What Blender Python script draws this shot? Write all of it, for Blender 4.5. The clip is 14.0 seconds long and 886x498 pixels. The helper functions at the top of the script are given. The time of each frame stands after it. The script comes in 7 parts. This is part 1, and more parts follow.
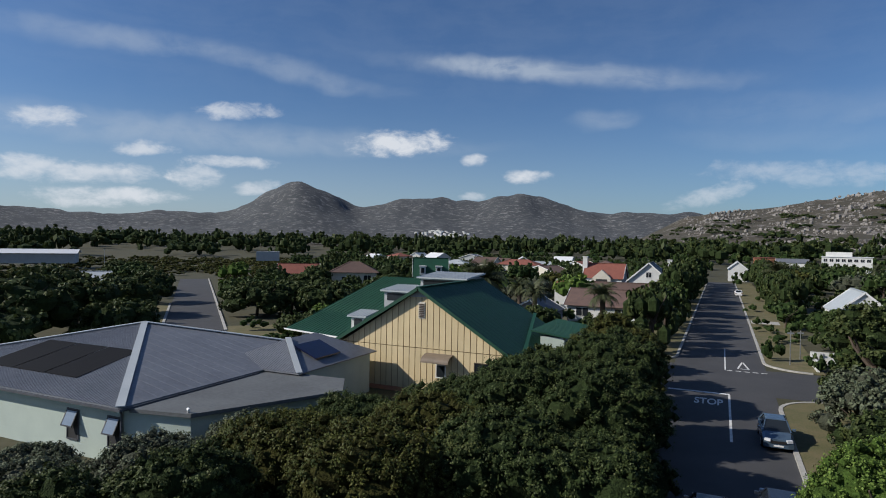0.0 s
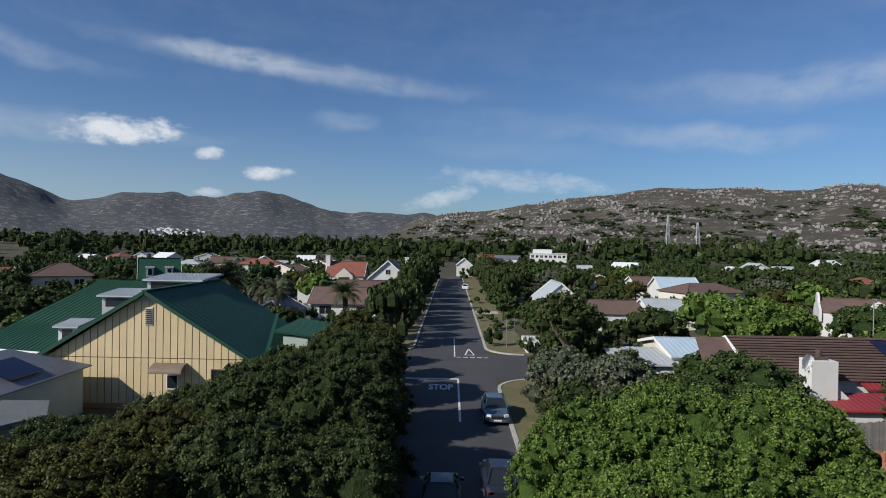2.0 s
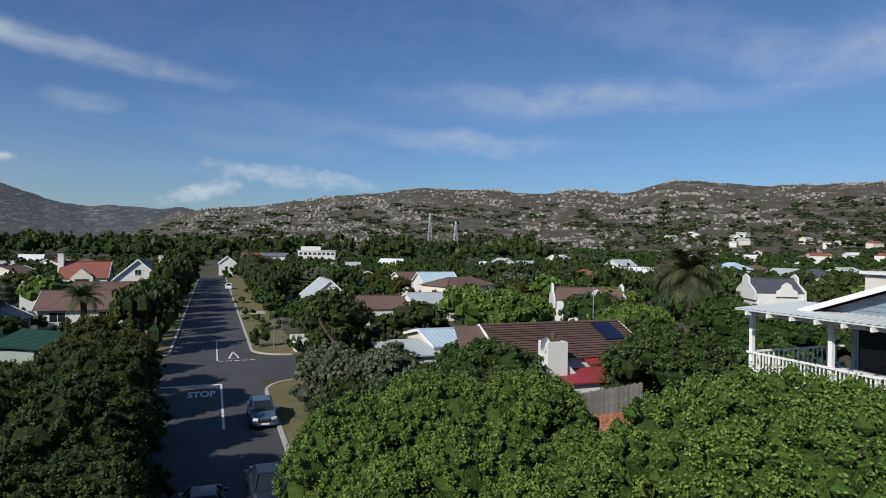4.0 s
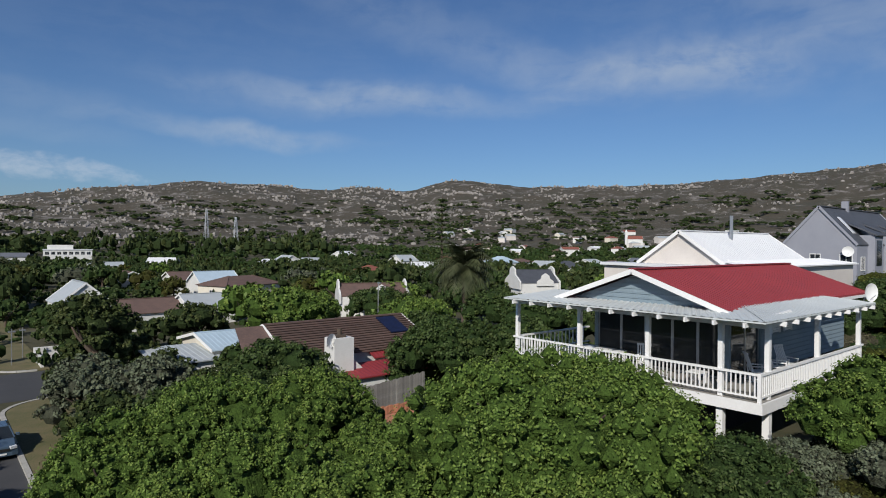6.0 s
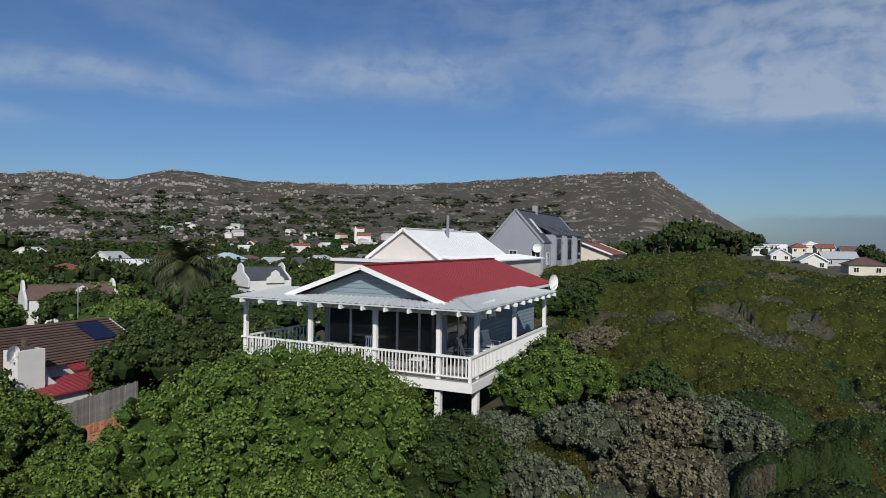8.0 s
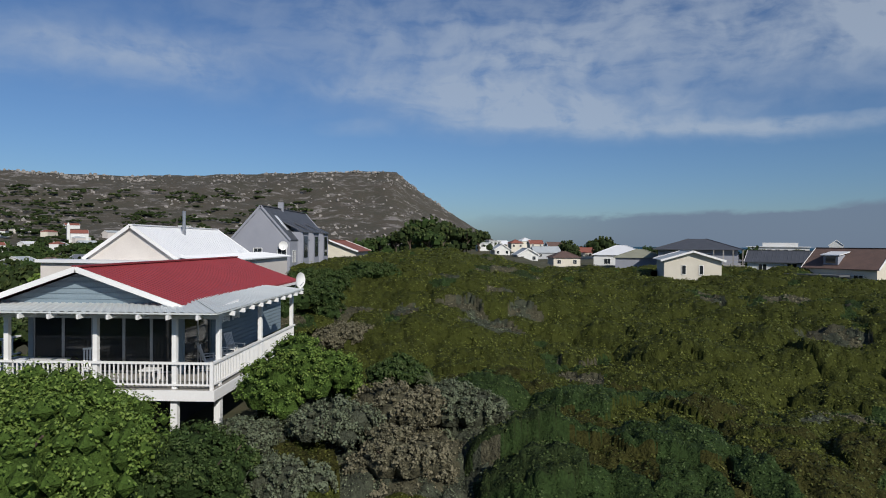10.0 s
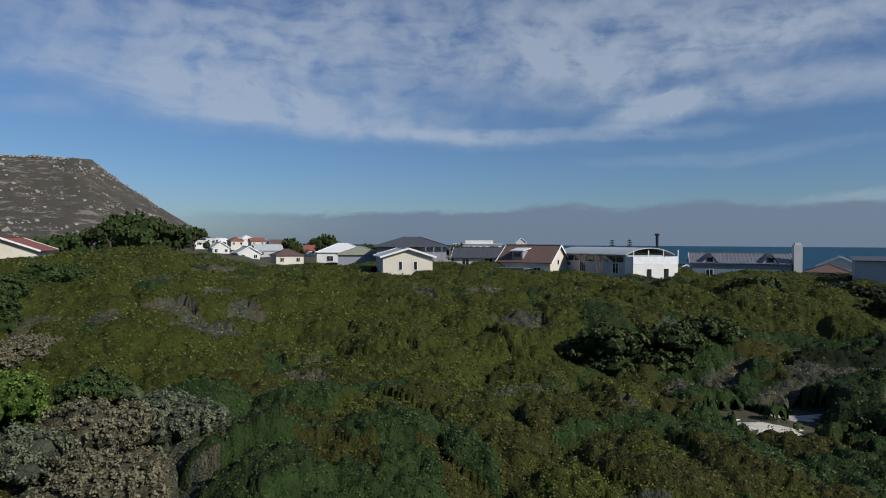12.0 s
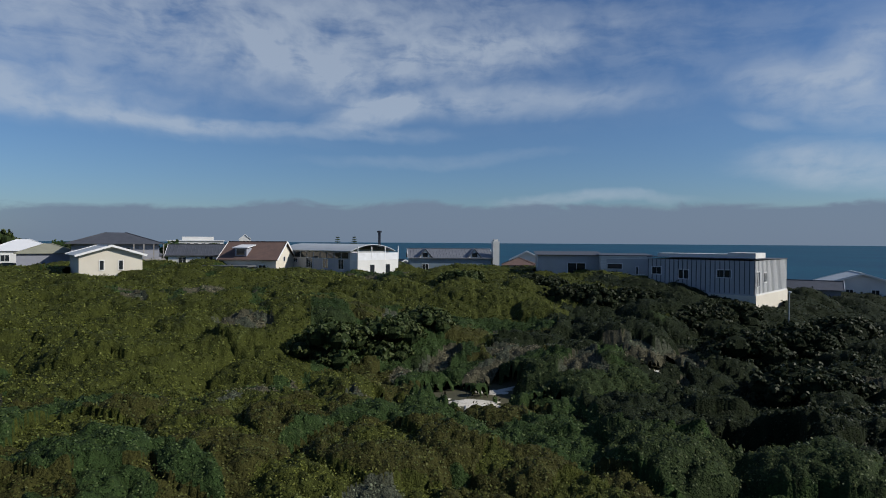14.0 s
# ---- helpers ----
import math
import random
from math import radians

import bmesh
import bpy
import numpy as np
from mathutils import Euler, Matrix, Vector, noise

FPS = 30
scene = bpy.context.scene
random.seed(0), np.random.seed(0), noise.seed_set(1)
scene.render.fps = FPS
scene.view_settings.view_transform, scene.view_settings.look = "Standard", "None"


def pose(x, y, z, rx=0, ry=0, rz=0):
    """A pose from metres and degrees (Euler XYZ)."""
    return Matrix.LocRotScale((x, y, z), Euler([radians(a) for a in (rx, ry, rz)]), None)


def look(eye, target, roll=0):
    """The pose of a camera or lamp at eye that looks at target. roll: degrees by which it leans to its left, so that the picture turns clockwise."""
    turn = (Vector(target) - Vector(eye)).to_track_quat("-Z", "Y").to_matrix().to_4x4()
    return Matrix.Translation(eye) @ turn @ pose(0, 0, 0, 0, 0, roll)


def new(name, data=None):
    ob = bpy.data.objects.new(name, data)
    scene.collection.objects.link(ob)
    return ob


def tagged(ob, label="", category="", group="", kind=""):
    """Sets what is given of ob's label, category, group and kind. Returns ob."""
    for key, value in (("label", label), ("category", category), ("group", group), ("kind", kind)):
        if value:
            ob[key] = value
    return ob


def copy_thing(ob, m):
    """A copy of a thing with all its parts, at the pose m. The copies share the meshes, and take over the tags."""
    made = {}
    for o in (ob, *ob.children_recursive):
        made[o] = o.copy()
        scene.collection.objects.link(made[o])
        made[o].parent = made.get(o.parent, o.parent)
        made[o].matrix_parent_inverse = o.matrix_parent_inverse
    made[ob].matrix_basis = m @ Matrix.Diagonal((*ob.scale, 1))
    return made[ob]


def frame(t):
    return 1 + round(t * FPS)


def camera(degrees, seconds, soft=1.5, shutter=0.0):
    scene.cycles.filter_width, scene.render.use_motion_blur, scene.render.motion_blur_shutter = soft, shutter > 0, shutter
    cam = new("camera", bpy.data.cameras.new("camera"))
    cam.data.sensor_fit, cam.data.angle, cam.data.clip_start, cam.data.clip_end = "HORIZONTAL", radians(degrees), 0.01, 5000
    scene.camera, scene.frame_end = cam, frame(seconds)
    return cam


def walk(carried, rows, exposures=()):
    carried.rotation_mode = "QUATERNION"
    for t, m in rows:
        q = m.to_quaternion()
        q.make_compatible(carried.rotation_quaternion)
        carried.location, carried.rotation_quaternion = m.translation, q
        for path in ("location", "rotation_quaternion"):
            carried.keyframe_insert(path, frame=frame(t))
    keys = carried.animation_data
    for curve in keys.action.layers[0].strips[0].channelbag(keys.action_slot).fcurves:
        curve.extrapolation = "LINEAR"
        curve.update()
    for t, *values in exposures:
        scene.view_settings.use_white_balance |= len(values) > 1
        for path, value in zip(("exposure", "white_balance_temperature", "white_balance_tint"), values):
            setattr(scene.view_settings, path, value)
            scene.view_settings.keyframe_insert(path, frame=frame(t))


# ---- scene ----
# The camera hovers over the corner plot and turns on the spot; the street runs along +y, z = 0 on its asphalt.
EYE = (0.0, 0.0, 12.0)
TURNS = [  # seconds, heading, pitch, roll
    (0.0, 24.30, -0.67, -1.05),
    (0.5, 17.89, -0.62, -1.15),
    (1.0, 11.92, -0.54, -1.14),
    (1.5, 6.24, -0.44, -1.11),
    (2.0, 0.78, -0.37, -0.99),
    (2.5, -4.94, -0.33, -0.95),
    (3.0, -10.68, -0.28, -0.98),
    (5.5, -34.46, -0.43, -0.49),
    (6.0, -40.16, -0.42, -0.40),
    (6.5, -46.39, -0.48, -0.33),
    (7.0, -52.62, -0.53, -0.52),
    (7.5, -58.85, -0.52, -0.75),
    (8.0, -64.75, -0.52, -0.72),
    (10.5, -93.88, -0.55, -0.35),
    (11.0, -100.14, -0.55, -0.38),
    (11.5, -106.93, -0.59, -0.38),
    (12.0, -113.18, -0.62, -0.29),
    (12.5, -119.49, -0.68, -0.13),
    (13.0, -125.58, -0.73, -0.19),
    (13.5, -131.68, -0.78, -0.22),
    (14.0, -138.17, -0.79, -0.34),
]
cam = camera(71.3, 14.0, soft=1.0)
walk(cam, [(t, pose(*EYE, 90 + pitch, roll, heading)) for t, heading, pitch, roll in TURNS],
     exposures=[(0.0, 0.05), (3.0, 0.14), (5.5, 0.0), (7.5, -0.10), (11.0, -0.08), (14.0, -0.03)])

# ---- sky and sun ----
SUN_AZ, SUN_EL = radians(-122), radians(33)      # azimuth clockwise from the street's direction
world = bpy.data.worlds.new("sky")
scene.world = world
world.use_nodes = True
wt = world.node_tree
wt.nodes.clear()


def wn(kind, **inputs):
    n = wt.nodes.new(kind)
    for key, value in inputs.items():
        n.inputs[int(key[1:])].default_value = value
    return n


def wmath(op, a, b=None, c=None, clamp=False):
    n = wt.nodes.new("ShaderNodeMath")
    n.operation, n.use_clamp = op, clamp
    for i, v in enumerate((a, b, c)):
        if v is None:
            continue
        if isinstance(v, (int, float)):
            n.inputs[i].default_value = v
        else:
            wt.links.new(v, n.inputs[i])
    return n.outputs[0]


def wramp(v, lo, hi):
    n = wt.nodes.new("ShaderNodeMapRange")
    n.interpolation_type = "SMOOTHSTEP"
    wt.links.new(v, n.inputs[0])
    n.inputs[1].default_value, n.inputs[2].default_value = lo, hi
    return n.outputs[0]


def wnoise(vec, scale, detail=6, rough=0.55, distort=0.0):
    n = wt.nodes.new("ShaderNodeTexNoise")
    wt.links.new(vec, n.inputs["Vector"])
    n.inputs["Scale"].default_value, n.inputs["Detail"].default_value = scale, detail
    n.inputs["Roughness"].default_value, n.inputs["Distortion"].default_value = rough, distort
    return n.outputs[0]


def wvec(x, y, z):
    n = wt.nodes.new("ShaderNodeCombineXYZ")
    for i, v in enumerate((x, y, z)):
        if isinstance(v, (int, float)):
            n.inputs[i].default_value = v
        else:
            wt.links.new(v, n.inputs[i])
    return n.outputs[0]


def wmix(fac, a, colour):
    n = wt.nodes.new("ShaderNodeMix")
    n.data_type = "RGBA"
    wt.links.new(fac, n.inputs[0])
    wt.links.new(a, n.inputs[6])
    n.inputs[7].default_value = (*colour, 1)
    return n.outputs[2]


sky = wt.nodes.new("ShaderNodeTexSky")
sky.sky_type, sky.sun_disc = "NISHITA", False
sky.sun_elevation, sky.sun_rotation = SUN_EL, SUN_AZ
sky.air_density, sky.dust_density, sky.ozone_density = 1.0, 0.6, 3.0
way = wt.nodes.new("ShaderNodeTexCoord").outputs["Generated"]
sep = wt.nodes.new("ShaderNodeSeparateXYZ")
wt.links.new(way, sep.inputs[0])
sx, sy, sz = sep.outputs
azim = wmath("MULTIPLY", wmath("ARCTAN2", sx, sy), 57.2958)       # degrees clockwise from the street
elev = wmath("MULTIPLY", wmath("ARCSINE", sz), 57.2958)
# a deep blue filter on the sky, as the clip's camera shows it
tint = wt.nodes.new("ShaderNodeMix")
tint.data_type, tint.blend_type = "RGBA", "MULTIPLY"
tint.inputs[0].default_value = 1.0
wt.links.new(sky.outputs[0], tint.inputs[6])
tint.inputs[7].default_value = (0.58, 0.75, 0.98, 1)
colour = tint.outputs[2]
# high cirrus: soft streaks and veils, each by azimuth, elevation, half length, half width, tilt and strength, torn by wind-drawn noise
CIRRUS_WEST = [(-53.0, 15.8, 7.2, 0.8, 1, 0.50), (-38.0, 14.6, 7.1, 0.8, -6, 0.50), (-15.3, 15.3, 13.7, 0.8, -5, 0.40), (-19.4, 15.8, 4.8, 0.6, -5, 0.40), (4.7, 9.0, 7.4, 0.9, -4, 0.20), (-9.9, 11.1, 2.0, 0.7, -4, 0.25), (-47.4, 8.8, 19.3, 1.1, -0, 0.62), (-18.9, 15.5, 5.7, 0.8, -7, 0.55), (-9.3, 14.7, 7.5, 0.9, -4, 0.35), (-10.2, 11.0, 2.4, 0.7, 5, 0.25), (22.0, 9.4, 9.5, 0.8, -4, 0.40), (29.0, 12.9, 10.0, 1.5, 2, 0.30), (4.9, 11.3, 7.7, 1.1, -3, 0.20)]
CIRRUS_NORTH = [(23.1, 9.2, 6.6, 0.8, -2, 0.35), (33.4, 13.1, 14.9, 1.1, -2, 0.30), (40.8, 18.2, 12.7, 1.9, -16, 0.22), (61.8, 15.3, 9.1, 1.8, 5, 0.45), (52.3, 15.1, 7.6, 1.8, -11, 0.25), (37.9, 12.7, 10.4, 1.2, 1, 0.20), (61.8, 15.4, 8.2, 2.0, -9, 0.28), (82.8, 17.5, 17.7, 3.5, -10, 0.22), (91.4, 12.5, 10.5, 1.6, -5, 0.35), (80.0, 10.3, 2.8, 0.7, -1, 0.25)]
CIRRUS_EAST = [(132.0, 16.5, 14.0, 4.2, 4, 0.42), (92.2, 18.0, 16.3, 4.1, 6, 0.25), (97.9, 12.1, 15.8, 1.8, -7, 0.45), (107.0, 10.1, 16.3, 0.8, -4, 0.40), (112.6, 17.3, 22.2, 4.4, 5, 0.50), (100.3, 11.0, 16.0, 1.5, -1, 0.30), (123.3, 9.7, 13.3, 0.6, 0, 0.63), (132.0, 11.6, 3.7, 1.1, 7, 0.91), (126.4, 15.0, 5.7, 1.5, -26, 0.56), (144.6, 12.3, 11.7, 1.3, 1, 0.70), (143.3, 16.8, 10.9, 1.6, 8, 0.56), (138.2, 7.4, 9.7, 0.5, 2, 0.28), (151.4, 3.8, 7.1, 0.5, 1, 0.63), (170.0, 11.6, 6.9, 2.0, -17, 0.84), (170.5, 6.1, 6.1, 1.5, -7, 0.98), (172.9, 14.6, 3.3, 2.3, 18, 0.63), (165.8, 9.7, 2.3, 0.5, -14, 0.49)]
PUFFS = [(-57.2, 9.1, 2.5, 0.8, 7, 0.80), (-42.6, 11.0, 3.3, 0.7, 6, 0.75), (-50.2, 7.3, 2.5, 0.6, 3, 0.80), (-28.6, 8.9, 4.5, 1.1, 4, 1.10), (-21.3, 7.6, 1.3, 0.6, 2, 0.90), (-16.5, 6.1, 2.1, 0.6, 2, 1.00), (-56.7, 5.1, 8.6, 0.9, -0, 0.80), (-53.0, 3.2, 5.0, 0.8, 2, 0.95), (-46.3, 5.3, 2.2, 1.1, 0, 0.70), (-43.2, 6.6, 3.8, 0.5, 1, 0.75), (-40.9, 4.5, 2.0, 0.6, 9, 0.70), (-1.1, 4.3, 3.2, 0.8, 15, 0.55), (6.4, 6.0, 7.2, 0.9, -4, 0.40), (-21.7, 4.2, 1.2, 0.4, 1, 0.60)]
drift = wvec(wmath("MULTIPLY", azim, 0.07), wmath("MULTIPLY", elev, 0.16), 0.0)
warp_a = wmath("MULTIPLY_ADD", wnoise(drift, 1.0, 3, 0.5), 5.0, wmath("ADD", azim, -2.5))
warp_e = wmath("MULTIPLY_ADD", wnoise(wvec(warp_a, elev, 5.0), 0.13, 4, 0.55), 2.6, wmath("ADD", elev, -1.3))
combed = wnoise(wvec(wmath("MULTIPLY", warp_a, 0.10), wmath("MULTIPLY", warp_e, 0.55), 2.0), 1.0, 9, 0.62, 0.25)
mottle = wnoise(wvec(wmath("MULTIPLY", warp_a, 0.30), wmath("MULTIPLY", warp_e, 0.42), 9.0), 1.0, 8, 0.55, 0.15)


def cloud_sum(rows, a_, e_, torn, lo, hi):
    """Sum of the soft streaks' strengths at a direction."""
    total = None
    for ca_, ce_, long_, wide_, tilt_, st_ in rows:
        c_, s_ = math.cos(radians(tilt_)), math.sin(radians(tilt_))
        u = wmath("MULTIPLY_ADD", a_, c_ / long_, wmath("MULTIPLY_ADD", e_, s_ / long_, -(ca_ * c_ + ce_ * s_) / long_))
        v = wmath("MULTIPLY_ADD", a_, -s_ / wide_, wmath("MULTIPLY_ADD", e_, c_ / wide_, (ca_ * s_ - ce_ * c_) / wide_))
        q = wmath("MULTIPLY_ADD", u, u, wmath("MULTIPLY_ADD", v, v, torn))
        total = wmath("MULTIPLY_ADD", wramp(q, lo, hi), st_, 0.0 if total is None else total)
    return total


thin = cloud_sum(CIRRUS_WEST + CIRRUS_NORTH + CIRRUS_EAST, warp_a, warp_e, wmath("MULTIPLY_ADD", combed, 3.6, -1.8), 2.6, -0.9)
south = wramp(wmath("ABSOLUTE", wmath("SUBTRACT", azim, 120.0)), 75.0, 20.0)
ragged = wmath("ADD", wmath("MULTIPLY", combed, 1.3), wmath("MULTIPLY_ADD", mottle, 1.0, -0.5))
veil = wmath("MULTIPLY", wmath("MULTIPLY", wmath("MULTIPLY_ADD", south, 0.22, 0.05), wramp(elev, 8.0, 17.0)), wramp(ragged, 0.35, 0.95))
thick = wmath("MINIMUM", wmath("ADD", wmath("MULTIPLY", thin, wramp(ragged, 0.1, 0.95)), veil), 0.75)
colour = wmix(wmath("MULTIPLY", thick, 0.8), colour, (5.6, 6.4, 7.4))
# pale haze low over the land
colour = wmix(wmath("MULTIPLY", wmath("MULTIPLY", wramp(elev, 13.0, 0.0), wramp(azim, 20.0, -45.0)), 0.38), colour, (5.6, 6.6, 7.6))
# low cumulus over the mountains
cu = wvec(wmath("MULTIPLY", azim, 0.42), wmath("MULTIPLY", elev, 0.75), 0.0)
billow = wmath("MULTIPLY_ADD", wnoise(cu, 1.0, 8, 0.62, 0.25), 4.4, -2.2)
puff = wmath("MINIMUM", cloud_sum(PUFFS, azim, elev, billow, 1.5, -0.5), 1.0)
colour = wmix(wmath("MULTIPLY", puff, 0.92), colour, (8.2, 8.6, 9.2))
# grey sea fog lying on the horizon
edge = wmath("MULTIPLY", wnoise(wvec(wmath("MULTIPLY", azim, 0.11), wmath("MULTIPLY", elev, 0.3), 7.0), 1.3, 5, 0.6, 0.6), 2.6)
low = wmath("MULTIPLY_ADD", wramp(azim, 130.0, 92.0), 0.9, 0.25)
fog = wmath("MULTIPLY", wramp(wmath("ADD", wmath("SUBTRACT", elev, edge), low), 2.5, 1.8), wramp(wmath("ABSOLUTE", wmath("SUBTRACT", azim, 160.0)), 78.0, 50.0))
colour = wmix(wmath("MULTIPLY", fog, 0.92), colour, (1.95, 2.6, 3.65))
back = wt.nodes.new("ShaderNodeBackground")
back.inputs[1].default_value = 0.084
wt.links.new(colour, back.inputs[0])
wt.links.new(back.outputs[0], wt.nodes.new("ShaderNodeOutputWorld").inputs[0])

sun_data = bpy.data.lights.new("sun", "SUN")
sun_data.energy, sun_data.angle, sun_data.color = 4.7, radians(0.6), (1.0, 0.95, 0.87)
sun = new("sun", sun_data)
sun.matrix_world = look((-60 * math.cos(SUN_EL), -25, 60), (-60 * math.cos(SUN_EL) - math.cos(SUN_EL) * math.sin(SUN_AZ), -25 - math.cos(SUN_EL) * math.cos(SUN_AZ), 60 - math.sin(SUN_EL)))

# ---- materials ----
def material(name, base, other=None, rough=0.7, metal=0.0, scale=1.5, fine=18.0, bump=0.15, depth=0.02, island=0.0, spec=0.4, through_light=0.0, random_ob=0.0):
    """Base and other colour mixed by noise at two sizes, with relief; island and random_ob vary the brightness piece by piece."""
    m = bpy.data.materials.new(name)
    m.use_nodes = True
    nt = m.node_tree
    bsdf = nt.nodes["Principled BSDF"]
    co = nt.nodes.new("ShaderNodeTexCoord").outputs["Object"]

    def tex(size, detail, r=0.6):
        n = nt.nodes.new("ShaderNodeTexNoise")
        nt.links.new(co, n.inputs["Vector"])
        n.inputs["Scale"].default_value, n.inputs["Detail"].default_value, n.inputs["Roughness"].default_value = size, detail, r
        return n.outputs[0]

    large, small = tex(scale, 4), tex(fine, 3)
    add = nt.nodes.new("ShaderNodeMath")
    add.operation = "ADD"
    nt.links.new(large, add.inputs[0])
    nt.links.new(small, add.inputs[1])
    rng = nt.nodes.new("ShaderNodeMapRange")
    nt.links.new(add.outputs[0], rng.inputs[0])
    rng.inputs[1].default_value, rng.inputs[2].default_value = 0.75, 1.25
    mix = nt.nodes.new("ShaderNodeMix")
    mix.data_type = "RGBA"
    nt.links.new(rng.outputs[0], mix.inputs[0])
    other = other or tuple(c * 0.82 for c in base)
    mix.inputs[6].default_value, mix.inputs[7].default_value = (*base, 1), (*other, 1)
    out = mix.outputs[2]
    for amount, kind, socket in ((island, "ShaderNodeNewGeometry", "Random Per Island"), (random_ob, "ShaderNodeObjectInfo", "Random")):
        if amount:
            src = nt.nodes.new(kind).outputs[socket]
            hsv = nt.nodes.new("ShaderNodeHueSaturation")
            val = nt.nodes.new("ShaderNodeMapRange")
            nt.links.new(src, val.inputs[0])
            val.inputs[3].default_value, val.inputs[4].default_value = 1 - amount, 1 + amount
            nt.links.new(val.outputs[0], hsv.inputs["Value"])
            hue = nt.nodes.new("ShaderNodeMapRange")
            nt.links.new(src, hue.inputs[0])
            hue.inputs[3].default_value, hue.inputs[4].default_value = 0.5 + amount * 0.03, 0.5 - amount * 0.05
            if kind == "ShaderNodeNewGeometry":
                nt.links.new(hue.outputs[0], hsv.inputs["Hue"])
            nt.links.new(out, hsv.inputs["Color"])
            out = hsv.outputs[0]
    nt.links.new(out, bsdf.inputs["Base Color"])
    bsdf.inputs["Roughness"].default_value, bsdf.inputs["Metallic"].default_value = rough, metal
    bsdf.inputs["Specular IOR Level"].default_value = spec
    if bump:
        b = nt.nodes.new("ShaderNodeBump")
        b.inputs["Strength"].default_value, b.inputs["Distance"].default_value = bump, depth
        nt.links.new(add.outputs[0], b.inputs["Height"])
        nt.links.new(b.outputs[0], bsdf.inputs["Normal"])
    if through_light:
        tr = nt.nodes.new("ShaderNodeBsdfTranslucent")
        nt.links.new(out, tr.inputs[0])
        ms = nt.nodes.new("ShaderNodeMixShader")
        ms.inputs[0].default_value = through_light
        nt.links.new(bsdf.outputs[0], ms.inputs[1])
        nt.links.new(tr.outputs[0], ms.inputs[2])
        nt.links.new(ms.outputs[0], nt.nodes["Material Output"].inputs[0])
    return m


def glass(name, colour=(0.02, 0.025, 0.03), rough=0.06):
    m = material(name, colour, rough=rough, bump=0.02, spec=0.6)
    return m


ASPHALT = material("asphalt", (0.045, 0.046, 0.050), (0.065, 0.065, 0.069), 0.85, scale=0.25, fine=30, bump=0.3)
PAINT = material("road_paint", (0.75, 0.75, 0.73), (0.5, 0.5, 0.49), 0.7, scale=2, fine=40)
KERB = material("kerb_concrete", (0.42, 0.41, 0.38), (0.3, 0.29, 0.27), 0.9)
VERGE = material("dry_grass", (0.085, 0.09, 0.035), (0.16, 0.13, 0.07), 0.95, scale=0.5, fine=9, bump=0.5)
SAND = material("sand", (0.55, 0.52, 0.46), (0.38, 0.36, 0.31), 0.95, scale=1.2, fine=14, bump=0.5, depth=0.05)
WHITE = material("white_paint", (0.74, 0.74, 0.73), (0.68, 0.68, 0.67), 0.5, bump=0.05)
WHITE_WALL = material("white_plaster", (0.64, 0.64, 0.62), (0.54, 0.54, 0.52), 0.85, scale=0.6)
CREAM_WALL = material("cream_plaster", (0.62, 0.58, 0.49), (0.53, 0.49, 0.41), 0.85, scale=0.6)
BLUSH_WALL = material("blush_plaster", (0.60, 0.56, 0.52), (0.52, 0.48, 0.45), 0.85, scale=0.6)
MINT_WALL = material("pale_green_plaster", (0.45, 0.52, 0.46), (0.38, 0.44, 0.40), 0.85, scale=0.6)
GREY_WALL = material("grey_plaster", (0.27, 0.28, 0.32), (0.23, 0.24, 0.28), 0.85, scale=0.6)
BLUE_WALL = material("blue_grey_boards", (0.20, 0.26, 0.30), (0.16, 0.21, 0.25), 0.7, scale=0.8)
PALE_WALL = material("pale_grey_cladding", (0.40, 0.41, 0.42), (0.34, 0.35, 0.36), 0.7, scale=0.8)
BOARD = material("cream_board", (0.62, 0.50, 0.30), (0.55, 0.44, 0.26), 0.7, scale=1.2, random_ob=0.06)
GAP = material("board_gap_brown", (0.16, 0.11, 0.06), rough=0.9)
GREY_ROOF = material("grey_sheet_roof", (0.185, 0.195, 0.215), (0.14, 0.148, 0.168), 0.5, scale=0.5, fine=4, metal=0.2, bump=0.05)
LIGHT_ROOF = material("light_grey_roof", (0.44, 0.47, 0.48), (0.36, 0.39, 0.41), 0.5, scale=0.5, metal=0.1, bump=0.05)
FLAT_ROOF = material("flat_grey_roof", (0.12, 0.13, 0.135), (0.085, 0.09, 0.095), 0.8, scale=0.4, fine=5)
GREEN_ROOF = material("green_sheet_roof", (0.008, 0.060, 0.032), (0.006, 0.045, 0.025), 0.6, scale=0.6, bump=0.04)
RED_ROOF = material("red_sheet_roof", (0.25, 0.034, 0.038), (0.20, 0.028, 0.032), 0.5, scale=0.5, bump=0.04)
RED_TILE = material("red_tile", (0.24, 0.085, 0.06), (0.17, 0.06, 0.045), 0.85, scale=1.0, fine=8, bump=0.4)
BROWN_TILE = material("brown_tile", (0.135, 0.085, 0.07), (0.09, 0.06, 0.052), 0.85, scale=1.0, fine=8, bump=0.4, random_ob=0.12)
DARK_ROOF = material("dark_slate_roof", (0.075, 0.08, 0.095), (0.05, 0.055, 0.065), 0.6, scale=1.0, fine=8)
WHITE_ROOF = material("white_sheet_roof", (0.66, 0.67, 0.68), (0.60, 0.61, 0.63), 0.45, scale=0.6, bump=0.04)
BEIGE_ROOF = material("olive_beige_roof", (0.25, 0.25, 0.19), (0.20, 0.20, 0.15), 0.8, scale=0.6)
BLUE_ROOF = material("pale_blue_roof", (0.42, 0.52, 0.60), (0.34, 0.43, 0.50), 0.5, scale=0.5)
GLASS = glass("window_glass")
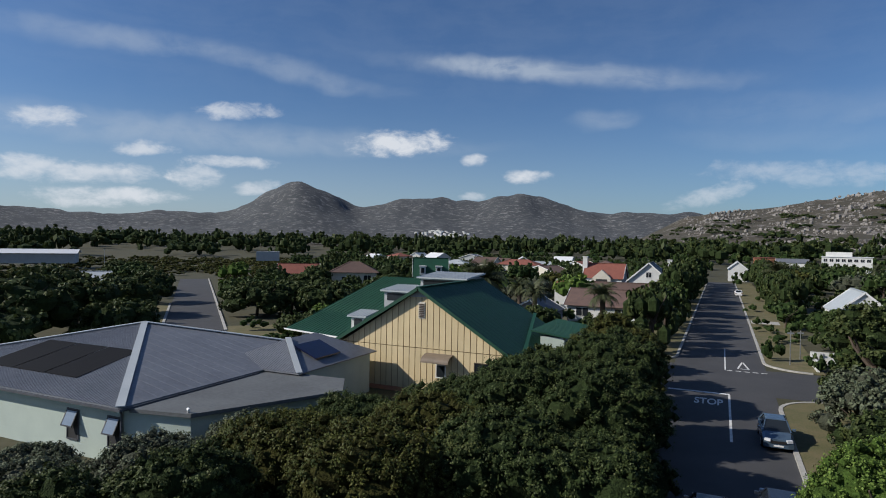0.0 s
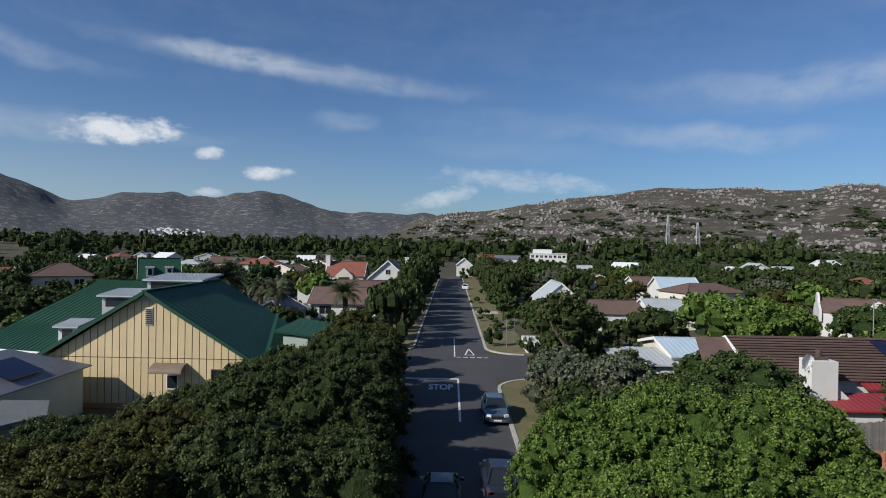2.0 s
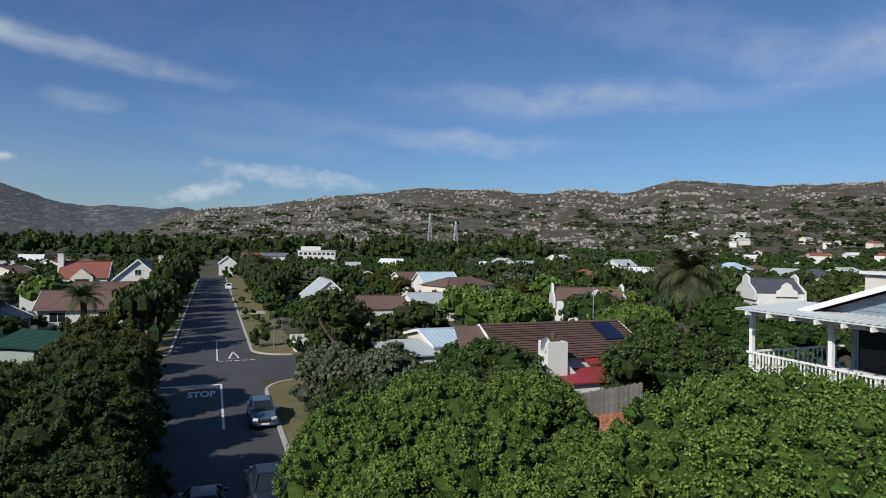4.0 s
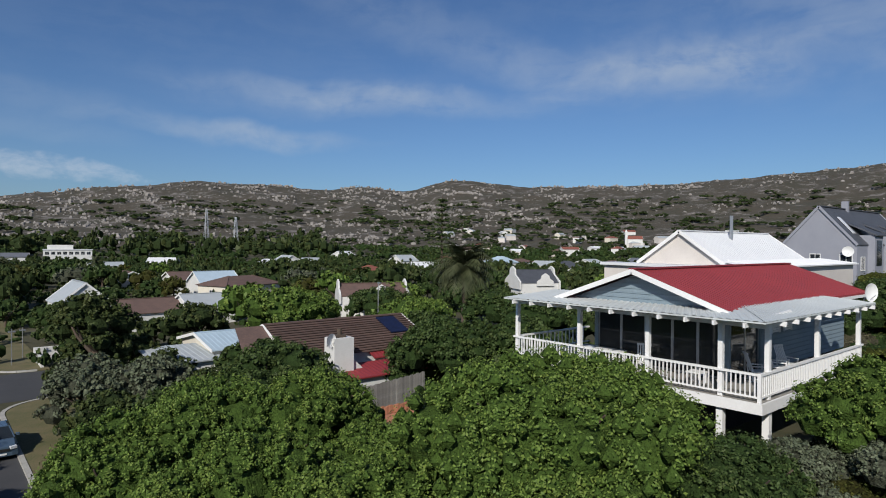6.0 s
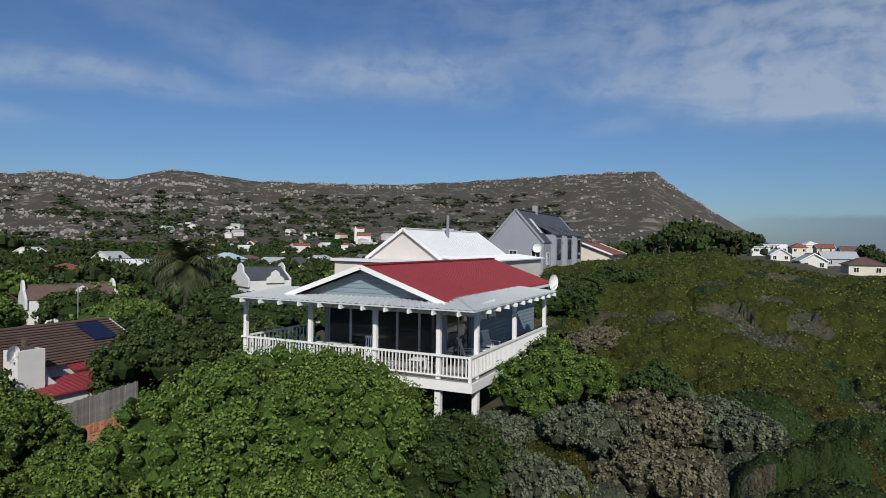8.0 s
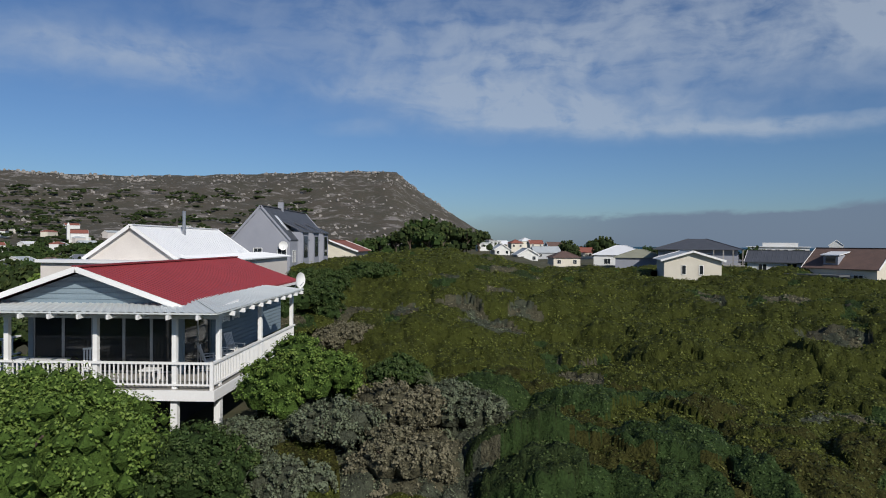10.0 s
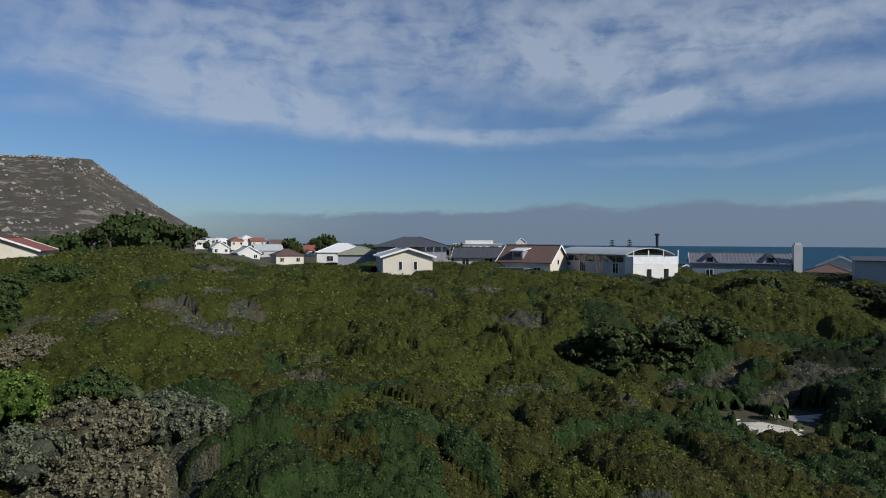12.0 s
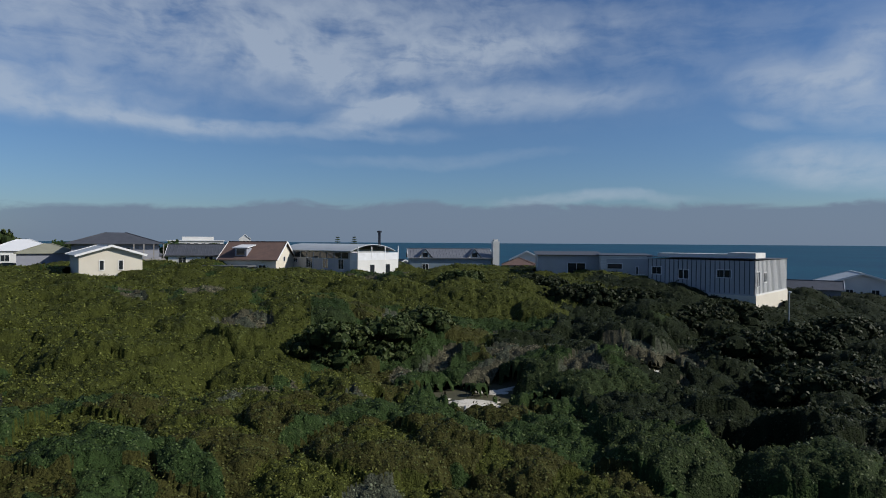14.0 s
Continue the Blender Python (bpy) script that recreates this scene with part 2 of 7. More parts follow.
SOLAR = material("solar_glass", (0.012, 0.016, 0.05), (0.01, 0.012, 0.03), 0.12, bump=0.0)
MAT_BLACK = material("black_pool_mat", (0.008, 0.008, 0.009), (0.005, 0.005, 0.006), 0.75, spec=0.15)
# near-black colour that paints shade under the deck and in openings
DARK = material("painted_shade_dark", (0.03, 0.03, 0.032), rough=0.9)
STEEL = material("galvanised_steel", (0.45, 0.46, 0.48), rough=0.4, metal=0.8, bump=0.02)
WOOD = material("weathered_wood", (0.36, 0.34, 0.31), (0.24, 0.225, 0.20), 0.85, scale=2, fine=20, random_ob=0.2)
BRICK = material("orange_brick", (0.42, 0.19, 0.11), (0.32, 0.14, 0.085), 0.9, scale=3, fine=20, random_ob=0.2)
BARK = material("bark", (0.10, 0.075, 0.055), (0.06, 0.045, 0.035), 0.95, scale=3, fine=20, bump=0.6)
CAR_BLUE = material("steel_blue_car_paint", (0.10, 0.15, 0.21), (0.09, 0.14, 0.20), 0.25, metal=0.4, bump=0.0)
CAR_WHITE = material("white_car_paint", (0.75, 0.75, 0.76), rough=0.3, bump=0.0)
CAR_DARK = material("dark_car_paint", (0.02, 0.026, 0.04), rough=0.25, bump=0.0)
TYRE = material("tyre_rubber", (0.015, 0.015, 0.016), rough=0.9)
# pane with the reflected sky put into its blue-grey base colour
SKY_GLASS = material("sky_toned_glass", (0.20, 0.25, 0.32), rough=0.08, bump=0.0)
LAMP_GLASS = material("lamp_glass", (0.7, 0.72, 0.75), rough=0.15, bump=0.0)


def leaf(name, base, other, amount=0.2):
    return material(name, base, other, 0.6, scale=0.45, fine=2.2, bump=0.0, island=amount, spec=0.2, through_light=0.10)


LEAF_DARK = leaf("dark_green_leaves", (0.042, 0.068, 0.020), (0.068, 0.080, 0.024))
LEAF_OLIVE = leaf("olive_yellow_leaves", (0.090, 0.094, 0.018), (0.046, 0.064, 0.017))
LEAF_GREEN = leaf("bright_green_leaves", (0.098, 0.166, 0.033), (0.130, 0.180, 0.036))
LEAF_FRESH = leaf("yellow_green_leaves", (0.120, 0.132, 0.023), (0.066, 0.086, 0.019))
LEAF_GREY = leaf("grey_green_leaves", (0.130, 0.150, 0.092), (0.085, 0.106, 0.064))
LEAF_DRY = leaf("dry_brown_twigs", (0.185, 0.165, 0.105), (0.110, 0.108, 0.066))
LEAF_MID = leaf("mid_green_leaves", (0.042, 0.075, 0.021), (0.062, 0.085, 0.024))
# leaf green lowered to near-black, painting the shade beyond azimuth 150
LEAF_SHADE = leaf("shade_toned_leaves", (0.019, 0.029, 0.010), (0.029, 0.036, 0.013))


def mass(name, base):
    """The leafy inside of a crown, seen between outer leaves, coloured darker for shade."""
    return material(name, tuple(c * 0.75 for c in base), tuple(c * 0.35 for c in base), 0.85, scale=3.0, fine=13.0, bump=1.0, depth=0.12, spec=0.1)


# each leaf colour with its core, where shade between leaves is in the colour
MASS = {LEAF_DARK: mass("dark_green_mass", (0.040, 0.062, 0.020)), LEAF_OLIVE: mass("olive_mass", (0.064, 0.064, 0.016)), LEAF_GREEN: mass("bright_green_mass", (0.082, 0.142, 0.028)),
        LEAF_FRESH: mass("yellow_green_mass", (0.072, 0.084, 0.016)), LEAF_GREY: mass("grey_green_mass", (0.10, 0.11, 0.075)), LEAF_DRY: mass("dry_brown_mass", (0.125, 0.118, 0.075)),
        LEAF_MID: mass("mid_green_mass", (0.042, 0.075, 0.021)), LEAF_SHADE: mass("shade_toned_mass", (0.019, 0.029, 0.010))}
LEAF_PALM = leaf("palm_fronds", (0.052, 0.068, 0.030), (0.078, 0.084, 0.042))


# ---- mesh tools ----
class Solid:
    """Corners and faces of one mesh."""

    def __init__(self):
        self.v, self.f = [], []

    def poly(self, pts, faces):
        n = len(self.v)
        self.v += [tuple(p) for p in pts]
        self.f += [tuple(i + n for i in f) for f in faces]
        return self

    def box(self, x0, y0, z0, x1, y1, z1, chamfer=0.0):
        c = chamfer
        if c:
            return self.prism([(x0 + c, y0), (x1 - c, y0), (x1, y0 + c), (x1, y1 - c), (x1 - c, y1), (x0 + c, y1), (x0, y1 - c), (x0, y0 + c)], z0, z1)
        return self.prism([(x0, y0), (x1, y0), (x1, y1), (x0, y1)], z0, z1)

    def prism(self, ring, z0, z1, top=None):
        n = len(ring)
        top = top or ring
        faces = [tuple(reversed(range(n))), tuple(range(n, 2 * n))] + [(i, (i + 1) % n, n + (i + 1) % n, n + i) for i in range(n)]
        return self.poly([(x, y, z0) for x, y in ring] + [(x, y, z1) for x, y in top], faces)

    def slab(self, pts, t):
        """A flat polygon given by its upper corners, t thick downwards."""
        n = len(pts)
        faces = [tuple(range(n)), tuple(reversed(range(n, 2 * n)))] + [((i + 1) % n, i, n + i, n + (i + 1) % n) for i in range(n)]
        return self.poly(list(pts) + [(x, y, z - t) for x, y, z in pts], faces)

    def bar(self, a, b, w, h=None):
        """A straight square bar from a to b."""
        a, b = Vector(a), Vector(b)
        h = h or w
        d = (b - a).normalized()
        s = d.cross(Vector((0, 0, 1)))
        s = s.normalized() if s.length > 1e-3 else Vector((1, 0, 0))
        u = s.cross(d).normalized()
        ring = [(-1, -1), (1, -1), (1, 1), (-1, 1)]
        pts = [p + s * (i * w / 2) + u * (j * h / 2) for p in (a, b) for i, j in ring]
        return self.poly(pts, [(3, 2, 1, 0), (4, 5, 6, 7)] + [(i, (i + 1) % 4, 4 + (i + 1) % 4, 4 + i) for i in range(4)])

    def tube(self, path, radii, sides=8):
        rings = []
        for i, p in enumerate(path):
            p = Vector(p)
            d = (Vector(path[min(i + 1, len(path) - 1)]) - Vector(path[max(i - 1, 0)])).normalized()
            s = d.cross(Vector((0.3, 0.9, 0.1))).normalized()
            u = d.cross(s)
            r = radii[i] if isinstance(radii, (list, tuple)) else radii
            rings.append([p + (s * math.cos(a) + u * math.sin(a)) * r for a in (k * math.tau / sides for k in range(sides))])
        n = sides
        faces = [(k * n + i, k * n + (i + 1) % n, (k + 1) * n + (i + 1) % n, (k + 1) * n + i) for k in range(len(path) - 1) for i in range(n)]
        faces += [tuple(reversed(range(n))), tuple(range((len(path) - 1) * n, len(path) * n))]
        return self.poly([q for r in rings for q in r], faces)

    def mesh(self, name, mat):
        me = bpy.data.meshes.new(name)
        me.from_pydata(self.v, [], self.f)
        me.materials.append(mat)
        return me


def thing(name, m, label, category, group="", kind=""):
    ob = new(name)
    ob.empty_display_size = 0.2
    ob.matrix_world = m
    return tagged(ob, label, category, group, kind)


def part(name, solid, mat, parent, label="", place=None):
    me = solid if isinstance(solid, bpy.types.Mesh) else solid.mesh(name, mat)
    ob = new(name, me)
    ob.parent = parent
    if place is not None:
        ob.matrix_basis = place
    if label:
        ob["label"] = label
    return ob


def single(name, solid, mat, label, category, m=None, kind="", group=""):
    ob = new(name, solid if isinstance(solid, bpy.types.Mesh) else solid.mesh(name, mat))
    if m is not None:
        ob.matrix_world = m
    return tagged(ob, label, category, group, kind)


def quads_mesh(name, pts, mats, index=None):
    """A mesh of loose quads from an array n x 4 x 3."""
    n = len(pts)
    me = bpy.data.meshes.new(name)
    me.vertices.add(n * 4)
    me.vertices.foreach_set("co", pts.astype(np.float32).ravel())
    me.loops.add(n * 4)
    me.loops.foreach_set("vertex_index", np.arange(n * 4, dtype=np.int32))
    me.polygons.add(n)
    me.polygons.foreach_set("loop_start", np.arange(0, n * 4, 4, dtype=np.int32))
    for m in mats:
        me.materials.append(m)
    if index is not None:
        me.polygons.foreach_set("material_index", index.astype(np.int32))
    me.update(calc_edges=True)
    return me


rng = np.random.default_rng(7)


def leaves(centres, normals, size, spread=0.8, slim=0.66):
    """Leaf quads (pointed, folded) at the centres, facing roughly along the normals."""
    n = len(centres)
    nor = normals + rng.normal(0, spread, (n, 3))
    nor /= np.linalg.norm(nor, axis=1, keepdims=True) + 1e-9
    side = np.cross(nor, rng.normal(0, 1, (n, 3)))
    side /= np.linalg.norm(side, axis=1, keepdims=True) + 1e-9
    up = np.cross(nor, side)
    s = (size * rng.uniform(0.6, 1.4, n))[:, None] if np.isscalar(size) else (size * rng.uniform(0.6, 1.4, n))[:, None]
    a = centres - up * s * 0.5
    b = centres + side * s * slim * 0.5 + nor * s * 0.08
    c = centres + up * s * 0.5 - nor * s * 0.1
    d = centres - side * s * slim * 0.5 + nor * s * 0.08
    return np.stack([a, b, c, d], 1)

# ---- ground ----
def S(v, lo, hi):
    t = np.clip((np.asarray(v, float) - lo) / (hi - lo), 0, 1)
    return t * t * (3 - 2 * t)


def bell(a, c, w):
    return np.exp(-0.5 * ((a - c) / w) ** 2)


def ripple(x, y, size):
    """Cheap smooth unevenness, about -1 to 1."""
    x, y = x / size, y / size
    return (np.sin(x * 1.3 + 1.7 * np.sin(y * 0.9 + 0.4)) * np.cos(y * 1.1 - 1.3 * np.sin(x * 0.7)) + 0.5 * np.sin(2.3 * x - 1.9 * y + 2.1 * np.sin(1.7 * y + x)) + 0.25 * np.sin(5.1 * x + 4.3 * y + 2 * np.sin(3.3 * x - 2.1 * y))) / 1.75


def ground(x, y):
    x, y = np.asarray(x, float), np.asarray(y, float)
    r, a = np.hypot(x, y), np.degrees(np.arctan2(x, y))
    z = -0.12 + 4.5 * S(x, 6, 20) * S(-y, -38, -17) + 0.8 * S(x, 12, 40) * S(y, 20, 44)
    z = z + 4.3 * S(x, 32, 75) * S(-y, -48, -20) * S(-a, -100, -84)
    dune = 3.6 * S(-y, 0, 14) * S(x, -22, -6) * (1 - S(x, 6, 20)) + 2.3 * S(r, 36, 72) * S(a, 78, 95) * S(-a, -200, -160) * S(a, 60, 96)
    z = z + dune + 1.2 * ripple(x, y, 9) * S(r, 14, 40) * S(a, 70, 90)
    z = z - 1.0 * bell(a, 141, 15) * bell(r, 36, 10) - 2.2 * S(a, 150, 168) * S(r, 20, 60)
    shore = S(r, 105 + 190 * S(-a, -132, -100), 200 + 500 * S(-a, -132, -100)) * S(a, 88, 100)
    z = z * (1 - shore) - 14 * shore
    inland = S(-a, -95, -80)
    z = z + inland * (10 * S(r, 250, 900) + 0.8 * ripple(x, y, 40) * S(r, 180, 400))
    # far range and the nearer rocky hills, as heights of their skylines in degrees
    e1 = 1.8 + 2.2 * bell(a, -37.5, 3.8) + 1.35 * np.maximum(0, 1 - np.abs(a + 37.5) / 5.5) + 2.1 * bell(a, -26.5, 3.2) + 2.7 * bell(a, -17.5, 3.7) + 1.2 * bell(a, -5, 5.5) + 0.4 * bell(a, -47, 2) + 0.6 * bell(a, -61, 1.6)
    e1 = (e1 + 0.14 * ripple(a * 0.3, a * 0.24, 1.1)) * (1 - S(a, 2, 16)) * S(a, -75, -62)
    e2 = 2.7 + 2.6 * S(a, -4, 21) + 0.55 * bell(a, 41.5, 2.6) - 0.45 * bell(a, 36.6, 1.6) - 0.4 * bell(a, 29, 2.5) + 1.15 * S(a, 55, 82)
    e2 = (e2 + 0.10 * ripple(a * 0.6, a * 0.5 + 9, 1.3)) * S(a, -9, -1) * (1 - 0.99 * np.clip((a - 83.6) / 9.4, 0, 1) ** 0.9)
    h1 = 12 + 3400 * np.tan(np.radians(e1)) * (0.82 + 0.18 * S(r, 2900, 3400))
    h1 = h1 * S(r, 1900, 3400) ** 1.2 * (1 - 0.5 * S(r, 3500, 4900))
    near = 560.0 + 150 * S(-a, -8, 8)
    up = S(r, near, 1500)
    h2 = (12 + r * np.tan(np.radians(e2 * (0.25 * S(r, near, near + 500) + 0.75 * up)))) * S(r, near - 60, near + 160) * (1 - 0.6 * S(r, 1560, 2600))
    hill = np.maximum(np.where(e1 > 0.2, h1, -90), np.where(e2 > 0.2, h2, -90))
    rough = S(hill, 25, 90) * ((7 + 13 * (e1 > e2)) * ripple(x, y, 90 + 130 * (e1 > e2)) + (4 + 5 * (e1 > e2)) * ripple(x + y, y - x, 33 + 60 * (e1 > e2)) - 3) * (1 - 0.7 * S(r, 1420, 1500) * S(-r, -1640, -1560) * (a > -2))
    return np.maximum(z, hill + rough)


def hillside(name, veg, veg2, rock, rocky):
    m = material(name, veg, veg2, 0.95, scale=0.02, fine=0.16, bump=0.6, depth=2.0)
    nt = m.node_tree
    bsdf = nt.nodes["Principled BSDF"]
    old = bsdf.inputs["Base Color"].links[0].from_socket
    co = nt.nodes.new("ShaderNodeTexCoord").outputs["Object"]
    n = nt.nodes.new("ShaderNodeTexNoise")
    nt.links.new(co, n.inputs["Vector"])
    n.inputs["Scale"].default_value, n.inputs["Detail"].default_value, n.inputs["Roughness"].default_value = 0.035, 9, 0.78
    rr = nt.nodes.new("ShaderNodeMapRange")
    nt.links.new(n.outputs[0], rr.inputs[0])
    rr.inputs[1].default_value, rr.inputs[2].default_value = rocky, rocky + 0.07
    mx = nt.nodes.new("ShaderNodeMix")
    mx.data_type = "RGBA"
    nt.links.new(rr.outputs[0], mx.inputs[0])
    nt.links.new(old, mx.inputs[6])
    mx.inputs[7].default_value = (*rock, 1)
    nt.links.new(mx.outputs[2], bsdf.inputs["Base Color"])
    return m


SOIL = material("scrub_soil", (0.042, 0.044, 0.020), (0.070, 0.062, 0.034), 0.95, scale=0.08, fine=1.2, bump=0.5, depth=0.1)
HILL = hillside("fynbos_hillside", (0.046, 0.044, 0.028), (0.068, 0.055, 0.039), (0.19, 0.172, 0.157), 0.535)
# the range's bluish grey holds the distance haze in its base colour
RANGE = hillside("haze_toned_range", (0.042, 0.048, 0.053), (0.060, 0.063, 0.066), (0.19, 0.187, 0.185), 0.53)
WATER = material("sea_water", (0.008, 0.066, 0.105), (0.006, 0.040, 0.080), 0.6, scale=0.006, fine=0.15, bump=0.3, depth=0.4, spec=0.12)

AZ_N, R_N = 840, 170
radii = 2.0 * (4950 / 2.0) ** (np.arange(R_N) / (R_N - 1))
radii[0] = 0.0
angles = np.arange(AZ_N) * math.tau / AZ_N
gx, gy = np.outer(radii, np.sin(angles)), np.outer(radii, np.cos(angles))
gz = ground(gx, gy)
verts = np.stack([gx, gy, gz], -1).reshape(-1, 3)
i, j = np.meshgrid(np.arange(R_N - 1), np.arange(AZ_N), indexing="ij")
k = (j + 1) % AZ_N
faces = np.stack([i * AZ_N + j, (i + 1) * AZ_N + j, (i + 1) * AZ_N + k, i * AZ_N + k], -1).reshape(-1, 4)[:, ::-1]
me = bpy.data.meshes.new("ground")
me.vertices.add(len(verts))
me.vertices.foreach_set("co", verts.astype(np.float32).ravel())
me.loops.add(faces.size)
me.loops.foreach_set("vertex_index", faces.astype(np.int32).ravel())
me.polygons.add(len(faces))
me.polygons.foreach_set("loop_start", np.arange(0, faces.size, 4, dtype=np.int32))
mr, ma = radii[i].ravel(), np.degrees((j.ravel() * math.tau / AZ_N + math.pi) % math.tau - math.pi)
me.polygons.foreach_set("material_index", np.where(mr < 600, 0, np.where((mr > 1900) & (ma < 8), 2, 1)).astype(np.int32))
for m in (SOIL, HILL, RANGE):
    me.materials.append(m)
me.polygons.foreach_set("use_smooth", np.ones(len(faces), dtype=bool))
me.update(calc_edges=True)
tagged(new("ground", me), "scrubby dune ground rising to rocky brown hills", "ground", kind="structure")

sea = Solid()
ring = [(4940 * math.sin(radians(d)), 4940 * math.cos(radians(d))) for d in range(86, 215, 2)]
sea.poly([(60 * math.sin(radians(100)), 60 * math.cos(radians(100)), -7.5)] + [(x, y, -7.5) for x, y in ring], [(0, n + 2, n + 1) for n in range(len(ring) - 1)])
single("water", sea, WATER, "calm blue-green sea reaching the horizon", "sea", kind="structure")

# ---- streets ----
def strip(name, x0, y0, x1, y1, z, mat, label, category, t=0.25):
    return single(name, Solid().box(x0, y0, z - t, x1, y1, z), mat, label, category, kind="structure")


strip("road", -4.2, 12, 4.2, 55.9, 0.012, ASPHALT, "grey asphalt street with worn surface", "road")
strip("road_crossing", -60, 55.9, 60, 67.6, 0.012, ASPHALT, "grey asphalt cross street at the junction", "road")
strip("road_beyond", -4.2, 67.6, 4.2, 228, 0.012, ASPHALT, "long straight grey asphalt street", "road")
far_road = single("road_west", Solid().box(-3.7, 84, -0.25, 3.7, 190, 0.1), ASPHALT, "grey asphalt side street between dark trees", "road", pose(0, 0, 0, 0, 0, 46.2), "structure")
single("kerb_west", Solid().box(3.7, 84, -0.2, 4.05, 190, 0.2), KERB, "pale concrete kerb", "kerb", pose(0, 0, 0, 0, 0, 46.2), "structure")
single("kerb_west_side", Solid().box(-4.05, 84, -0.2, -3.7, 120, 0.2), KERB, "pale concrete kerb", "kerb", pose(0, 0, 0, 0, 0, 46.2), "structure")
single("verge_west", Solid().box(-14, 84, -0.2, -4.05, 120, 0.12), VERGE, "dry grass verge beside the side street", "verge", pose(0, 0, 0, 0, 0, 46.2), "structure")
single("verge_west_side", Solid().box(4.05, 62, -0.2, 34, 88, 0.10), VERGE, "dry grass verge beside the side street", "verge", pose(0, 0, 0, 0, 0, 46.2), "structure")


def kerb_line(name, side, y0, y1, turn0, turn1, r=4.0, width=5.0):
    """A verge slab with its kerb; turn0 and turn1: rounded corners at its ends."""
    x = 4.2
    inner = []
    if turn0:
        inner += [(x + r - r * math.sin(a), y0 + r - r * math.cos(a)) for a in (n * math.pi / 16 for n in range(9))]
    else:
        inner += [(x, y0)]
    if turn1:
        inner += [(x + r - r * math.cos(a), y1 - r + r * math.sin(a)) for a in (n * math.pi / 16 for n in range(9))]
    else:
        inner += [(x, y1)]
    outer = [(x + width, inner[-1][1]), (x + width, inner[0][1])]
    flip = lambda ps: [(p[0] * side, p[1]) for p in ps] if side > 0 else [(p[0] * side, p[1]) for p in reversed(ps)]
    single("verge" + name, Solid().prism(flip(list(reversed(inner + outer))), -0.2, 0.10), VERGE, "verge of dry yellow-green grass and sand", "verge", kind="structure")
    k = Solid()
    for (ax, ay), (bx, by) in zip(inner, inner[1:]):
        long = max(1, int(math.hypot(bx - ax, by - ay) / 1.0))
        for n in range(long):
            p, q = n / long, (n + 0.985) / long
            k.bar(((ax + (bx - ax) * p) * side, ay + (by - ay) * p, 0.03), ((ax + (bx - ax) * q) * side, ay + (by - ay) * q, 0.03), 0.28, 0.22)
    single("kerb" + name, k, KERB, "worn pale concrete kerb stones", "kerb", kind="structure")


kerb_line("_near_right", 1, 34, 55.5, False, True)
kerb_line("_far_right", 1, 68, 230, True, False)
kerb_line("_near_left", -1, 20, 55.5, False, True)
kerb_line("_far_left", -1, 68, 230, True, False)
strip("driveway", 4.5, 108, 8.5, 112, 0.13, KERB, "pale concrete driveway across the verge", "driveway", 0.1)

# ---- road markings ----
def marking(name, solid, label):
    return single(name, solid, PAINT, label, "road marking", kind="structure")


marking("stop_line", Solid().box(-3.9, 55.1, 0.0, 0.84, 55.5, 0.018), "worn white painted stop line")
marking("centre_line", Solid().box(0.72, 41.9, 0, 0.88, 55.06, 0.018), "white painted centre line")
marking("centre_line_beyond", Solid().box(0.5, 66.3, 0, 0.62, 79.8, 0.018), "white painted centre line")
dash = Solid()
for n in range(5):
    dash.box(0.7 + n * 0.75, 66.0, 0, 1.2 + n * 0.75, 66.2, 0.018)
marking("yield_line", dash, "broken white yield line")
tri = Solid()
for (ax, ay), (bx, by) in zip([(1.7, 67.5), (2.7, 67.5), (2.2, 71.5)], [(2.7, 67.5), (2.2, 71.5), (1.7, 67.5)]):
    tri.bar((ax, ay, 0.004), (bx, by, 0.004), 0.16, 0.018)
marking("yield_triangle", tri, "white painted yield triangle")
curve = bpy.data.curves.new("stop_lettering", "FONT")
curve.body, curve.size, curve.extrude, curve.offset = "STOP", 1.0, 0.003, 0.02
lettering = new("stop_lettering", curve)
lettering.data.materials.append(PAINT)
lettering.matrix_world = pose(-1.72, 51.2, 0.017) @ Matrix.Diagonal((0.86, 2.7, 1, 1))
tagged(lettering, "white painted stop lettering on the asphalt", "road marking", kind="structure")

# bare sand patches in the dune hollow
def sand_patch(x, y, rx, ry, turn, seed):
    s = Solid()
    pts = []
    for n in range(28):
        a = n * math.tau / 28
        q = 1 + 0.35 * math.sin(3 * a + seed) + 0.25 * math.sin(7 * a + 2 * seed) + 0.12 * math.sin(13 * a + seed)
        u, v = rx * q * math.cos(a), ry * q * math.sin(a)
        pts.append((x + u * math.cos(turn) - v * math.sin(turn), y + u * math.sin(turn) + v * math.cos(turn)))
    rings = [(1.0, 0.0), (0.75, 0.1), (0.4, 0.16)]
    v = [(x + (p[0] - x) * q, y + (p[1] - y) * q, 0) for q, h in rings for p in pts] + [(x, y, 0)]
    v = [(p[0], p[1], float(ground(p[0], p[1])) + (-0.03 if n < 28 else 0.05)) for n, p in enumerate(v)]
    f = [(k * 28 + n, k * 28 + (n + 1) % 28, (k + 1) * 28 + (n + 1) % 28, (k + 1) * 28 + n) for k in range(2) for n in range(28)]
    f += [(56 + n, 56 + (n + 1) % 28, 84) for n in range(28)]
    s.poly(v, f)
    single("sand_patch", s, SAND, "patch of bare white dune sand among shrubs", "sand", kind="structure")


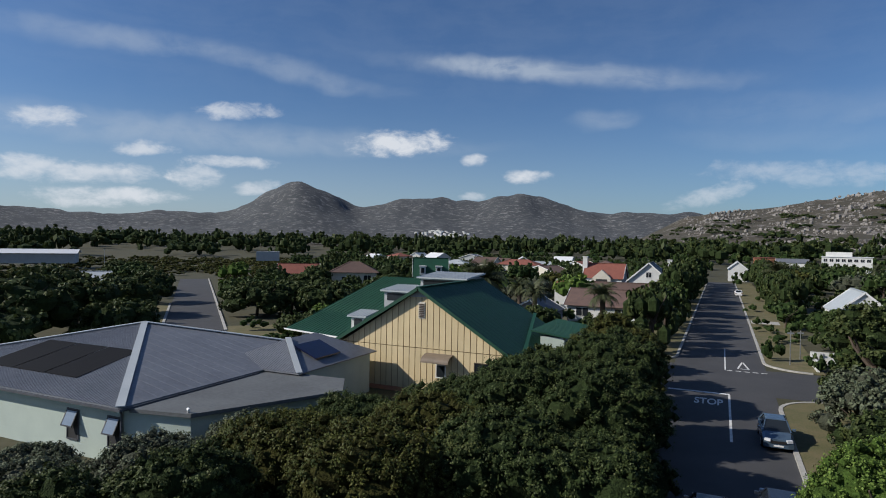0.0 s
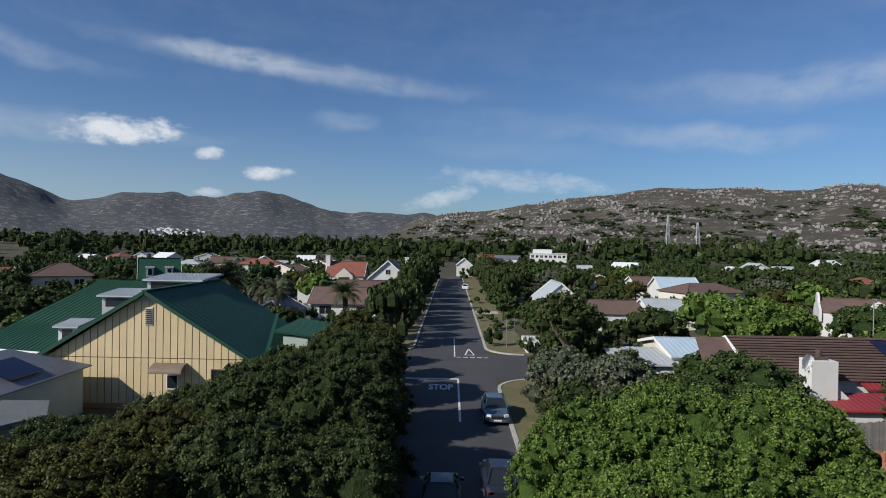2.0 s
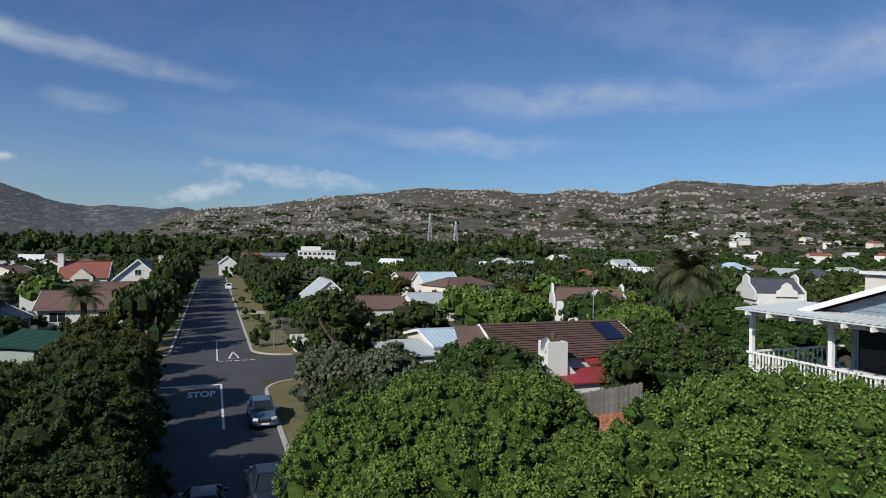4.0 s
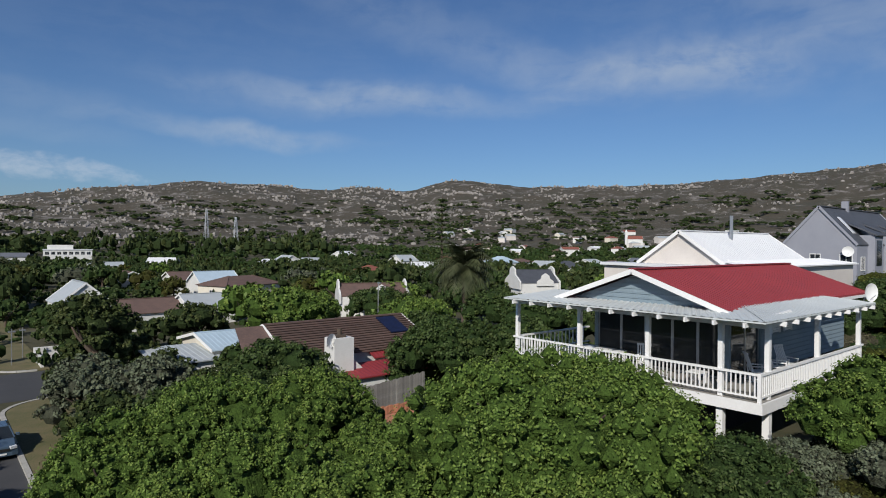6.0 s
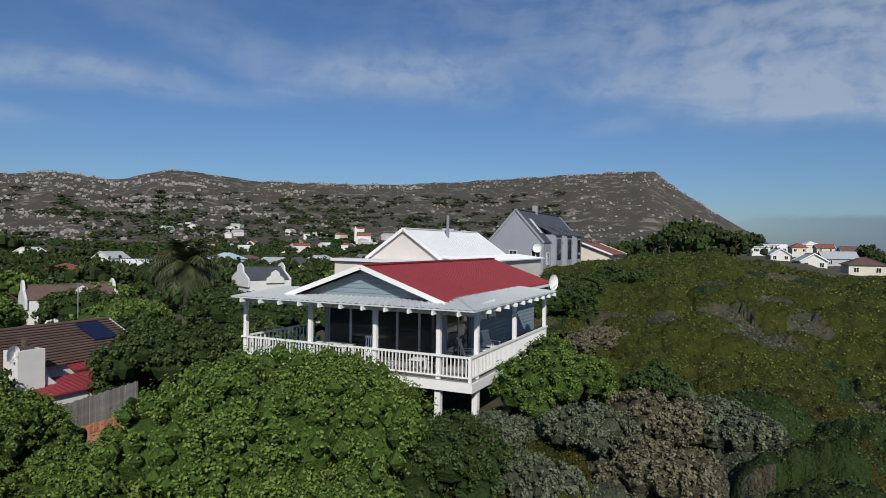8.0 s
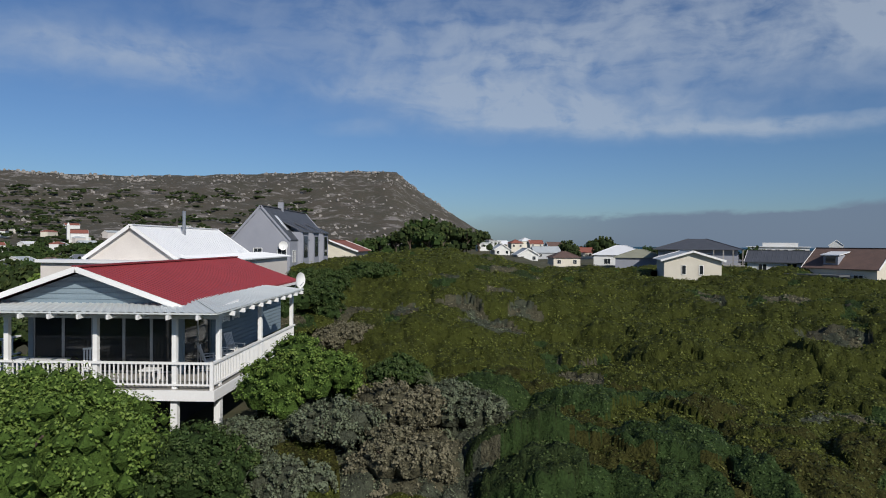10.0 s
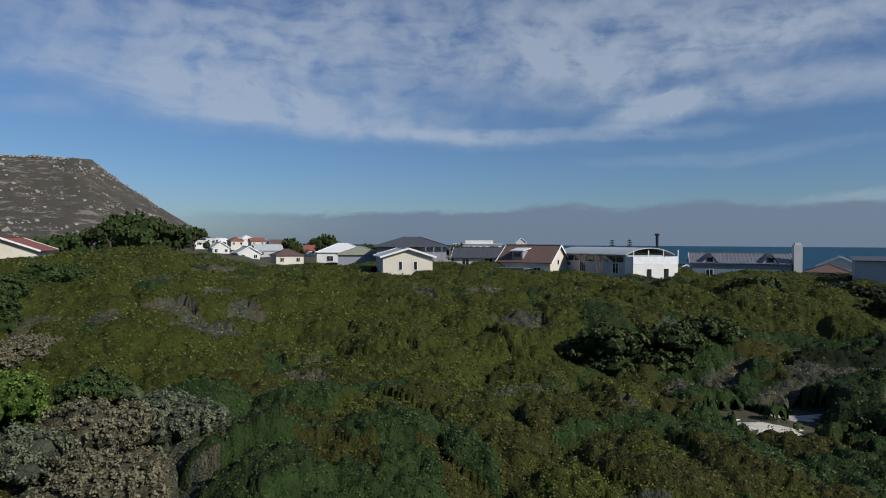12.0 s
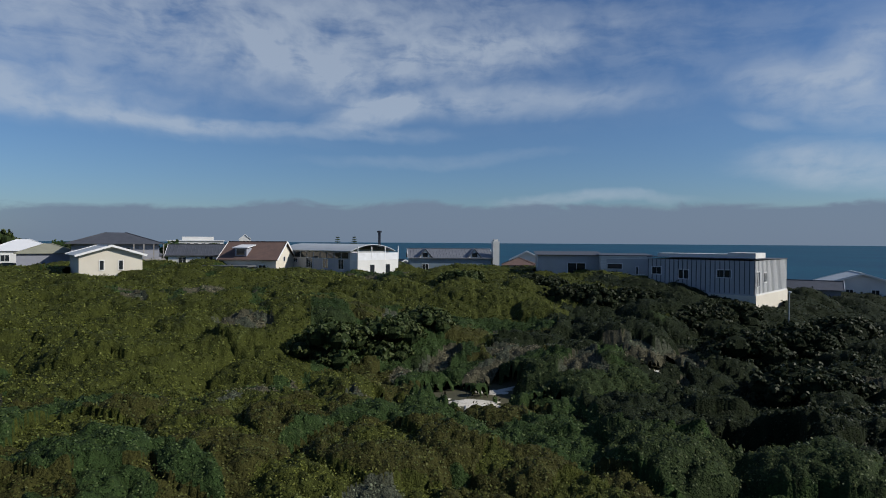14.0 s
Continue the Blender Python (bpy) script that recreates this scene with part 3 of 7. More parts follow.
g_s = random.Random(3)
SAND_SPOTS = []
for args in [(20.2, -24.8, 2.4, 1.2, 0.4, 1), (22.0, -21.1, 1.5, 0.8, 0.7, 4), (17.0, -26.0, 1.3, 0.6, 0.2, 2), (21.6, -28.8, 1.2, 0.5, 1.0, 3), (16.5, -37.0, 2.2, 0.5, 0.9, 5), (6.8, -25.6, 1.6, 0.6, -0.5, 6)]:
    sand_patch(*args)
for n in range(26):
    u = g_s.uniform(-1, 1)
    if n < 13:
        x, y = 19.6 + 3.0 * u, -25.0 + 1.6 * g_s.uniform(-1, 1) + 0.5 * u
    elif n < 20:
        x, y = 16.0 + 2.4 * u, -37.6 + 1.6 * u + 0.5 * g_s.uniform(-1, 1)
    else:
        x, y = 6.8 + 1.6 * u, -25.6 - 0.8 * u
    wide = g_s.uniform(0.35, 1.1)
    sand_patch(x, y, wide, g_s.uniform(0.2, 0.5), g_s.uniform(0, 3), n)
    SAND_SPOTS.append((x, y, wide * 0.7))

# ---- houses ----
def roof_sheet(s, pts, ribs=0.0, rib_h=0.035, rib_w=0.05, t=0.08):
    """A sloping roof face: pts = eave a, eave b, upper b, upper a; ribs run from eave to top."""
    s.slab(pts, t)
    if ribs:
        a, b, c, d = (Vector(p) for p in (pts if len(pts) == 4 else (pts[0], pts[1], pts[2], pts[2])))
        long = (b - a).length
        n = max(1, int(long / ribs))
        e = rib_w / long
        fs = sorted([(max(0, min(1, i / n + k * e)), h) for i in range(n + 1) for k, h in ((-0.9, 0.004), (-0.45, rib_h), (0.45, rib_h), (0.9, 0.004))])
        low, high = [], []
        apex = ((c - a).dot(b - a) / long ** 2) if len(pts) == 3 else None
        for f, h in fs:
            low.append(a.lerp(b, f) + Vector((0, 0, h)))
            if apex is None:
                high.append(d.lerp(c, f) + Vector((0, 0, h)))
            else:
                g = f / apex if f < apex else (1 - f) / (1 - apex)
                foot = a.lerp(b, f)
                high.append(foot + (c - a.lerp(b, apex)) * g + Vector((0, 0, h)))
        m = len(fs)
        s.poly(low + high, [(i, i + 1, m + i + 1, m + i) for i in range(m - 1)])
    return s


def window(parent, wide, high, m, frame_mat=None, bars=1, label="", deep=0.05, pane_mat=None):
    """Frame and panes on a wall; m puts its middle on the wall's face, local -y pointing out."""
    w = thing("window", m, "", "")
    w.parent = parent
    f, e = Solid(), 0.07
    f.box(-wide / 2, -deep, -high / 2, -wide / 2 + e, 0.02, high / 2).box(wide / 2 - e, -deep, -high / 2, wide / 2, 0.02, high / 2)
    f.box(-wide / 2 + e, -deep, high / 2 - e, wide / 2 - e, 0.02, high / 2).box(-wide / 2 + e, -deep - 0.03, -high / 2, wide / 2 - e, 0.02, -high / 2 + e)
    for i in range(1, bars + 1):
        x = -wide / 2 + wide * i / (bars + 1)
        f.box(x - 0.025, -deep + 0.01, -high / 2 + e, x + 0.025, 0.02, high / 2 - e)
    me = f.mesh("frame", frame_mat or WHITE)
    ob = new("window", me)
    ob.parent, ob.matrix_basis = parent, m
    bpy.data.objects.remove(w)
    part("pane", Solid().box(-wide / 2 + e, -0.015, -high / 2 + e, wide / 2 - e, 0.015, high / 2 - e), pane_mat or GLASS, ob)
    return ob


FOOT = []          # house plans, kept free of trees: x, y, radius


SIDES = {"s": (0, -1, 0), "n": (0, 1, 180), "w": (-1, 0, -90), "e": (1, 0, 90)}


def on_wall(side, u, z, w, d):
    """A pose on a wall of a w x d house: s, n, e, w; u metres along it from its middle."""
    dx, dy, turn = SIDES[side]
    off = d / 2 if dy else w / 2
    return pose(dx * off + (u if dy else 0) , dy * off + (u if dx else 0), z, 0, 0, turn)


def house(m, w, d, h, label, roof="gable", axis="x", rise=2.0, over=0.35, wall=None, top=None, ribs=0.0, windows=(), chimney=None, trim=None, parapet=False, name="house", gable_trim=True, sink=1.0):
    """w along local x, d along local y, walls h high; axis: along which the ridge runs."""
    wall, top = wall or WHITE_WALL, top or BROWN_TILE
    t = thing(name, m, label, name)
    FOOT.append((m.translation.x, m.translation.y, 0.5 * math.hypot(w, d)))
    x, y = w / 2, d / 2
    body = Solid()
    if roof == "gable":
        if axis == "x":
            ends = [[(s * x, -y, h), (s * x, 0, h + rise), (s * x, y, h)] for s in (-1, 1)]
        else:
            ends = [[(-x, s * y, h), (0, s * y, h + rise), (x, s * y, h)] for s in (-1, 1)]
        (a0, a1, a2), (b0, b1, b2) = ends
        low = [(p[0], p[1], -sink) for p in (a0, a2, b0, b2)]
        body.poly([low[0], low[1], a2, a1, a0, low[2], low[3], b2, b1, b0], [(0, 1, 2, 3, 4), (9, 8, 7, 6, 5), (0, 4, 9, 5), (1, 6, 7, 2), (4, 3, 8, 9), (3, 2, 7, 8)])
    else:
        body.box(-x, -y, -sink, x, y, h)
    part("wall", body, wall, t)
    r = Solid()
    o = over
    if roof == "gable":
        k = rise / ((y if axis == "x" else x))
        e = h - k * o + 0.06
        rz = h + rise + 0.06
        if axis == "x":
            roof_sheet(r, [(-x - o, -y - o, e), (x + o, -y - o, e), (x + o, 0, rz), (-x - o, 0, rz)], ribs)
            roof_sheet(r, [(x + o, y + o, e), (-x - o, y + o, e), (-x - o, 0, rz), (x + o, 0, rz)], ribs)
            part("ridge_cap", Solid().bar((-x - o, 0, rz + 0.03), (x + o, 0, rz + 0.03), 0.3, 0.08), top, t)
        else:
            roof_sheet(r, [(-x - o, y + o, e), (-x - o, -y - o, e), (0, -y - o, rz), (0, y + o, rz)], ribs)
            roof_sheet(r, [(x + o, -y - o, e), (x + o, y + o, e), (0, y + o, rz), (0, -y - o, rz)], ribs)
            part("ridge_cap", Solid().bar((0, -y - o, rz + 0.03), (0, y + o, rz + 0.03), 0.3, 0.08), top, t)
        if gable_trim:
            for s in (-1, 1):
                for q in (-1, 1):
                    if axis == "x":
                        part("bargeboard", Solid().bar((s * (x + o + 0.03), q * (y + o), e - 0.06), (s * (x + o + 0.03), 0, rz - 0.04), 0.05, 0.24), trim or WHITE, t)
                    else:
                        part("bargeboard", Solid().bar((q * (x + o), s * (y + o + 0.03), e - 0.06), (0, s * (y + o + 0.03), rz - 0.04), 0.05, 0.24), trim or WHITE, t)
    elif roof == "hip":
        c = min(x, y)
        e, rz = h + 0.06, h + rise + 0.06
        X, Y = x + o, y + o
        p, q = ((X - Y, 0), (0, 0)) if x > y else ((0, 0), (0, Y - X))
        ra, rb = ((-(X - Y), 0, rz), (X - Y, 0, rz)) if x >= y else ((0, -(Y - X), rz), (0, Y - X, rz))
        if x >= y:
            roof_sheet(r, [(-X, -Y, e), (X, -Y, e), rb, ra])
            roof_sheet(r, [(X, Y, e), (-X, Y, e), ra, rb])
            r.slab([(X, -Y, e), (X, Y, e), rb], 0.08).slab([(-X, Y, e), (-X, -Y, e), ra], 0.08)
        else:
            roof_sheet(r, [(X, -Y, e), (X, Y, e), rb, ra])
            roof_sheet(r, [(-X, Y, e), (-X, -Y, e), ra, rb])
            r.slab([(-X, -Y, e), (X, -Y, e), ra], 0.08).slab([(X, Y, e), (-X, Y, e), rb], 0.08)
        caps = Solid()
        for cx, cy, end in ((X, -Y, rb if x >= y else ra), (X, Y, rb), (-X, Y, ra if x >= y else rb), (-X, -Y, ra)):
            caps.bar((cx, cy, e + 0.03), (end[0], end[1], rz + 0.03), 0.25, 0.07)
        part("hip_cap", caps, top, t)
    elif roof == "flat":
        r.box(-x - o, -y - o, h, x + o, y + o, h + 0.22)
    elif roof == "mono":
        if axis == "x":
            roof_sheet(r, [(-x - o, -y - o, h + 0.1), (x + o, -y - o, h + 0.1), (x + o, y + o, h + rise + 0.1), (-x - o, y + o, h + rise + 0.1)], ribs)
        else:
            roof_sheet(r, [(-x - o, y + o, h + 0.1), (-x - o, -y - o, h + 0.1), (x + o, -y - o, h + rise + 0.1), (x + o, y + o, h + rise + 0.1)], ribs)
    elif roof == "vault":
        n = 12
        arc = [(-y - o + (2 * y + 2 * o) * i / n, h + rise * (1 - (2 * i / n - 1) ** 2)) for i in range(n + 1)]
        ring = [(u, z + 0.1) for u, z in arc] + [(u, z) for u, z in reversed(arc)]
        m_ = len(ring)
        r.poly([(e, u, z) if axis == "x" else (u, e, z) for e in (-x - o, x + o) for u, z in ring], [(q_, q_ + 1, m_ - 2 - q_, m_ - 1 - q_) for q_ in range(n)] + [(m_ + m_ - 1 - q_, m_ + m_ - 2 - q_, m_ + q_ + 1, m_ + q_) for q_ in range(n)] + [((q_ + 1) % m_, q_, m_ + q_, m_ + (q_ + 1) % m_) for q_ in range(m_)])
    part("roof", r, top, t)
    for side, u, z, ww, hh, *rest in windows:
        window(t, ww, hh, on_wall(side, u, z, w, d), bars=rest[0] if rest else 1)
    if chimney:
        cx, cy, ct, cw = chimney
        part("chimney", Solid().box(cx - cw / 2, cy - cw / 2, 0, cx + cw / 2, cy + cw / 2, ct).box(cx - cw / 2 - 0.08, cy - cw / 2 - 0.08, ct, cx + cw / 2 + 0.08, cy + cw / 2 + 0.08, ct + 0.15), wall, t)
    return t


def polar(az, dist):
    return dist * math.sin(radians(az)), dist * math.cos(radians(az))


def at(az, dist, z, turn=0):
    x, y = polar(az, dist)
    return pose(x, y, z, 0, 0, turn)

# ---- trees and shrubs ----
def ball(centre, rad, n=6, m=4):
    a, b = np.meshgrid(np.arange(n + 1) * math.tau / n, np.arange(m + 1) * math.pi / m, indexing="ij")
    p = np.stack([np.sin(b) * np.cos(a), np.sin(b) * np.sin(a), np.cos(b)], -1) * rad + centre
    return np.stack([p[:-1, :-1], p[:-1, 1:], p[1:, 1:], p[1:, :-1]], 2).reshape(-1, 4, 3)


def crown_quads(radius, height, lobes, count, size, squash=0.8, spread=0.45, seed=0, clumps=None, res=(7, 4)):
    """A dome of overlapping lobes, each studded with small leafy clumps; leaves first, then the leafy cores. Base at z = 0."""
    g = np.random.default_rng(seed)
    cs, rs = [], []
    for n in range(lobes):
        a = n * 2.39996 + g.uniform(-0.35, 0.35)
        low = n % 3 == 2
        q = math.sqrt((n + 0.5) / lobes) if not low else 1.0
        lr = radius * g.uniform(0.24, 0.40)
        reach = (radius - lr * 0.85) * q * g.uniform(0.92, 1.06)
        dome = math.sqrt(max(0.08, 1 - 0.88 * (reach / radius) ** 2))
        z = height * g.uniform(0.08, 0.55) if low else (height - lr * squash) * dome * g.uniform(0.84, 1.03)
        cs.append((reach * math.cos(a), reach * math.sin(a), max(z, lr * 0.55)))
        rs.append((lr, lr, lr * squash))
    cs, rs = np.array(cs), np.array(rs)
    weight = rs[:, 0] ** 2
    clumps = max(12, count // 18) if clumps is None else clumps
    pick = g.choice(lobes, clumps * 2, p=weight / weight.sum())
    d = g.normal(0, 1, (clumps * 2, 3))
    d /= np.linalg.norm(d, axis=1, keepdims=True)
    d[d[:, 2] < -0.3, 2] *= -1
    mid = cs[pick] + d * rs[pick] * g.uniform(0.88, 1.06, (clumps * 2, 1))
    keep = np.ones(len(mid), bool)
    for c, r in zip(cs, rs):
        keep &= (((mid - c) / r) ** 2).sum(1) > 0.74
    mid, d = mid[keep][:clumps], d[keep][:clumps]
    cr = radius * g.uniform(0.055, 0.105, len(mid))
    of = g.integers(0, len(mid), count)
    e = d[of] * 0.75 + g.normal(0, 0.6, (count, 3))
    e /= np.linalg.norm(e, axis=1, keepdims=True)
    pts = mid[of] + e * cr[of][:, None] * g.uniform(0.7, 1.25, (count, 1))
    q = leaves(pts, e + np.array([0, 0, 0.2]), size, spread)
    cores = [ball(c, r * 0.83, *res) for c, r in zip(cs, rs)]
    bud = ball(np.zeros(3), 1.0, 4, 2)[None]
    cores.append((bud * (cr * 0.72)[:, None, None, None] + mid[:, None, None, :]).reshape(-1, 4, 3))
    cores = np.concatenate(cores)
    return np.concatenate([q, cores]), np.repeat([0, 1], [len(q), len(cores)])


def trunk_solid(height, radius, top, seed=0):
    g = random.Random(seed)
    s = Solid()
    s.tube([(0, 0, -0.3), (0.05 * top, 0, height * 0.3), (0.1 * top, 0.05 * top, height * 0.62)], [radius, radius * 0.75, radius * 0.5], 8)
    for n in range(5):
        a = n * 1.26 + g.uniform(0, 0.6)
        s.tube([(0.08 * top, 0.03, height * (0.28 + 0.06 * n)), (0.35 * top * math.cos(a), 0.35 * top * math.sin(a), height * 0.6), (0.62 * top * math.cos(a), 0.62 * top * math.sin(a), height * 0.8)], [radius * 0.5, radius * 0.3, radius * 0.1], 6)
    return s


def tree(x, y, top, radius, mat, label, count=16000, size=0.2, lobes=26, seed=1, base=0.22, squash=0.8, name="tree", category="tree", group="", down=None, spread=0.45):
    """A broad-leaved tree standing on the ground, its crown reaching up to the height top."""
    z = float(ground(x, y)) if down is None else down
    h = top - z
    t = thing(name, pose(x, y, z), label, category, group)
    low = h * base
    q, inner = crown_quads(radius, h - low, lobes, int(count * 0.52), size * 1.05, squash, spread, seed=seed)
    q[..., 2] = low + q[..., 2] * ((h - low) / np.percentile(q[..., 2], 99.7))
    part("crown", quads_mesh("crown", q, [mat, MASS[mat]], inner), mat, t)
    part("trunk", trunk_solid(h, 0.10 + 0.03 * h, radius, seed), BARK, t)
    return t


def palm(x, y, top, spread, label, seed=1, fronds=34):
    z = float(ground(x, y))
    h = top - z
    t = thing("palm_tree", pose(x, y, z), label, "palm tree")
    part("trunk", Solid().tube([(0, 0, -0.2), (0.1, 0, h * 0.4), (0.05, 0.05, h * 0.8)], [0.38, 0.3, 0.34], 10), BARK, t)
    g = random.Random(seed)
    quads = []
    for n in range(fronds):
        a, lift = n * 2.399 + g.uniform(-0.2, 0.2), g.uniform(-0.5, 1.25)
        out = Vector((math.cos(a), math.sin(a), 0))
        length = spread * g.uniform(0.85, 1.1)
        prev = Vector((0, 0, h * 0.8))
        side = Vector((-math.sin(a), math.cos(a), 0))
        for k in range(9):
            f = (k + 1) / 9
            ang = lift - 1.5 * f * f
            cur = prev + (out * math.cos(ang) + Vector((0, 0, math.sin(ang)))) * (length / 9)
            w = spread * 0.24 * math.sin(math.pi * min(1, f * 0.9 + 0.12))
            for sgn in (1, -1):
                for half in (0.0, 0.5):
                    p0 = prev.lerp(cur, half)
                    tip = p0 + side * (sgn * w) + (cur - prev) * 1.3 - Vector((0, 0, w * 0.45))
                    wide = (cur - prev) * 0.32
                    quads.append([p0 - wide * 0.4, p0 + wide, tip, tip - wide * 0.2])
            quads.append([prev - side * 0.04, prev + side * 0.04, cur + side * 0.03, cur - side * 0.03])
            prev = cur
    q = np.array([[tuple(p) for p in f] for f in quads])
    part("crown", quads_mesh("crown", q, [LEAF_PALM]), LEAF_PALM, t, "drooping feathery fronds")
    return t


# the big trees round the crossing, near ones leaf by leaf
for x, y, top, r, mat, n in [
        (-6.8, 46.5, 7.0, 3.7, LEAF_OLIVE, 17000), (-6.0, 38.0, 6.9, 3.7, LEAF_DARK, 18000), (-9.0, 32.0, 6.2, 3.8, LEAF_DARK, 20000),
        (-5.2, 30.0, 6.4, 3.4, LEAF_DARK, 20000), (-13.6, 33.0, 4.3, 3.6, LEAF_DARK, 17000), (-12.4, 26.2, 4.9, 3.6, LEAF_OLIVE, 20000),
        (-17.5, 28.0, 3.8, 3.2, LEAF_DARK, 17000), (-8.0, 24.2, 5.2, 3.6, LEAF_DARK, 20000), (-16.8, 21.6, 4.6, 3.4, LEAF_OLIVE, 20000),
        (-21.0, 24.0, 3.4, 2.6, LEAF_GREY, 12000), (-12.0, 20.0, 5.0, 3.2, LEAF_OLIVE, 20000), (-20.6, 17.8, 4.1, 2.7, LEAF_GREY, 15000),
        (-16.4, 15.6, 4.9, 2.6, LEAF_DARK, 15000), (-20.0, 13.4, 4.3, 2.4, LEAF_DARK, 14000), (-24.5, 15.8, 3.2, 2.4, LEAF_GREY, 10000), (-4.6, 24.0, 4.6, 3.0, LEAF_DARK, 16000), (-26.0, 13.2, 3.4, 2.6, LEAF_GREY, 10000), (-29.5, 18.6, 2.0, 2.2, LEAF_GREY, 8000), (-22.6, 20.8, 2.9, 2.0, LEAF_GREY, 9000)]:
    tree(x, y, top, r, mat, {"dark_green_leaves": "dense dark evergreen tree beside the street", "olive_yellow_leaves": "dense olive-green tree with yellowing leaves", "grey_green_leaves": "twiggy grey-green shrub below the pale house"}[mat.name], int(n * 1.1), 0.088, 34, seed=int(abs(x * 7 + y * 3)), base=0.0, squash=0.9, group="street trees")
for x, y, top, r, n in [(5.4, 23.6, 5.9, 2.9, 17000), (9.0, 24.6, 6.7, 3.5, 20000), (12.4, 23.2, 6.8, 2.9, 18000), (8.6, 19.4, 6.0, 3.1, 20000), (12.4, 18.0, 5.6, 2.5, 16000), (9.8, 14.8, 5.9, 2.7, 16000), (5.6, 19.2, 5.0, 2.5, 14000), (14.6, 19.4, 4.6, 1.9, 10000), (17.2, 20.8, 4.4, 1.9, 9000), (16.8, 16.6, 5.6, 2.0, 10000)]:
    tree(x, y, top, r, LEAF_GREEN, "rounded bright green milkwood tree with dense crown", int(n * 1.15), 0.083, 30, seed=int(x * 9 + y), base=0.0, squash=0.95, group="milkwood trees")
tree(14.7, 12.2, 8.7, 4.5, LEAF_GREEN, "large rounded green tree beside the white deck", 46000, 0.085, 40, seed=5, base=0.0, squash=0.95)
tree(12.6, 9.6, 6.7, 2.7, LEAF_GREEN, "rounded green shrub tree with glossy leaves", 22000, 0.075, 26, seed=6, base=0.0)
tree(16.6, 7.6, 6.9, 2.3, LEAF_MID, "rounded dark green shrub tree", 19000, 0.075, 24, seed=8, base=0.0)
tree(21.8, 5.7, 8.7, 2.2, LEAF_GREEN, "compact bright green tree beside the deck corner", 20000, 0.075, 24, seed=9, base=0.0, squash=0.9)

# ---- the white house with the wrap-round deck ----
FOOT += [(25, 15, 7.5), (34, 14.5, 6), (-39, 33, 15), (-26, 31, 7), (-28, 40, 6), (-21.5, 50, 10), (-33, 55, 9), (26, 38, 6), (22, 27, 4.5)]
BASE = Vector((26, 14, 4.3))
deck_house = thing("house", Matrix.Translation(BASE), "two-storey house with white timber deck and red sheet roof", "house")
BACK = Matrix.Translation(-BASE)


def dp(name, solid, mat, label="", parent=None):
    if parent is None:
        return part(name, solid, mat, deck_house, label, BACK)
    return part(name, solid, mat, parent, label)


dp("deck", Solid().box(22.0, 9.1, 6.48, 24.7, 20.75, 6.60).box(24.7, 9.1, 6.48, 32.88, 11.5, 6.60).box(24.7, 18.0, 6.48, 28.0, 20.75, 6.60), WOOD, "weathered grey deck boards")
dp("fascia", Solid().box(21.92, 9.02, 6.22, 22.0, 20.83, 6.60).box(22.0, 9.02, 6.22, 32.88, 9.1, 6.60).box(22.0, 20.75, 6.22, 28, 20.83, 6.6).box(32.88, 9.02, 6.22, 32.96, 11.5, 6.6), WHITE, "white deck edge boards")
FRONT_POSTS, SIDE_POSTS = (10.6, 13.55, 16.9, 20.6), (22.9, 27.6, 32.6)
for y in FRONT_POSTS:
    dp("post", Solid().box(22.12, y - 0.085, 6.6, 22.29, y + 0.085, 9.18), WHITE)
    dp("lower_post", Solid().box(22.1, y - 0.12, 3.8, 22.34, y + 0.12, 6.48), WHITE)
for x in SIDE_POSTS:
    dp("post", Solid().box(x - 0.085, 9.17, 6.6, x + 0.085, 9.34, 9.18), WHITE)
    dp("lower_post", Solid().box(x - 0.12, 9.15, 3.8, x + 0.12, 9.39, 6.48), WHITE)
dp("newel", Solid().box(22.02, 9.12, 6.6, 22.14, 9.24, 7.62), WHITE)
dp("beam", Solid().box(22.06, 8.9, 9.18, 22.36, 20.8, 9.36), WHITE)
dp("beam", Solid().box(22.36, 9.11, 9.18, 32.9, 9.41, 9.36), WHITE)
rail = dp("top_rail", Solid().box(22.03, 9.24, 7.52, 22.15, 20.75, 7.60), WHITE)
dp("top_rail", Solid().box(22.14, 9.12, 7.52, 32.88, 9.24, 7.60), WHITE)
dp("top_rail", Solid().box(22.15, 20.65, 7.52, 28, 20.75, 7.6), WHITE)
dp("bottom_rail", Solid().box(22.06, 9.24, 6.74, 22.12, 20.75, 6.80), WHITE)
dp("bottom_rail", Solid().box(22.14, 9.15, 6.74, 32.88, 9.21, 6.80), WHITE)
dp("bottom_rail", Solid().box(22.15, 20.67, 6.74, 28, 20.73, 6.8), WHITE)
baluster = Solid().box(-0.022, -0.022, 6.80, 0.022, 0.022, 7.52).mesh("baluster", WHITE)
spots = [(22.09, 9.35 + n * 0.165) for n in range(69)] + [(22.3 + n * 0.165, 9.18) for n in range(64)] + [(22.4 + n * 0.3, 20.7) for n in range(18)]
for x, y in spots:
    if all(abs(y - p) > 0.14 for p in FRONT_POSTS) or x > 22.2:
        part("baluster", baluster, WHITE, rail, "", Matrix.Translation((x, y, 0)))
VERANDA_ROOF = material("pale_translucent_sheet", (0.55, 0.58, 0.57), (0.47, 0.50, 0.50), 0.5, scale=0.8)
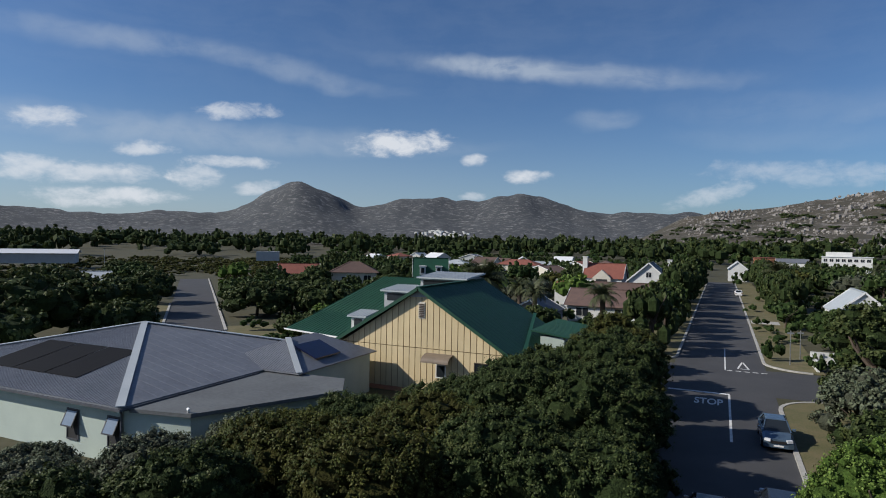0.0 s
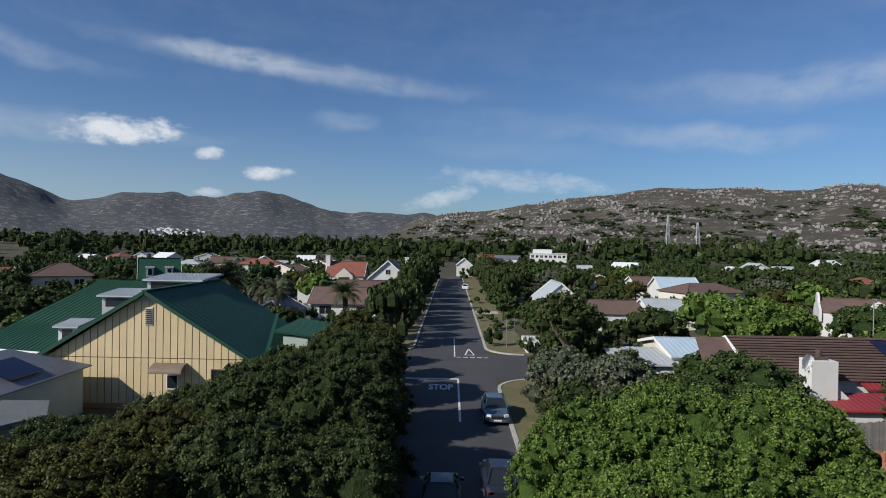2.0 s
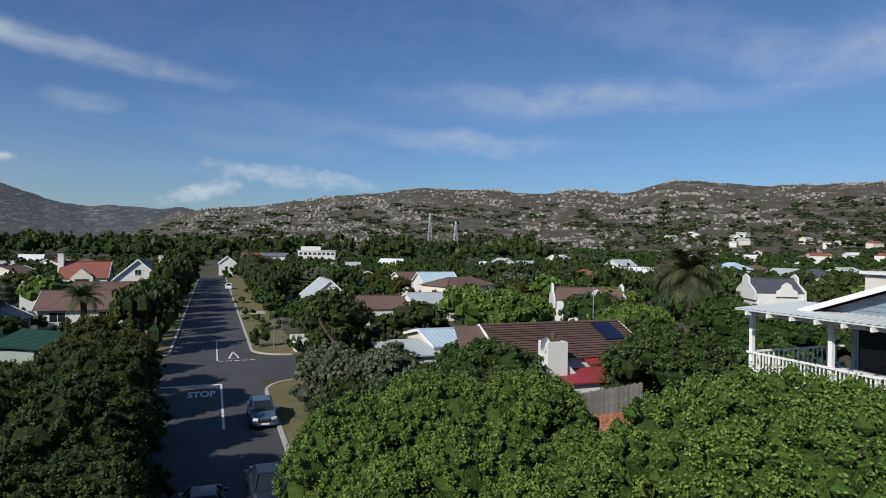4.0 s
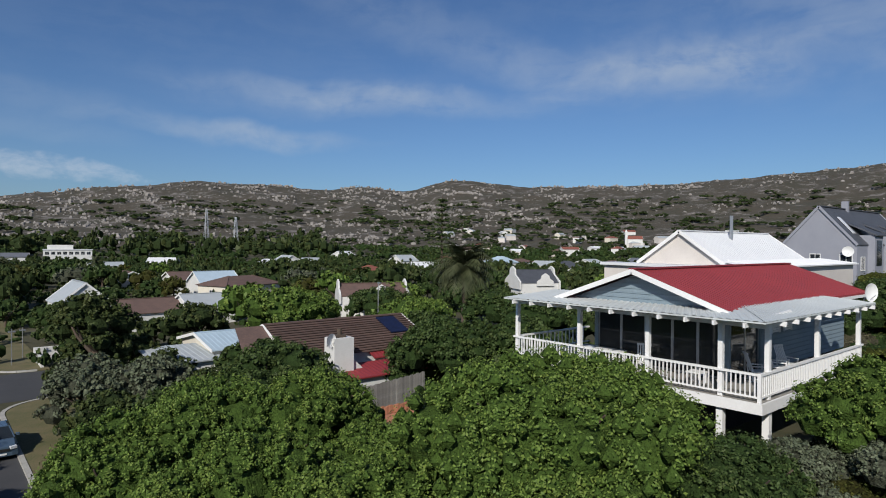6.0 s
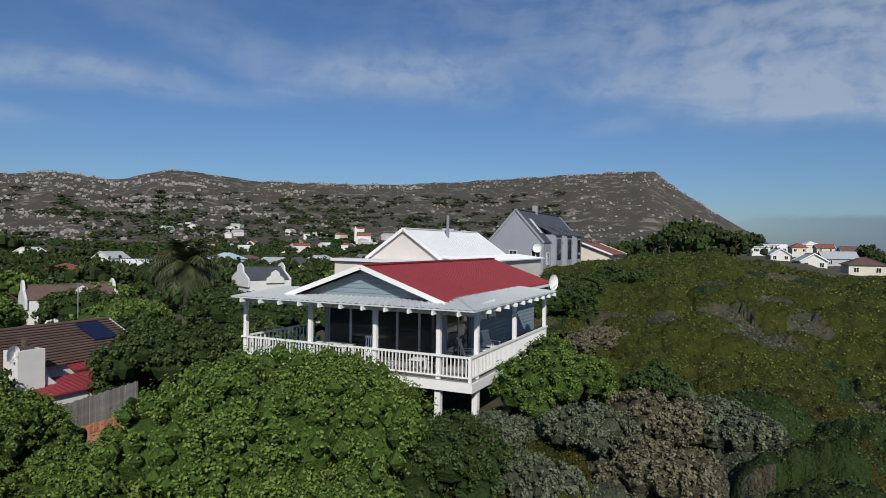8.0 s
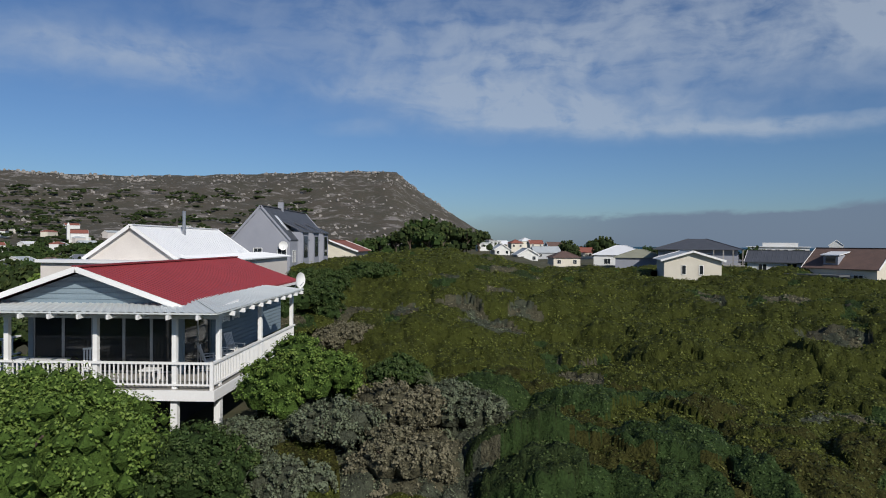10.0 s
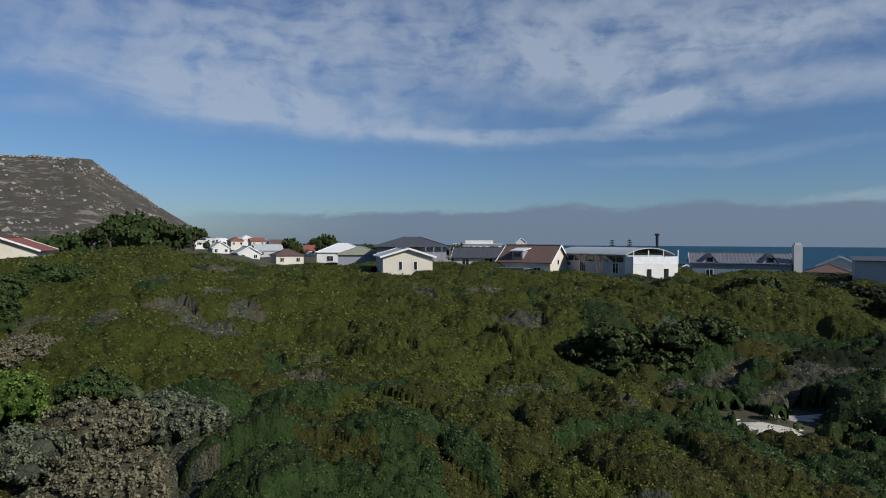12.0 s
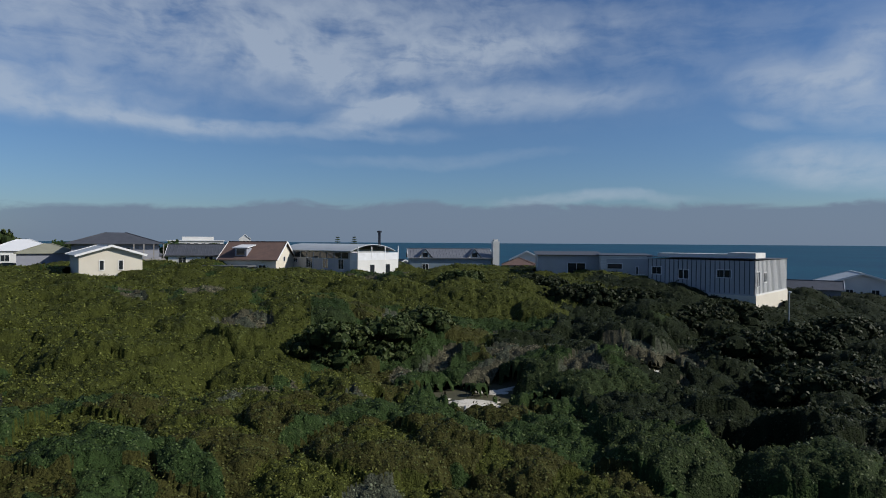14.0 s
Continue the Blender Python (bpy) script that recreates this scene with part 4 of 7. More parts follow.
# veranda roof of pale corrugated sheets on rafters
v = Solid()
roof_sheet(v, [(20.95, 20.35, 9.52), (20.95, 8.55, 9.52), (24.8, 11.2, 9.74), (24.8, 20.35, 9.74)], 0.3, 0.03, 0.12, 0.05)
roof_sheet(v, [(20.95, 8.55, 9.52), (32.4, 8.55, 9.52), (32.4, 11.2, 9.74), (24.8, 11.2, 9.74)], 0.3, 0.03, 0.12, 0.05)
dp("veranda_roof", v, VERANDA_ROOF, "pale corrugated veranda roof sheets")
for n in range(11):
    dp("rafter", Solid().bar((20.85, 9.2 + n * 1.05, 9.37), (24.7, 9.2 + n * 1.05, 9.59), 0.08, 0.16), WHITE)
for n in range(10):
    dp("rafter", Solid().bar((22.4 + n * 1.06, 8.45, 9.37), (22.4 + n * 1.06, 11.2, 9.59), 0.08, 0.16), WHITE)
# red roof over blue-grey gable
r = Solid()
roof_sheet(r, [(22.35, 10.4, 9.62), (38.2, 10.4, 9.62), (38.2, 14.4, 11.02), (22.35, 14.4, 11.02)], 0.28, 0.03, 0.07, 0.06)
roof_sheet(r, [(38.2, 18.4, 9.62), (22.35, 18.4, 9.62), (22.35, 14.4, 11.02), (38.2, 14.4, 11.02)], 0.28, 0.03, 0.07, 0.06)
dp("roof", r, RED_ROOF, "red corrugated sheet roof")
dp("ridge_cap", Solid().bar((22.35, 14.4, 11.06), (38.2, 14.4, 11.06), 0.35, 0.06), RED_ROOF)
for q in (10.35, 18.45):
    dp("bargeboard", Solid().bar((22.3, q, 9.53), (22.3, 14.4, 10.95), 0.06, 0.2), WHITE)
dp("eave_board", Solid().box(22.4, 10.34, 9.42, 38.2, 10.39, 9.56), WHITE)
g = Solid()
g.poly([(22.9, 10.9, 9.6), (22.9, 17.9, 9.6), (22.9, 14.4, 10.86), (23.05, 10.9, 9.6), (23.05, 17.9, 9.6), (23.05, 14.4, 10.86)], [(0, 2, 1), (3, 4, 5), (0, 1, 4, 3), (1, 2, 5, 4), (2, 0, 3, 5)])
for n in range(1, 6):
    z = 9.6 + n * 0.2
    f = (z - 9.6) / 1.26
    g.box(22.87, 10.9 + 3.5 * f + 0.1, z, 22.9, 17.9 - 3.5 * f - 0.1, z + 0.03)
dp("gable", g, BLUE_WALL, "blue-grey boarded gable")
# walls of the upper floor: glazed front and boarded side
dp("wall", Solid().box(24.8, 11.5, 6.6, 24.95, 11.7, 9.62).box(24.8, 15.1, 6.6, 24.95, 15.3, 9.62).box(24.8, 17.8, 6.6, 24.95, 18.0, 9.62).box(24.8, 11.7, 9.0, 24.95, 17.8, 9.62)
   .box(27.6, 11.5, 6.6, 38, 11.65, 9.62).box(24.95, 11.5, 9.0, 27.6, 11.65, 9.62).box(24.95, 17.85, 6.6, 38, 18, 9.62).box(37.85, 11.65, 6.6, 38, 17.85, 9.62), BLUE_WALL, "blue-grey boarded wall")
for n in range(14):
    dp("wall_board", Solid().box(27.6, 11.46, 6.65 + n * 0.21, 38, 11.5, 6.83 + n * 0.21), BLUE_WALL)
CURTAIN = material("pale_curtain", (0.34, 0.38, 0.40), (0.28, 0.31, 0.33), 0.9, scale=4)
dp("curtain", Solid().prism([(25.1, 12.0), (25.2, 12.4), (25.08, 12.8), (25.2, 13.2), (25.1, 13.6), (25.1, 14.2), (25.3, 14.2), (25.3, 12.0)], 6.65, 8.95), CURTAIN, "pale grey drawn curtain")
for y0, y1 in ((11.7, 12.85), (12.85, 14.0), (14.0, 15.1), (15.3, 16.55), (16.55, 17.8)):
    s = Solid().box(24.84, y0, 6.6, 24.9, y0 + 0.06, 9.0).box(24.84, y1 - 0.06, 6.6, 24.9, y1, 9.0).box(24.84, y0, 8.94, 24.9, y1, 9.0).box(24.84, y0, 6.6, 24.9, y1, 6.68)
    d = dp("sliding_door", s, STEEL)
    part("pane", Solid().box(24.86, y0 + 0.06, 6.68, 24.88, y1 - 0.06, 8.94), GLASS, d)
for x0, x1 in ((24.95, 26.3), (26.3, 27.6)):
    s = Solid().box(x0, 11.54, 6.6, x0 + 0.06, 11.6, 9.0).box(x1 - 0.06, 11.54, 6.6, x1, 11.6, 9.0).box(x0, 11.54, 8.94, x1, 11.6, 9.0)
    d = dp("glass_panel", s, STEEL)
    part("pane", Solid().box(x0 + 0.06, 11.56, 6.6, x1 - 0.06, 11.58, 8.94), GLASS, d)
for x in (28.4, 29.7):
    s = Solid().box(x - 0.05, 11.27, 8.2, x, 11.34, 8.98).box(x + 0.75, 11.27, 8.2, x + 0.8, 11.34, 8.98)
    blind = dp("shutter", s, WHITE, "white louvred shutter")
    for n in range(7):
        part("slat", Solid().box(x, 11.28, 8.25 + n * 0.1, x + 0.75, 11.32, 8.33 + n * 0.1), WHITE, blind)
# the deck's shade is put into this wall's near-black colour
dp("undercroft", Solid().box(25.2, 11.9, 3.8, 37.8, 17.8, 6.48), DARK, "lower storey wall coloured near-black for the shade under the deck")
dp("lower_door", Solid().box(25.1, 12.4, 4.3, 25.2, 13.6, 6.3), GLASS)


def dish(m, r, label):
    t = thing("satellite_dish", m, label, "satellite dish")
    s = Solid()
    n = 16
    rings = [(r * q, 0.28 * r * q * q) for q in (0.02, 0.35, 0.7, 1.0)]
    for (r0, z0), (r1, z1) in zip(rings, rings[1:]):
        for off in (0.0, 0.02):
            s.poly([(r0 * math.cos(a), z0 + off, r0 * math.sin(a)) for a in (i * math.tau / n for i in range(n))] + [(r1 * math.cos(a), z1 + off, r1 * math.sin(a)) for a in (i * math.tau / n for i in range(n))], [(i, (i + 1) % n, n + (i + 1) % n, n + i) for i in range(n)])
    part("reflector", s, WHITE, t)
    part("mount", Solid().bar((0, -0.02, 0), (0, -0.25, -0.45), 0.05).bar((0, 0.0, -r * 0.9), (0, r * 0.8, -0.1), 0.025), STEEL, t)
    return t


dish(pose(32.5, 8.85, 9.98, 0, 0, 160), 0.42, "white round satellite dish above the veranda roof")


def deck_chair(m):
    t = thing("rocking_chair", m, "pale slatted wooden rocking chair on the deck", "chair", "deck chairs")
    part("seat", Solid().box(-0.28, -0.25, 0.40, 0.28, 0.28, 0.44), WHITE, t)
    for n in range(6):
        part("slat", Solid().bar((-0.25 + n * 0.1, 0.26, 0.45), (-0.25 + n * 0.1, 0.5, 1.12), 0.06, 0.02), WHITE, t)
    part("top_rail", Solid().bar((-0.3, 0.5, 1.12), (0.3, 0.5, 1.12), 0.05, 0.08), WHITE, t)
    for sx_ in (-0.29, 0.29):
        part("arm", Solid().bar((sx_, -0.25, 0.64), (sx_, 0.34, 0.64), 0.07, 0.03), WHITE, t)
        part("leg", Solid().bar((sx_, -0.22, 0.04), (sx_, -0.22, 0.63), 0.05), WHITE, t)
        part("leg", Solid().bar((sx_, 0.28, 0.04), (sx_, 0.34, 0.63), 0.05), WHITE, t)
        part("rocker", Solid().tube([(sx_, -0.45, 0.06), (sx_, 0, 0.02), (sx_, 0.5, 0.07)], 0.022, 6), WHITE, t)
    return t


chair = deck_chair(pose(27.2, 10.5, 6.6, 0, 0, 20))
copy_thing(chair, pose(28.3, 10.6, 6.6, 0, 0, -15))
copy_thing(chair, pose(25.6, 10.7, 6.6, 0, 0, 40))
copy_thing(chair, pose(23.6, 14.6, 6.6, 0, 0, -60))
table = thing("table", pose(23.5, 16.6, 6.6), "white painted wooden table on the deck", "table")
part("tabletop", Solid().box(-0.45, -0.95, 0.70, 0.45, 0.95, 0.75), WHITE, table)
for a, b in ((-0.38, -0.85), (0.38, -0.85), (-0.38, 0.85), (0.38, 0.85)):
    part("leg", Solid().box(a - 0.035, b - 0.035, 0, a + 0.035, b + 0.035, 0.70), WHITE, table)
bench = thing("bench", pose(23.5, 12.2, 6.6), "low white wooden bench beside the railing", "bench")
part("seat", Solid().box(-0.3, -0.3, 0.40, 0.3, 0.3, 0.45), WHITE, bench)
for a, b in ((-0.25, -0.25), (0.25, -0.25), (-0.25, 0.25), (0.25, 0.25)):
    part("leg", Solid().box(a - 0.03, b - 0.03, 0, a + 0.03, b + 0.03, 0.40), WHITE, bench)

# ---- white-roofed and grey houses behind it ----
wh = house(pose(49.2, 23.1, 5.8), 14.4, 6.2, 5.1, "cream house with white sheet roof", "gable", "x", 2.15, 0.25, wall=BLUSH_WALL, top=WHITE_ROOF, ribs=0.4)
part("side_roof", roof_sheet(Solid(), [(42.0 - 49.2, 17.2 - 23.1, 4.85), (60.5 - 49.2, 17.2 - 23.1, 4.85), (60.5 - 49.2, 20.2 - 23.1, 5.2), (42.0 - 49.2, 20.2 - 23.1, 5.2)], 0.4).slab([(-9.2, -5.9, 4.85), (-7.2, -5.9, 4.85), (-7.2, 5.5, 4.95), (-9.2, 5.5, 4.95)], 0.2), WHITE_ROOF, wh)
part("side_wall", Solid().box(-8.9, -3.1, -1, -7.25, 5.3, 4.7).box(-7.0, -5.6, -1, 10.9, -3.15, 4.75), BLUSH_WALL, wh)
part("solar_panel", roof_sheet(Solid(), [(4.2, -2.2, 5.75), (6.2, -2.2, 5.75), (6.2, -0.5, 6.95), (4.2, -0.5, 6.95)], t=0.06), SOLAR, wh, "dark blue solar panel")
part("chimney_pipe", Solid().tube([(-1.0, -0.8, 6.6), (-1.0, -0.8, 8.6)], 0.13, 8), STEEL, wh, "thin steel chimney pipe")
dish(pose(43.0, 20.2, 10.7, 0, 0, 120), 0.4, "small white satellite dish on the cream wall")

gh = house(pose(77.5, 22.8, 8.0), 19, 6.6, 4.3, "grey plastered house with steep slate roof", "gable", "x", 3.7, 0.08, wall=GREY_WALL, top=DARK_ROOF,
           windows=(("w", -2.4, 2.6, 1.1, 1.5, 1), ("w", 0.3, 2.4, 1.0, 1.9, 1), ("w", 2.6, 2.6, 0.9, 1.6, 0), ("s", -7.8, 2.4, 1.2, 1.4, 1)), trim=GREY_WALL)
for n in range(3):
    x = -5.0 + n * 5.2
    d = part("dormer", Solid().box(x - 1.3, -3.9, 1.0, x + 1.3, -1.0, 5.2), GREY_WALL, gh)
    part("dormer_roof", roof_sheet(Solid(), [(x - 1.5, -4.1, 5.25), (x + 1.5, -4.1, 5.25), (x + 1.5, -0.6, 6.9), (x - 1.5, -0.6, 6.9)], t=0.14), DARK_ROOF, d)
    part("pane", Solid().box(x - 0.8, -3.94, 2.2, x + 0.8, -3.9, 4.7), GLASS, d)
part("skylight", roof_sheet(Solid(), [(-7.6, -2.4, 5.42), (-6.8, -2.4, 5.42), (-6.8, -1.0, 7.05), (-7.6, -1.0, 7.05)], t=0.05), LAMP_GLASS, gh, "pale skylight pane")
part("chimney", Solid().box(-2.2, -0.3, 7, -1.7, 0.3, 8.9), GREY_WALL, gh)
dish(pose(67.8, 20.2, 11.6, 0, 0, 110), 0.5, "white satellite dish on the grey gable")
house(pose(100, 20.8, 7.6), 12, 8, 3.2, "low house with brown tiled roof", "gable", "x", 1.5, 0.5, wall=CREAM_WALL, top=RED_TILE)
wall_g = Solid()
for n in range(12):
    wall_g.box(58 + n * 0.9, 14.4, 6.5, 58.85 + n * 0.9, 14.6, 9.0)
single("garden_wall", wall_g, GREY_WALL, "weathered grey panel garden wall", "wall", kind="structure")

# ---- the pale green house with grey roofs ----
LB = Vector((-39.2, 33.0, 0))
left = thing("house", Matrix.Translation(LB), "single-storey pale green house with grey hipped sheet roof", "house")
LBACK = Matrix.Translation(-LB)


def lp(name, solid, mat, label="", parent=None):
    return part(name, solid, mat, parent or left, label, LBACK if parent is None else None)


lp("wall", Solid().box(-50.1, 22.5, -0.3, -28.4, 41.9, 3.12), MINT_WALL)
P = (-39.2, 32.9, 5.55)
ca, cb, cc, cd = (-50.55, 21.95, 3.2), (-27.85, 21.95, 3.2), (-27.85, 42.4, 3.2), (-50.55, 42.4, 3.2)
r = Solid().slab([cc, cd, P], 0.08).slab([cd, ca, P], 0.08)
roof_sheet(r, [ca, cb, P], 0.2, 0.03, 0.06)
roof_sheet(r, [cb, cc, P], 0.8, 0.012, 0.03)
lp("roof", r, GREY_ROOF, "blue-grey corrugated roof sheets")
lp("hip_cap", Solid().bar((cb[0], cb[1], 3.27), (P[0], P[1], 5.62), 0.45, 0.06), LIGHT_ROOF, "pale ridge capping")
lp("hip_cap", Solid().bar((cc[0], cc[1], 3.27), (P[0], P[1], 5.62), 0.45, 0.06), LIGHT_ROOF)
lp("hip_cap", Solid().bar((ca[0], ca[1], 3.27), (P[0], P[1], 5.62), 0.45, 0.06), LIGHT_ROOF)
lp("gutter", Solid().box(-50.6, 21.8, 3.02, -27.7, 21.93, 3.14).box(-27.82, 21.93, 3.02, -27.7, 32.2, 3.14), DARK_ROOF, "dark metal gutter")
lp("downpipe", Solid().tube([(-28.0, 22.1, 3.0), (-28.3, 22.4, 2.7), (-28.3, 22.4, -0.3)], 0.06, 8), DARK_ROOF)
mat_parts = Solid()
for n in range(3):                                   # rubber pool-heating mats on the front slope
    x0 = -41.8 + n * 3.0
    mat_parts.slab([(x0 - 1.2, 24.0, 3.2 + 0.207 * 2.05 + 0.09), (x0 + 1.7, 24.0, 3.2 + 0.207 * 2.05 + 0.09), (x0 + 1.7, 28.3, 3.2 + 0.207 * 6.35 + 0.09), (x0 - 1.2, 28.3, 3.2 + 0.207 * 6.35 + 0.09)], 0.03)
lp("pool_heating_mat", mat_parts, MAT_BLACK, "black rubber pool heating mats")
for x in (-32.2, -28.95):
    # the pane's near-black colour paints the unlit room behind the window
    wn_ = window(left, 1.0, 1.7, LBACK @ pose(x, 22.5, 1.65), DARK_ROOF, 0, pane_mat=DARK)
    sash = part("sash", Solid().bar((-0.42, -0.42, 0.0), (-0.42, -0.07, 0.74), 0.06, 0.05).bar((0.42, -0.42, 0.0), (0.42, -0.07, 0.74), 0.06, 0.05).box(-0.45, -0.45, -0.04, 0.45, -0.39, 0.03), DARK_ROOF, wn_, "top-hung sash tilted open")
    part("pane", Solid().bar((0, -0.42, 0.0), (0, -0.07, 0.74), 0.78, 0.02), SKY_GLASS, sash)
# flat-roofed room in front and the small hipped wing
lp("annex_wall", Solid().prism([(-28.35, 22.6), (-24.5, 23.4), (-20.8, 31.0), (-22.3, 33.4), (-28.35, 33.4)], -0.3, 2.85), MINT_WALL, "pale green annex wall")
lp("annex_roof", Solid().prism([(-27.8, 22.45), (-24.25, 23.15), (-20.3, 30.9), (-22.0, 33.7), (-27.8, 33.4)], 2.86, 3.06), FLAT_ROOF, "flat dark grey roof")
lp("vent_pipe", Solid().tube([(-24.7, 23.6, 2.6), (-24.5, 23.2, 3.3), (-24.2, 23.0, 3.3)], 0.07, 8), WHITE, "white bent vent pipe")
lp("wing_wall", Solid().box(-32, 33.45, -0.3, -25.3, 42.3, 3.1), MINT_WALL)
wa, wb, wc, wd = (-32.2, 32.8, 3.22), (-24.9, 32.8, 3.22), (-24.9, 42.7, 3.22), (-32.2, 42.7, 3.22)
wp = (-28.7, 36.4, 4.75)
r = Solid().slab([wb, wc, (-28.7, 39.8, 4.75), wp], 0.08).slab([wc, wd, (-28.7, 39.8, 4.75)], 0.08).slab([wd, wa, wp, (-28.7, 39.8, 4.75)], 0.08)
roof_sheet(r, [wa, wb, wp], 0.2, 0.03, 0.06)
lp("wing_roof", r, GREY_ROOF)
lp("wing_hip_cap", Solid().bar((-24.9, 32.8, 3.29), (-28.7, 36.4, 4.82), 0.4, 0.06), LIGHT_ROOF)
sp = lp("solar_panel", roof_sheet(Solid(), [(-25.6, 35.6, 3.72), (-25.6, 38.6, 3.72), (-27.5, 38.6, 4.48), (-27.5, 35.6, 4.48)], t=0.09), SOLAR, "blue solar water panel")
lp("side_window", Solid().box(-25.3, 35.0, 0.9, -25.24, 36.2, 2.3), GLASS)

# ---- the green-roofed house with the cream board gable ----
GB = Vector((-21.5, 50.0, 0))
green = thing("house", Matrix.Translation(GB), "tall house with cream board gable and green sheet roof", "house")
GBACK = Matrix.Translation(-GB)


def gp(name, solid, mat, label="", parent=None):
    return part(name, solid, mat, parent or green, label, GBACK if parent is None else None)


X0, X1, XM, ZE, ZT, YF, YB = -29.2, -13.9, -21.55, 3.75, 8.4, 43.6, 57.5
ZW = 3.3
w = Solid()
w.poly([(X0, YF, -0.3), (X1 + 0.3, YF, -0.3), (X1 + 0.3, YF, ZW), (XM, YF, ZT - 0.14), (X0, YF, ZW), (X0, YB, -0.3), (X1 + 0.3, YB, -0.3), (X1 + 0.3, YB, ZW), (XM, YB, ZT - 0.14), (X0, YB, ZW)],
       [(0, 1, 2, 3, 4), (9, 8, 7, 6, 5), (1, 6, 7, 2), (0, 4, 9, 5), (2, 7, 8, 3), (3, 8, 9, 4)])
wall_gable = gp("wall", w, GAP)
n_boards = 30
pitch = (X1 + 0.3 - X0) / n_boards
for n in range(n_boards):
    a, b = X0 + n * pitch + 0.04, X0 + (n + 1) * pitch - 0.02
    za, zb = (ZW + (ZT - ZW - 0.14) * max(0, 1 - abs(q - XM) / (XM - X0)) for q in (a, b))
    for z0, ends in ((0.35, (min(3.58, za), min(3.58, zb))), (3.64, (max(3.65, za - 0.04), max(3.65, zb - 0.04)))):
        s = Solid()
        s.poly([(a, YF - 0.05, z0), (b, YF - 0.05, z0), (b, YF - 0.05, ends[1]), (a, YF - 0.05, ends[0]), (a, YF, z0), (b, YF, z0), (b, YF, ends[1]), (a, YF, ends[0])],
               [(0, 1, 2, 3), (7, 6, 5, 4), (1, 5, 6, 2), (0, 3, 7, 4), (3, 2, 6, 7), (0, 4, 5, 1)])
        part("board", s, BOARD, wall_gable)
gp("plinth", Solid().box(X0 - 0.03, YF - 0.09, -0.3, X1 + 0.3, YF - 0.004, 0.33), BRICK, "reddish brick plinth")
r = Solid()
roof_sheet(r, [(X1 + 0.4, YF - 0.45, ZE - 0.35), (X1 + 0.4, YB, ZE - 0.35), (XM, YB, ZT), (XM, YF - 0.45, ZT)], 0.75, 0.03, 0.04)
roof_sheet(r, [(X0 - 0.5, YB, ZE - 0.35), (X0 - 0.5, YF - 0.45, ZE - 0.35), (XM, YF - 0.45, ZT), (XM, YB, ZT)], 0.75, 0.03, 0.04)
gp("roof", r, GREEN_ROOF, "dark green sheet roof")
gp("ridge_cap", Solid().bar((XM, YF - 0.45, ZT + 0.04), (XM, YB, ZT + 0.04), 0.4, 0.06), GREEN_ROOF)
for q in (X0 - 0.5, X1 + 0.4):
    gp("bargeboard", Solid().bar((q, YF - 0.5, ZE - 0.42), (XM, YF - 0.5, ZT - 0.08), 0.07, 0.26), GREEN_ROOF)
gp("apex_panel", Solid().poly([(XM - 1.0, YF - 0.09, 7.62), (XM + 1.0, YF - 0.09, 7.62), (XM, YF - 0.09, 8.2), (XM - 1.0, YF - 0.055, 7.62), (XM + 1.0, YF - 0.055, 7.62), (XM, YF - 0.055, 8.2)], [(0, 1, 2), (5, 4, 3), (0, 3, 4, 1), (1, 4, 5, 2), (2, 5, 3, 0)]), PALE_WALL)
louvre = gp("vent", Solid().box(XM - 0.1, YF - 0.10, 5.95, XM + 0.45, YF - 0.05, 7.25), CREAM_WALL, "louvred attic vent")
for n in range(8):
    part("slat", Solid().bar((XM - 0.04, YF - 0.12, 6.08 + n * 0.14), (XM + 0.39, YF - 0.12, 6.08 + n * 0.14), 0.05, 0.08), BARK, louvre)
win = window(green, 0.85, 1.05, GBACK @ pose(-19.65, YF - 0.05, 1.95), WHITE, 0)
win = window(green, 2.4, 1.1, GBACK @ pose(-15.7, YF - 0.05, 2.35), BARK, 1)
AWN = material("brown_awning", (0.20, 0.15, 0.11), (0.14, 0.11, 0.08), 0.6)
aw = Solid()
arc = [(YF - 0.05 - 1.1 * math.sin(a), 2.75 + 0.55 * math.cos(a)) for a in (k * math.pi / 14 for k in range(8))]
for (ya, za), (yb, zb) in zip(arc, arc[1:]):
    aw.slab([(-20.9, yb, zb), (-18.6, yb, zb), (-18.6, ya, za), (-20.9, ya, za)], 0.03)
gp("awning", aw, AWN, "curved brown awning over the window")
gp("downpipe", Solid().tube([(X0 - 0.3, YF - 0.3, 3.4), (X0 - 0.1, YF - 0.12, 3.0), (X0 - 0.1, YF - 0.12, 0)], 0.05, 6), WHITE)
# low lean-to and side room towards the street
gp("side_wall", Solid().box(-13.6, 50.2, -0.3, -11.6, 58.8, 4.3), MINT_WALL, "pale side room wall")
r = Solid()
roof_sheet(r, [(-11.2, 50.0, 4.35), (-11.2, 59.0, 4.35), (-14.4, 59.0, 4.75), (-14.4, 50.0, 4.75)], 0.6, 0.03, 0.04)
gp("side_roof", r, GREEN_ROOF)
gp("valley_strip", Solid().bar((-13.6, 45.6, 3.6), (-16.0, 57.0, 5.4), 0.3, 0.05), GREEN_ROOF)
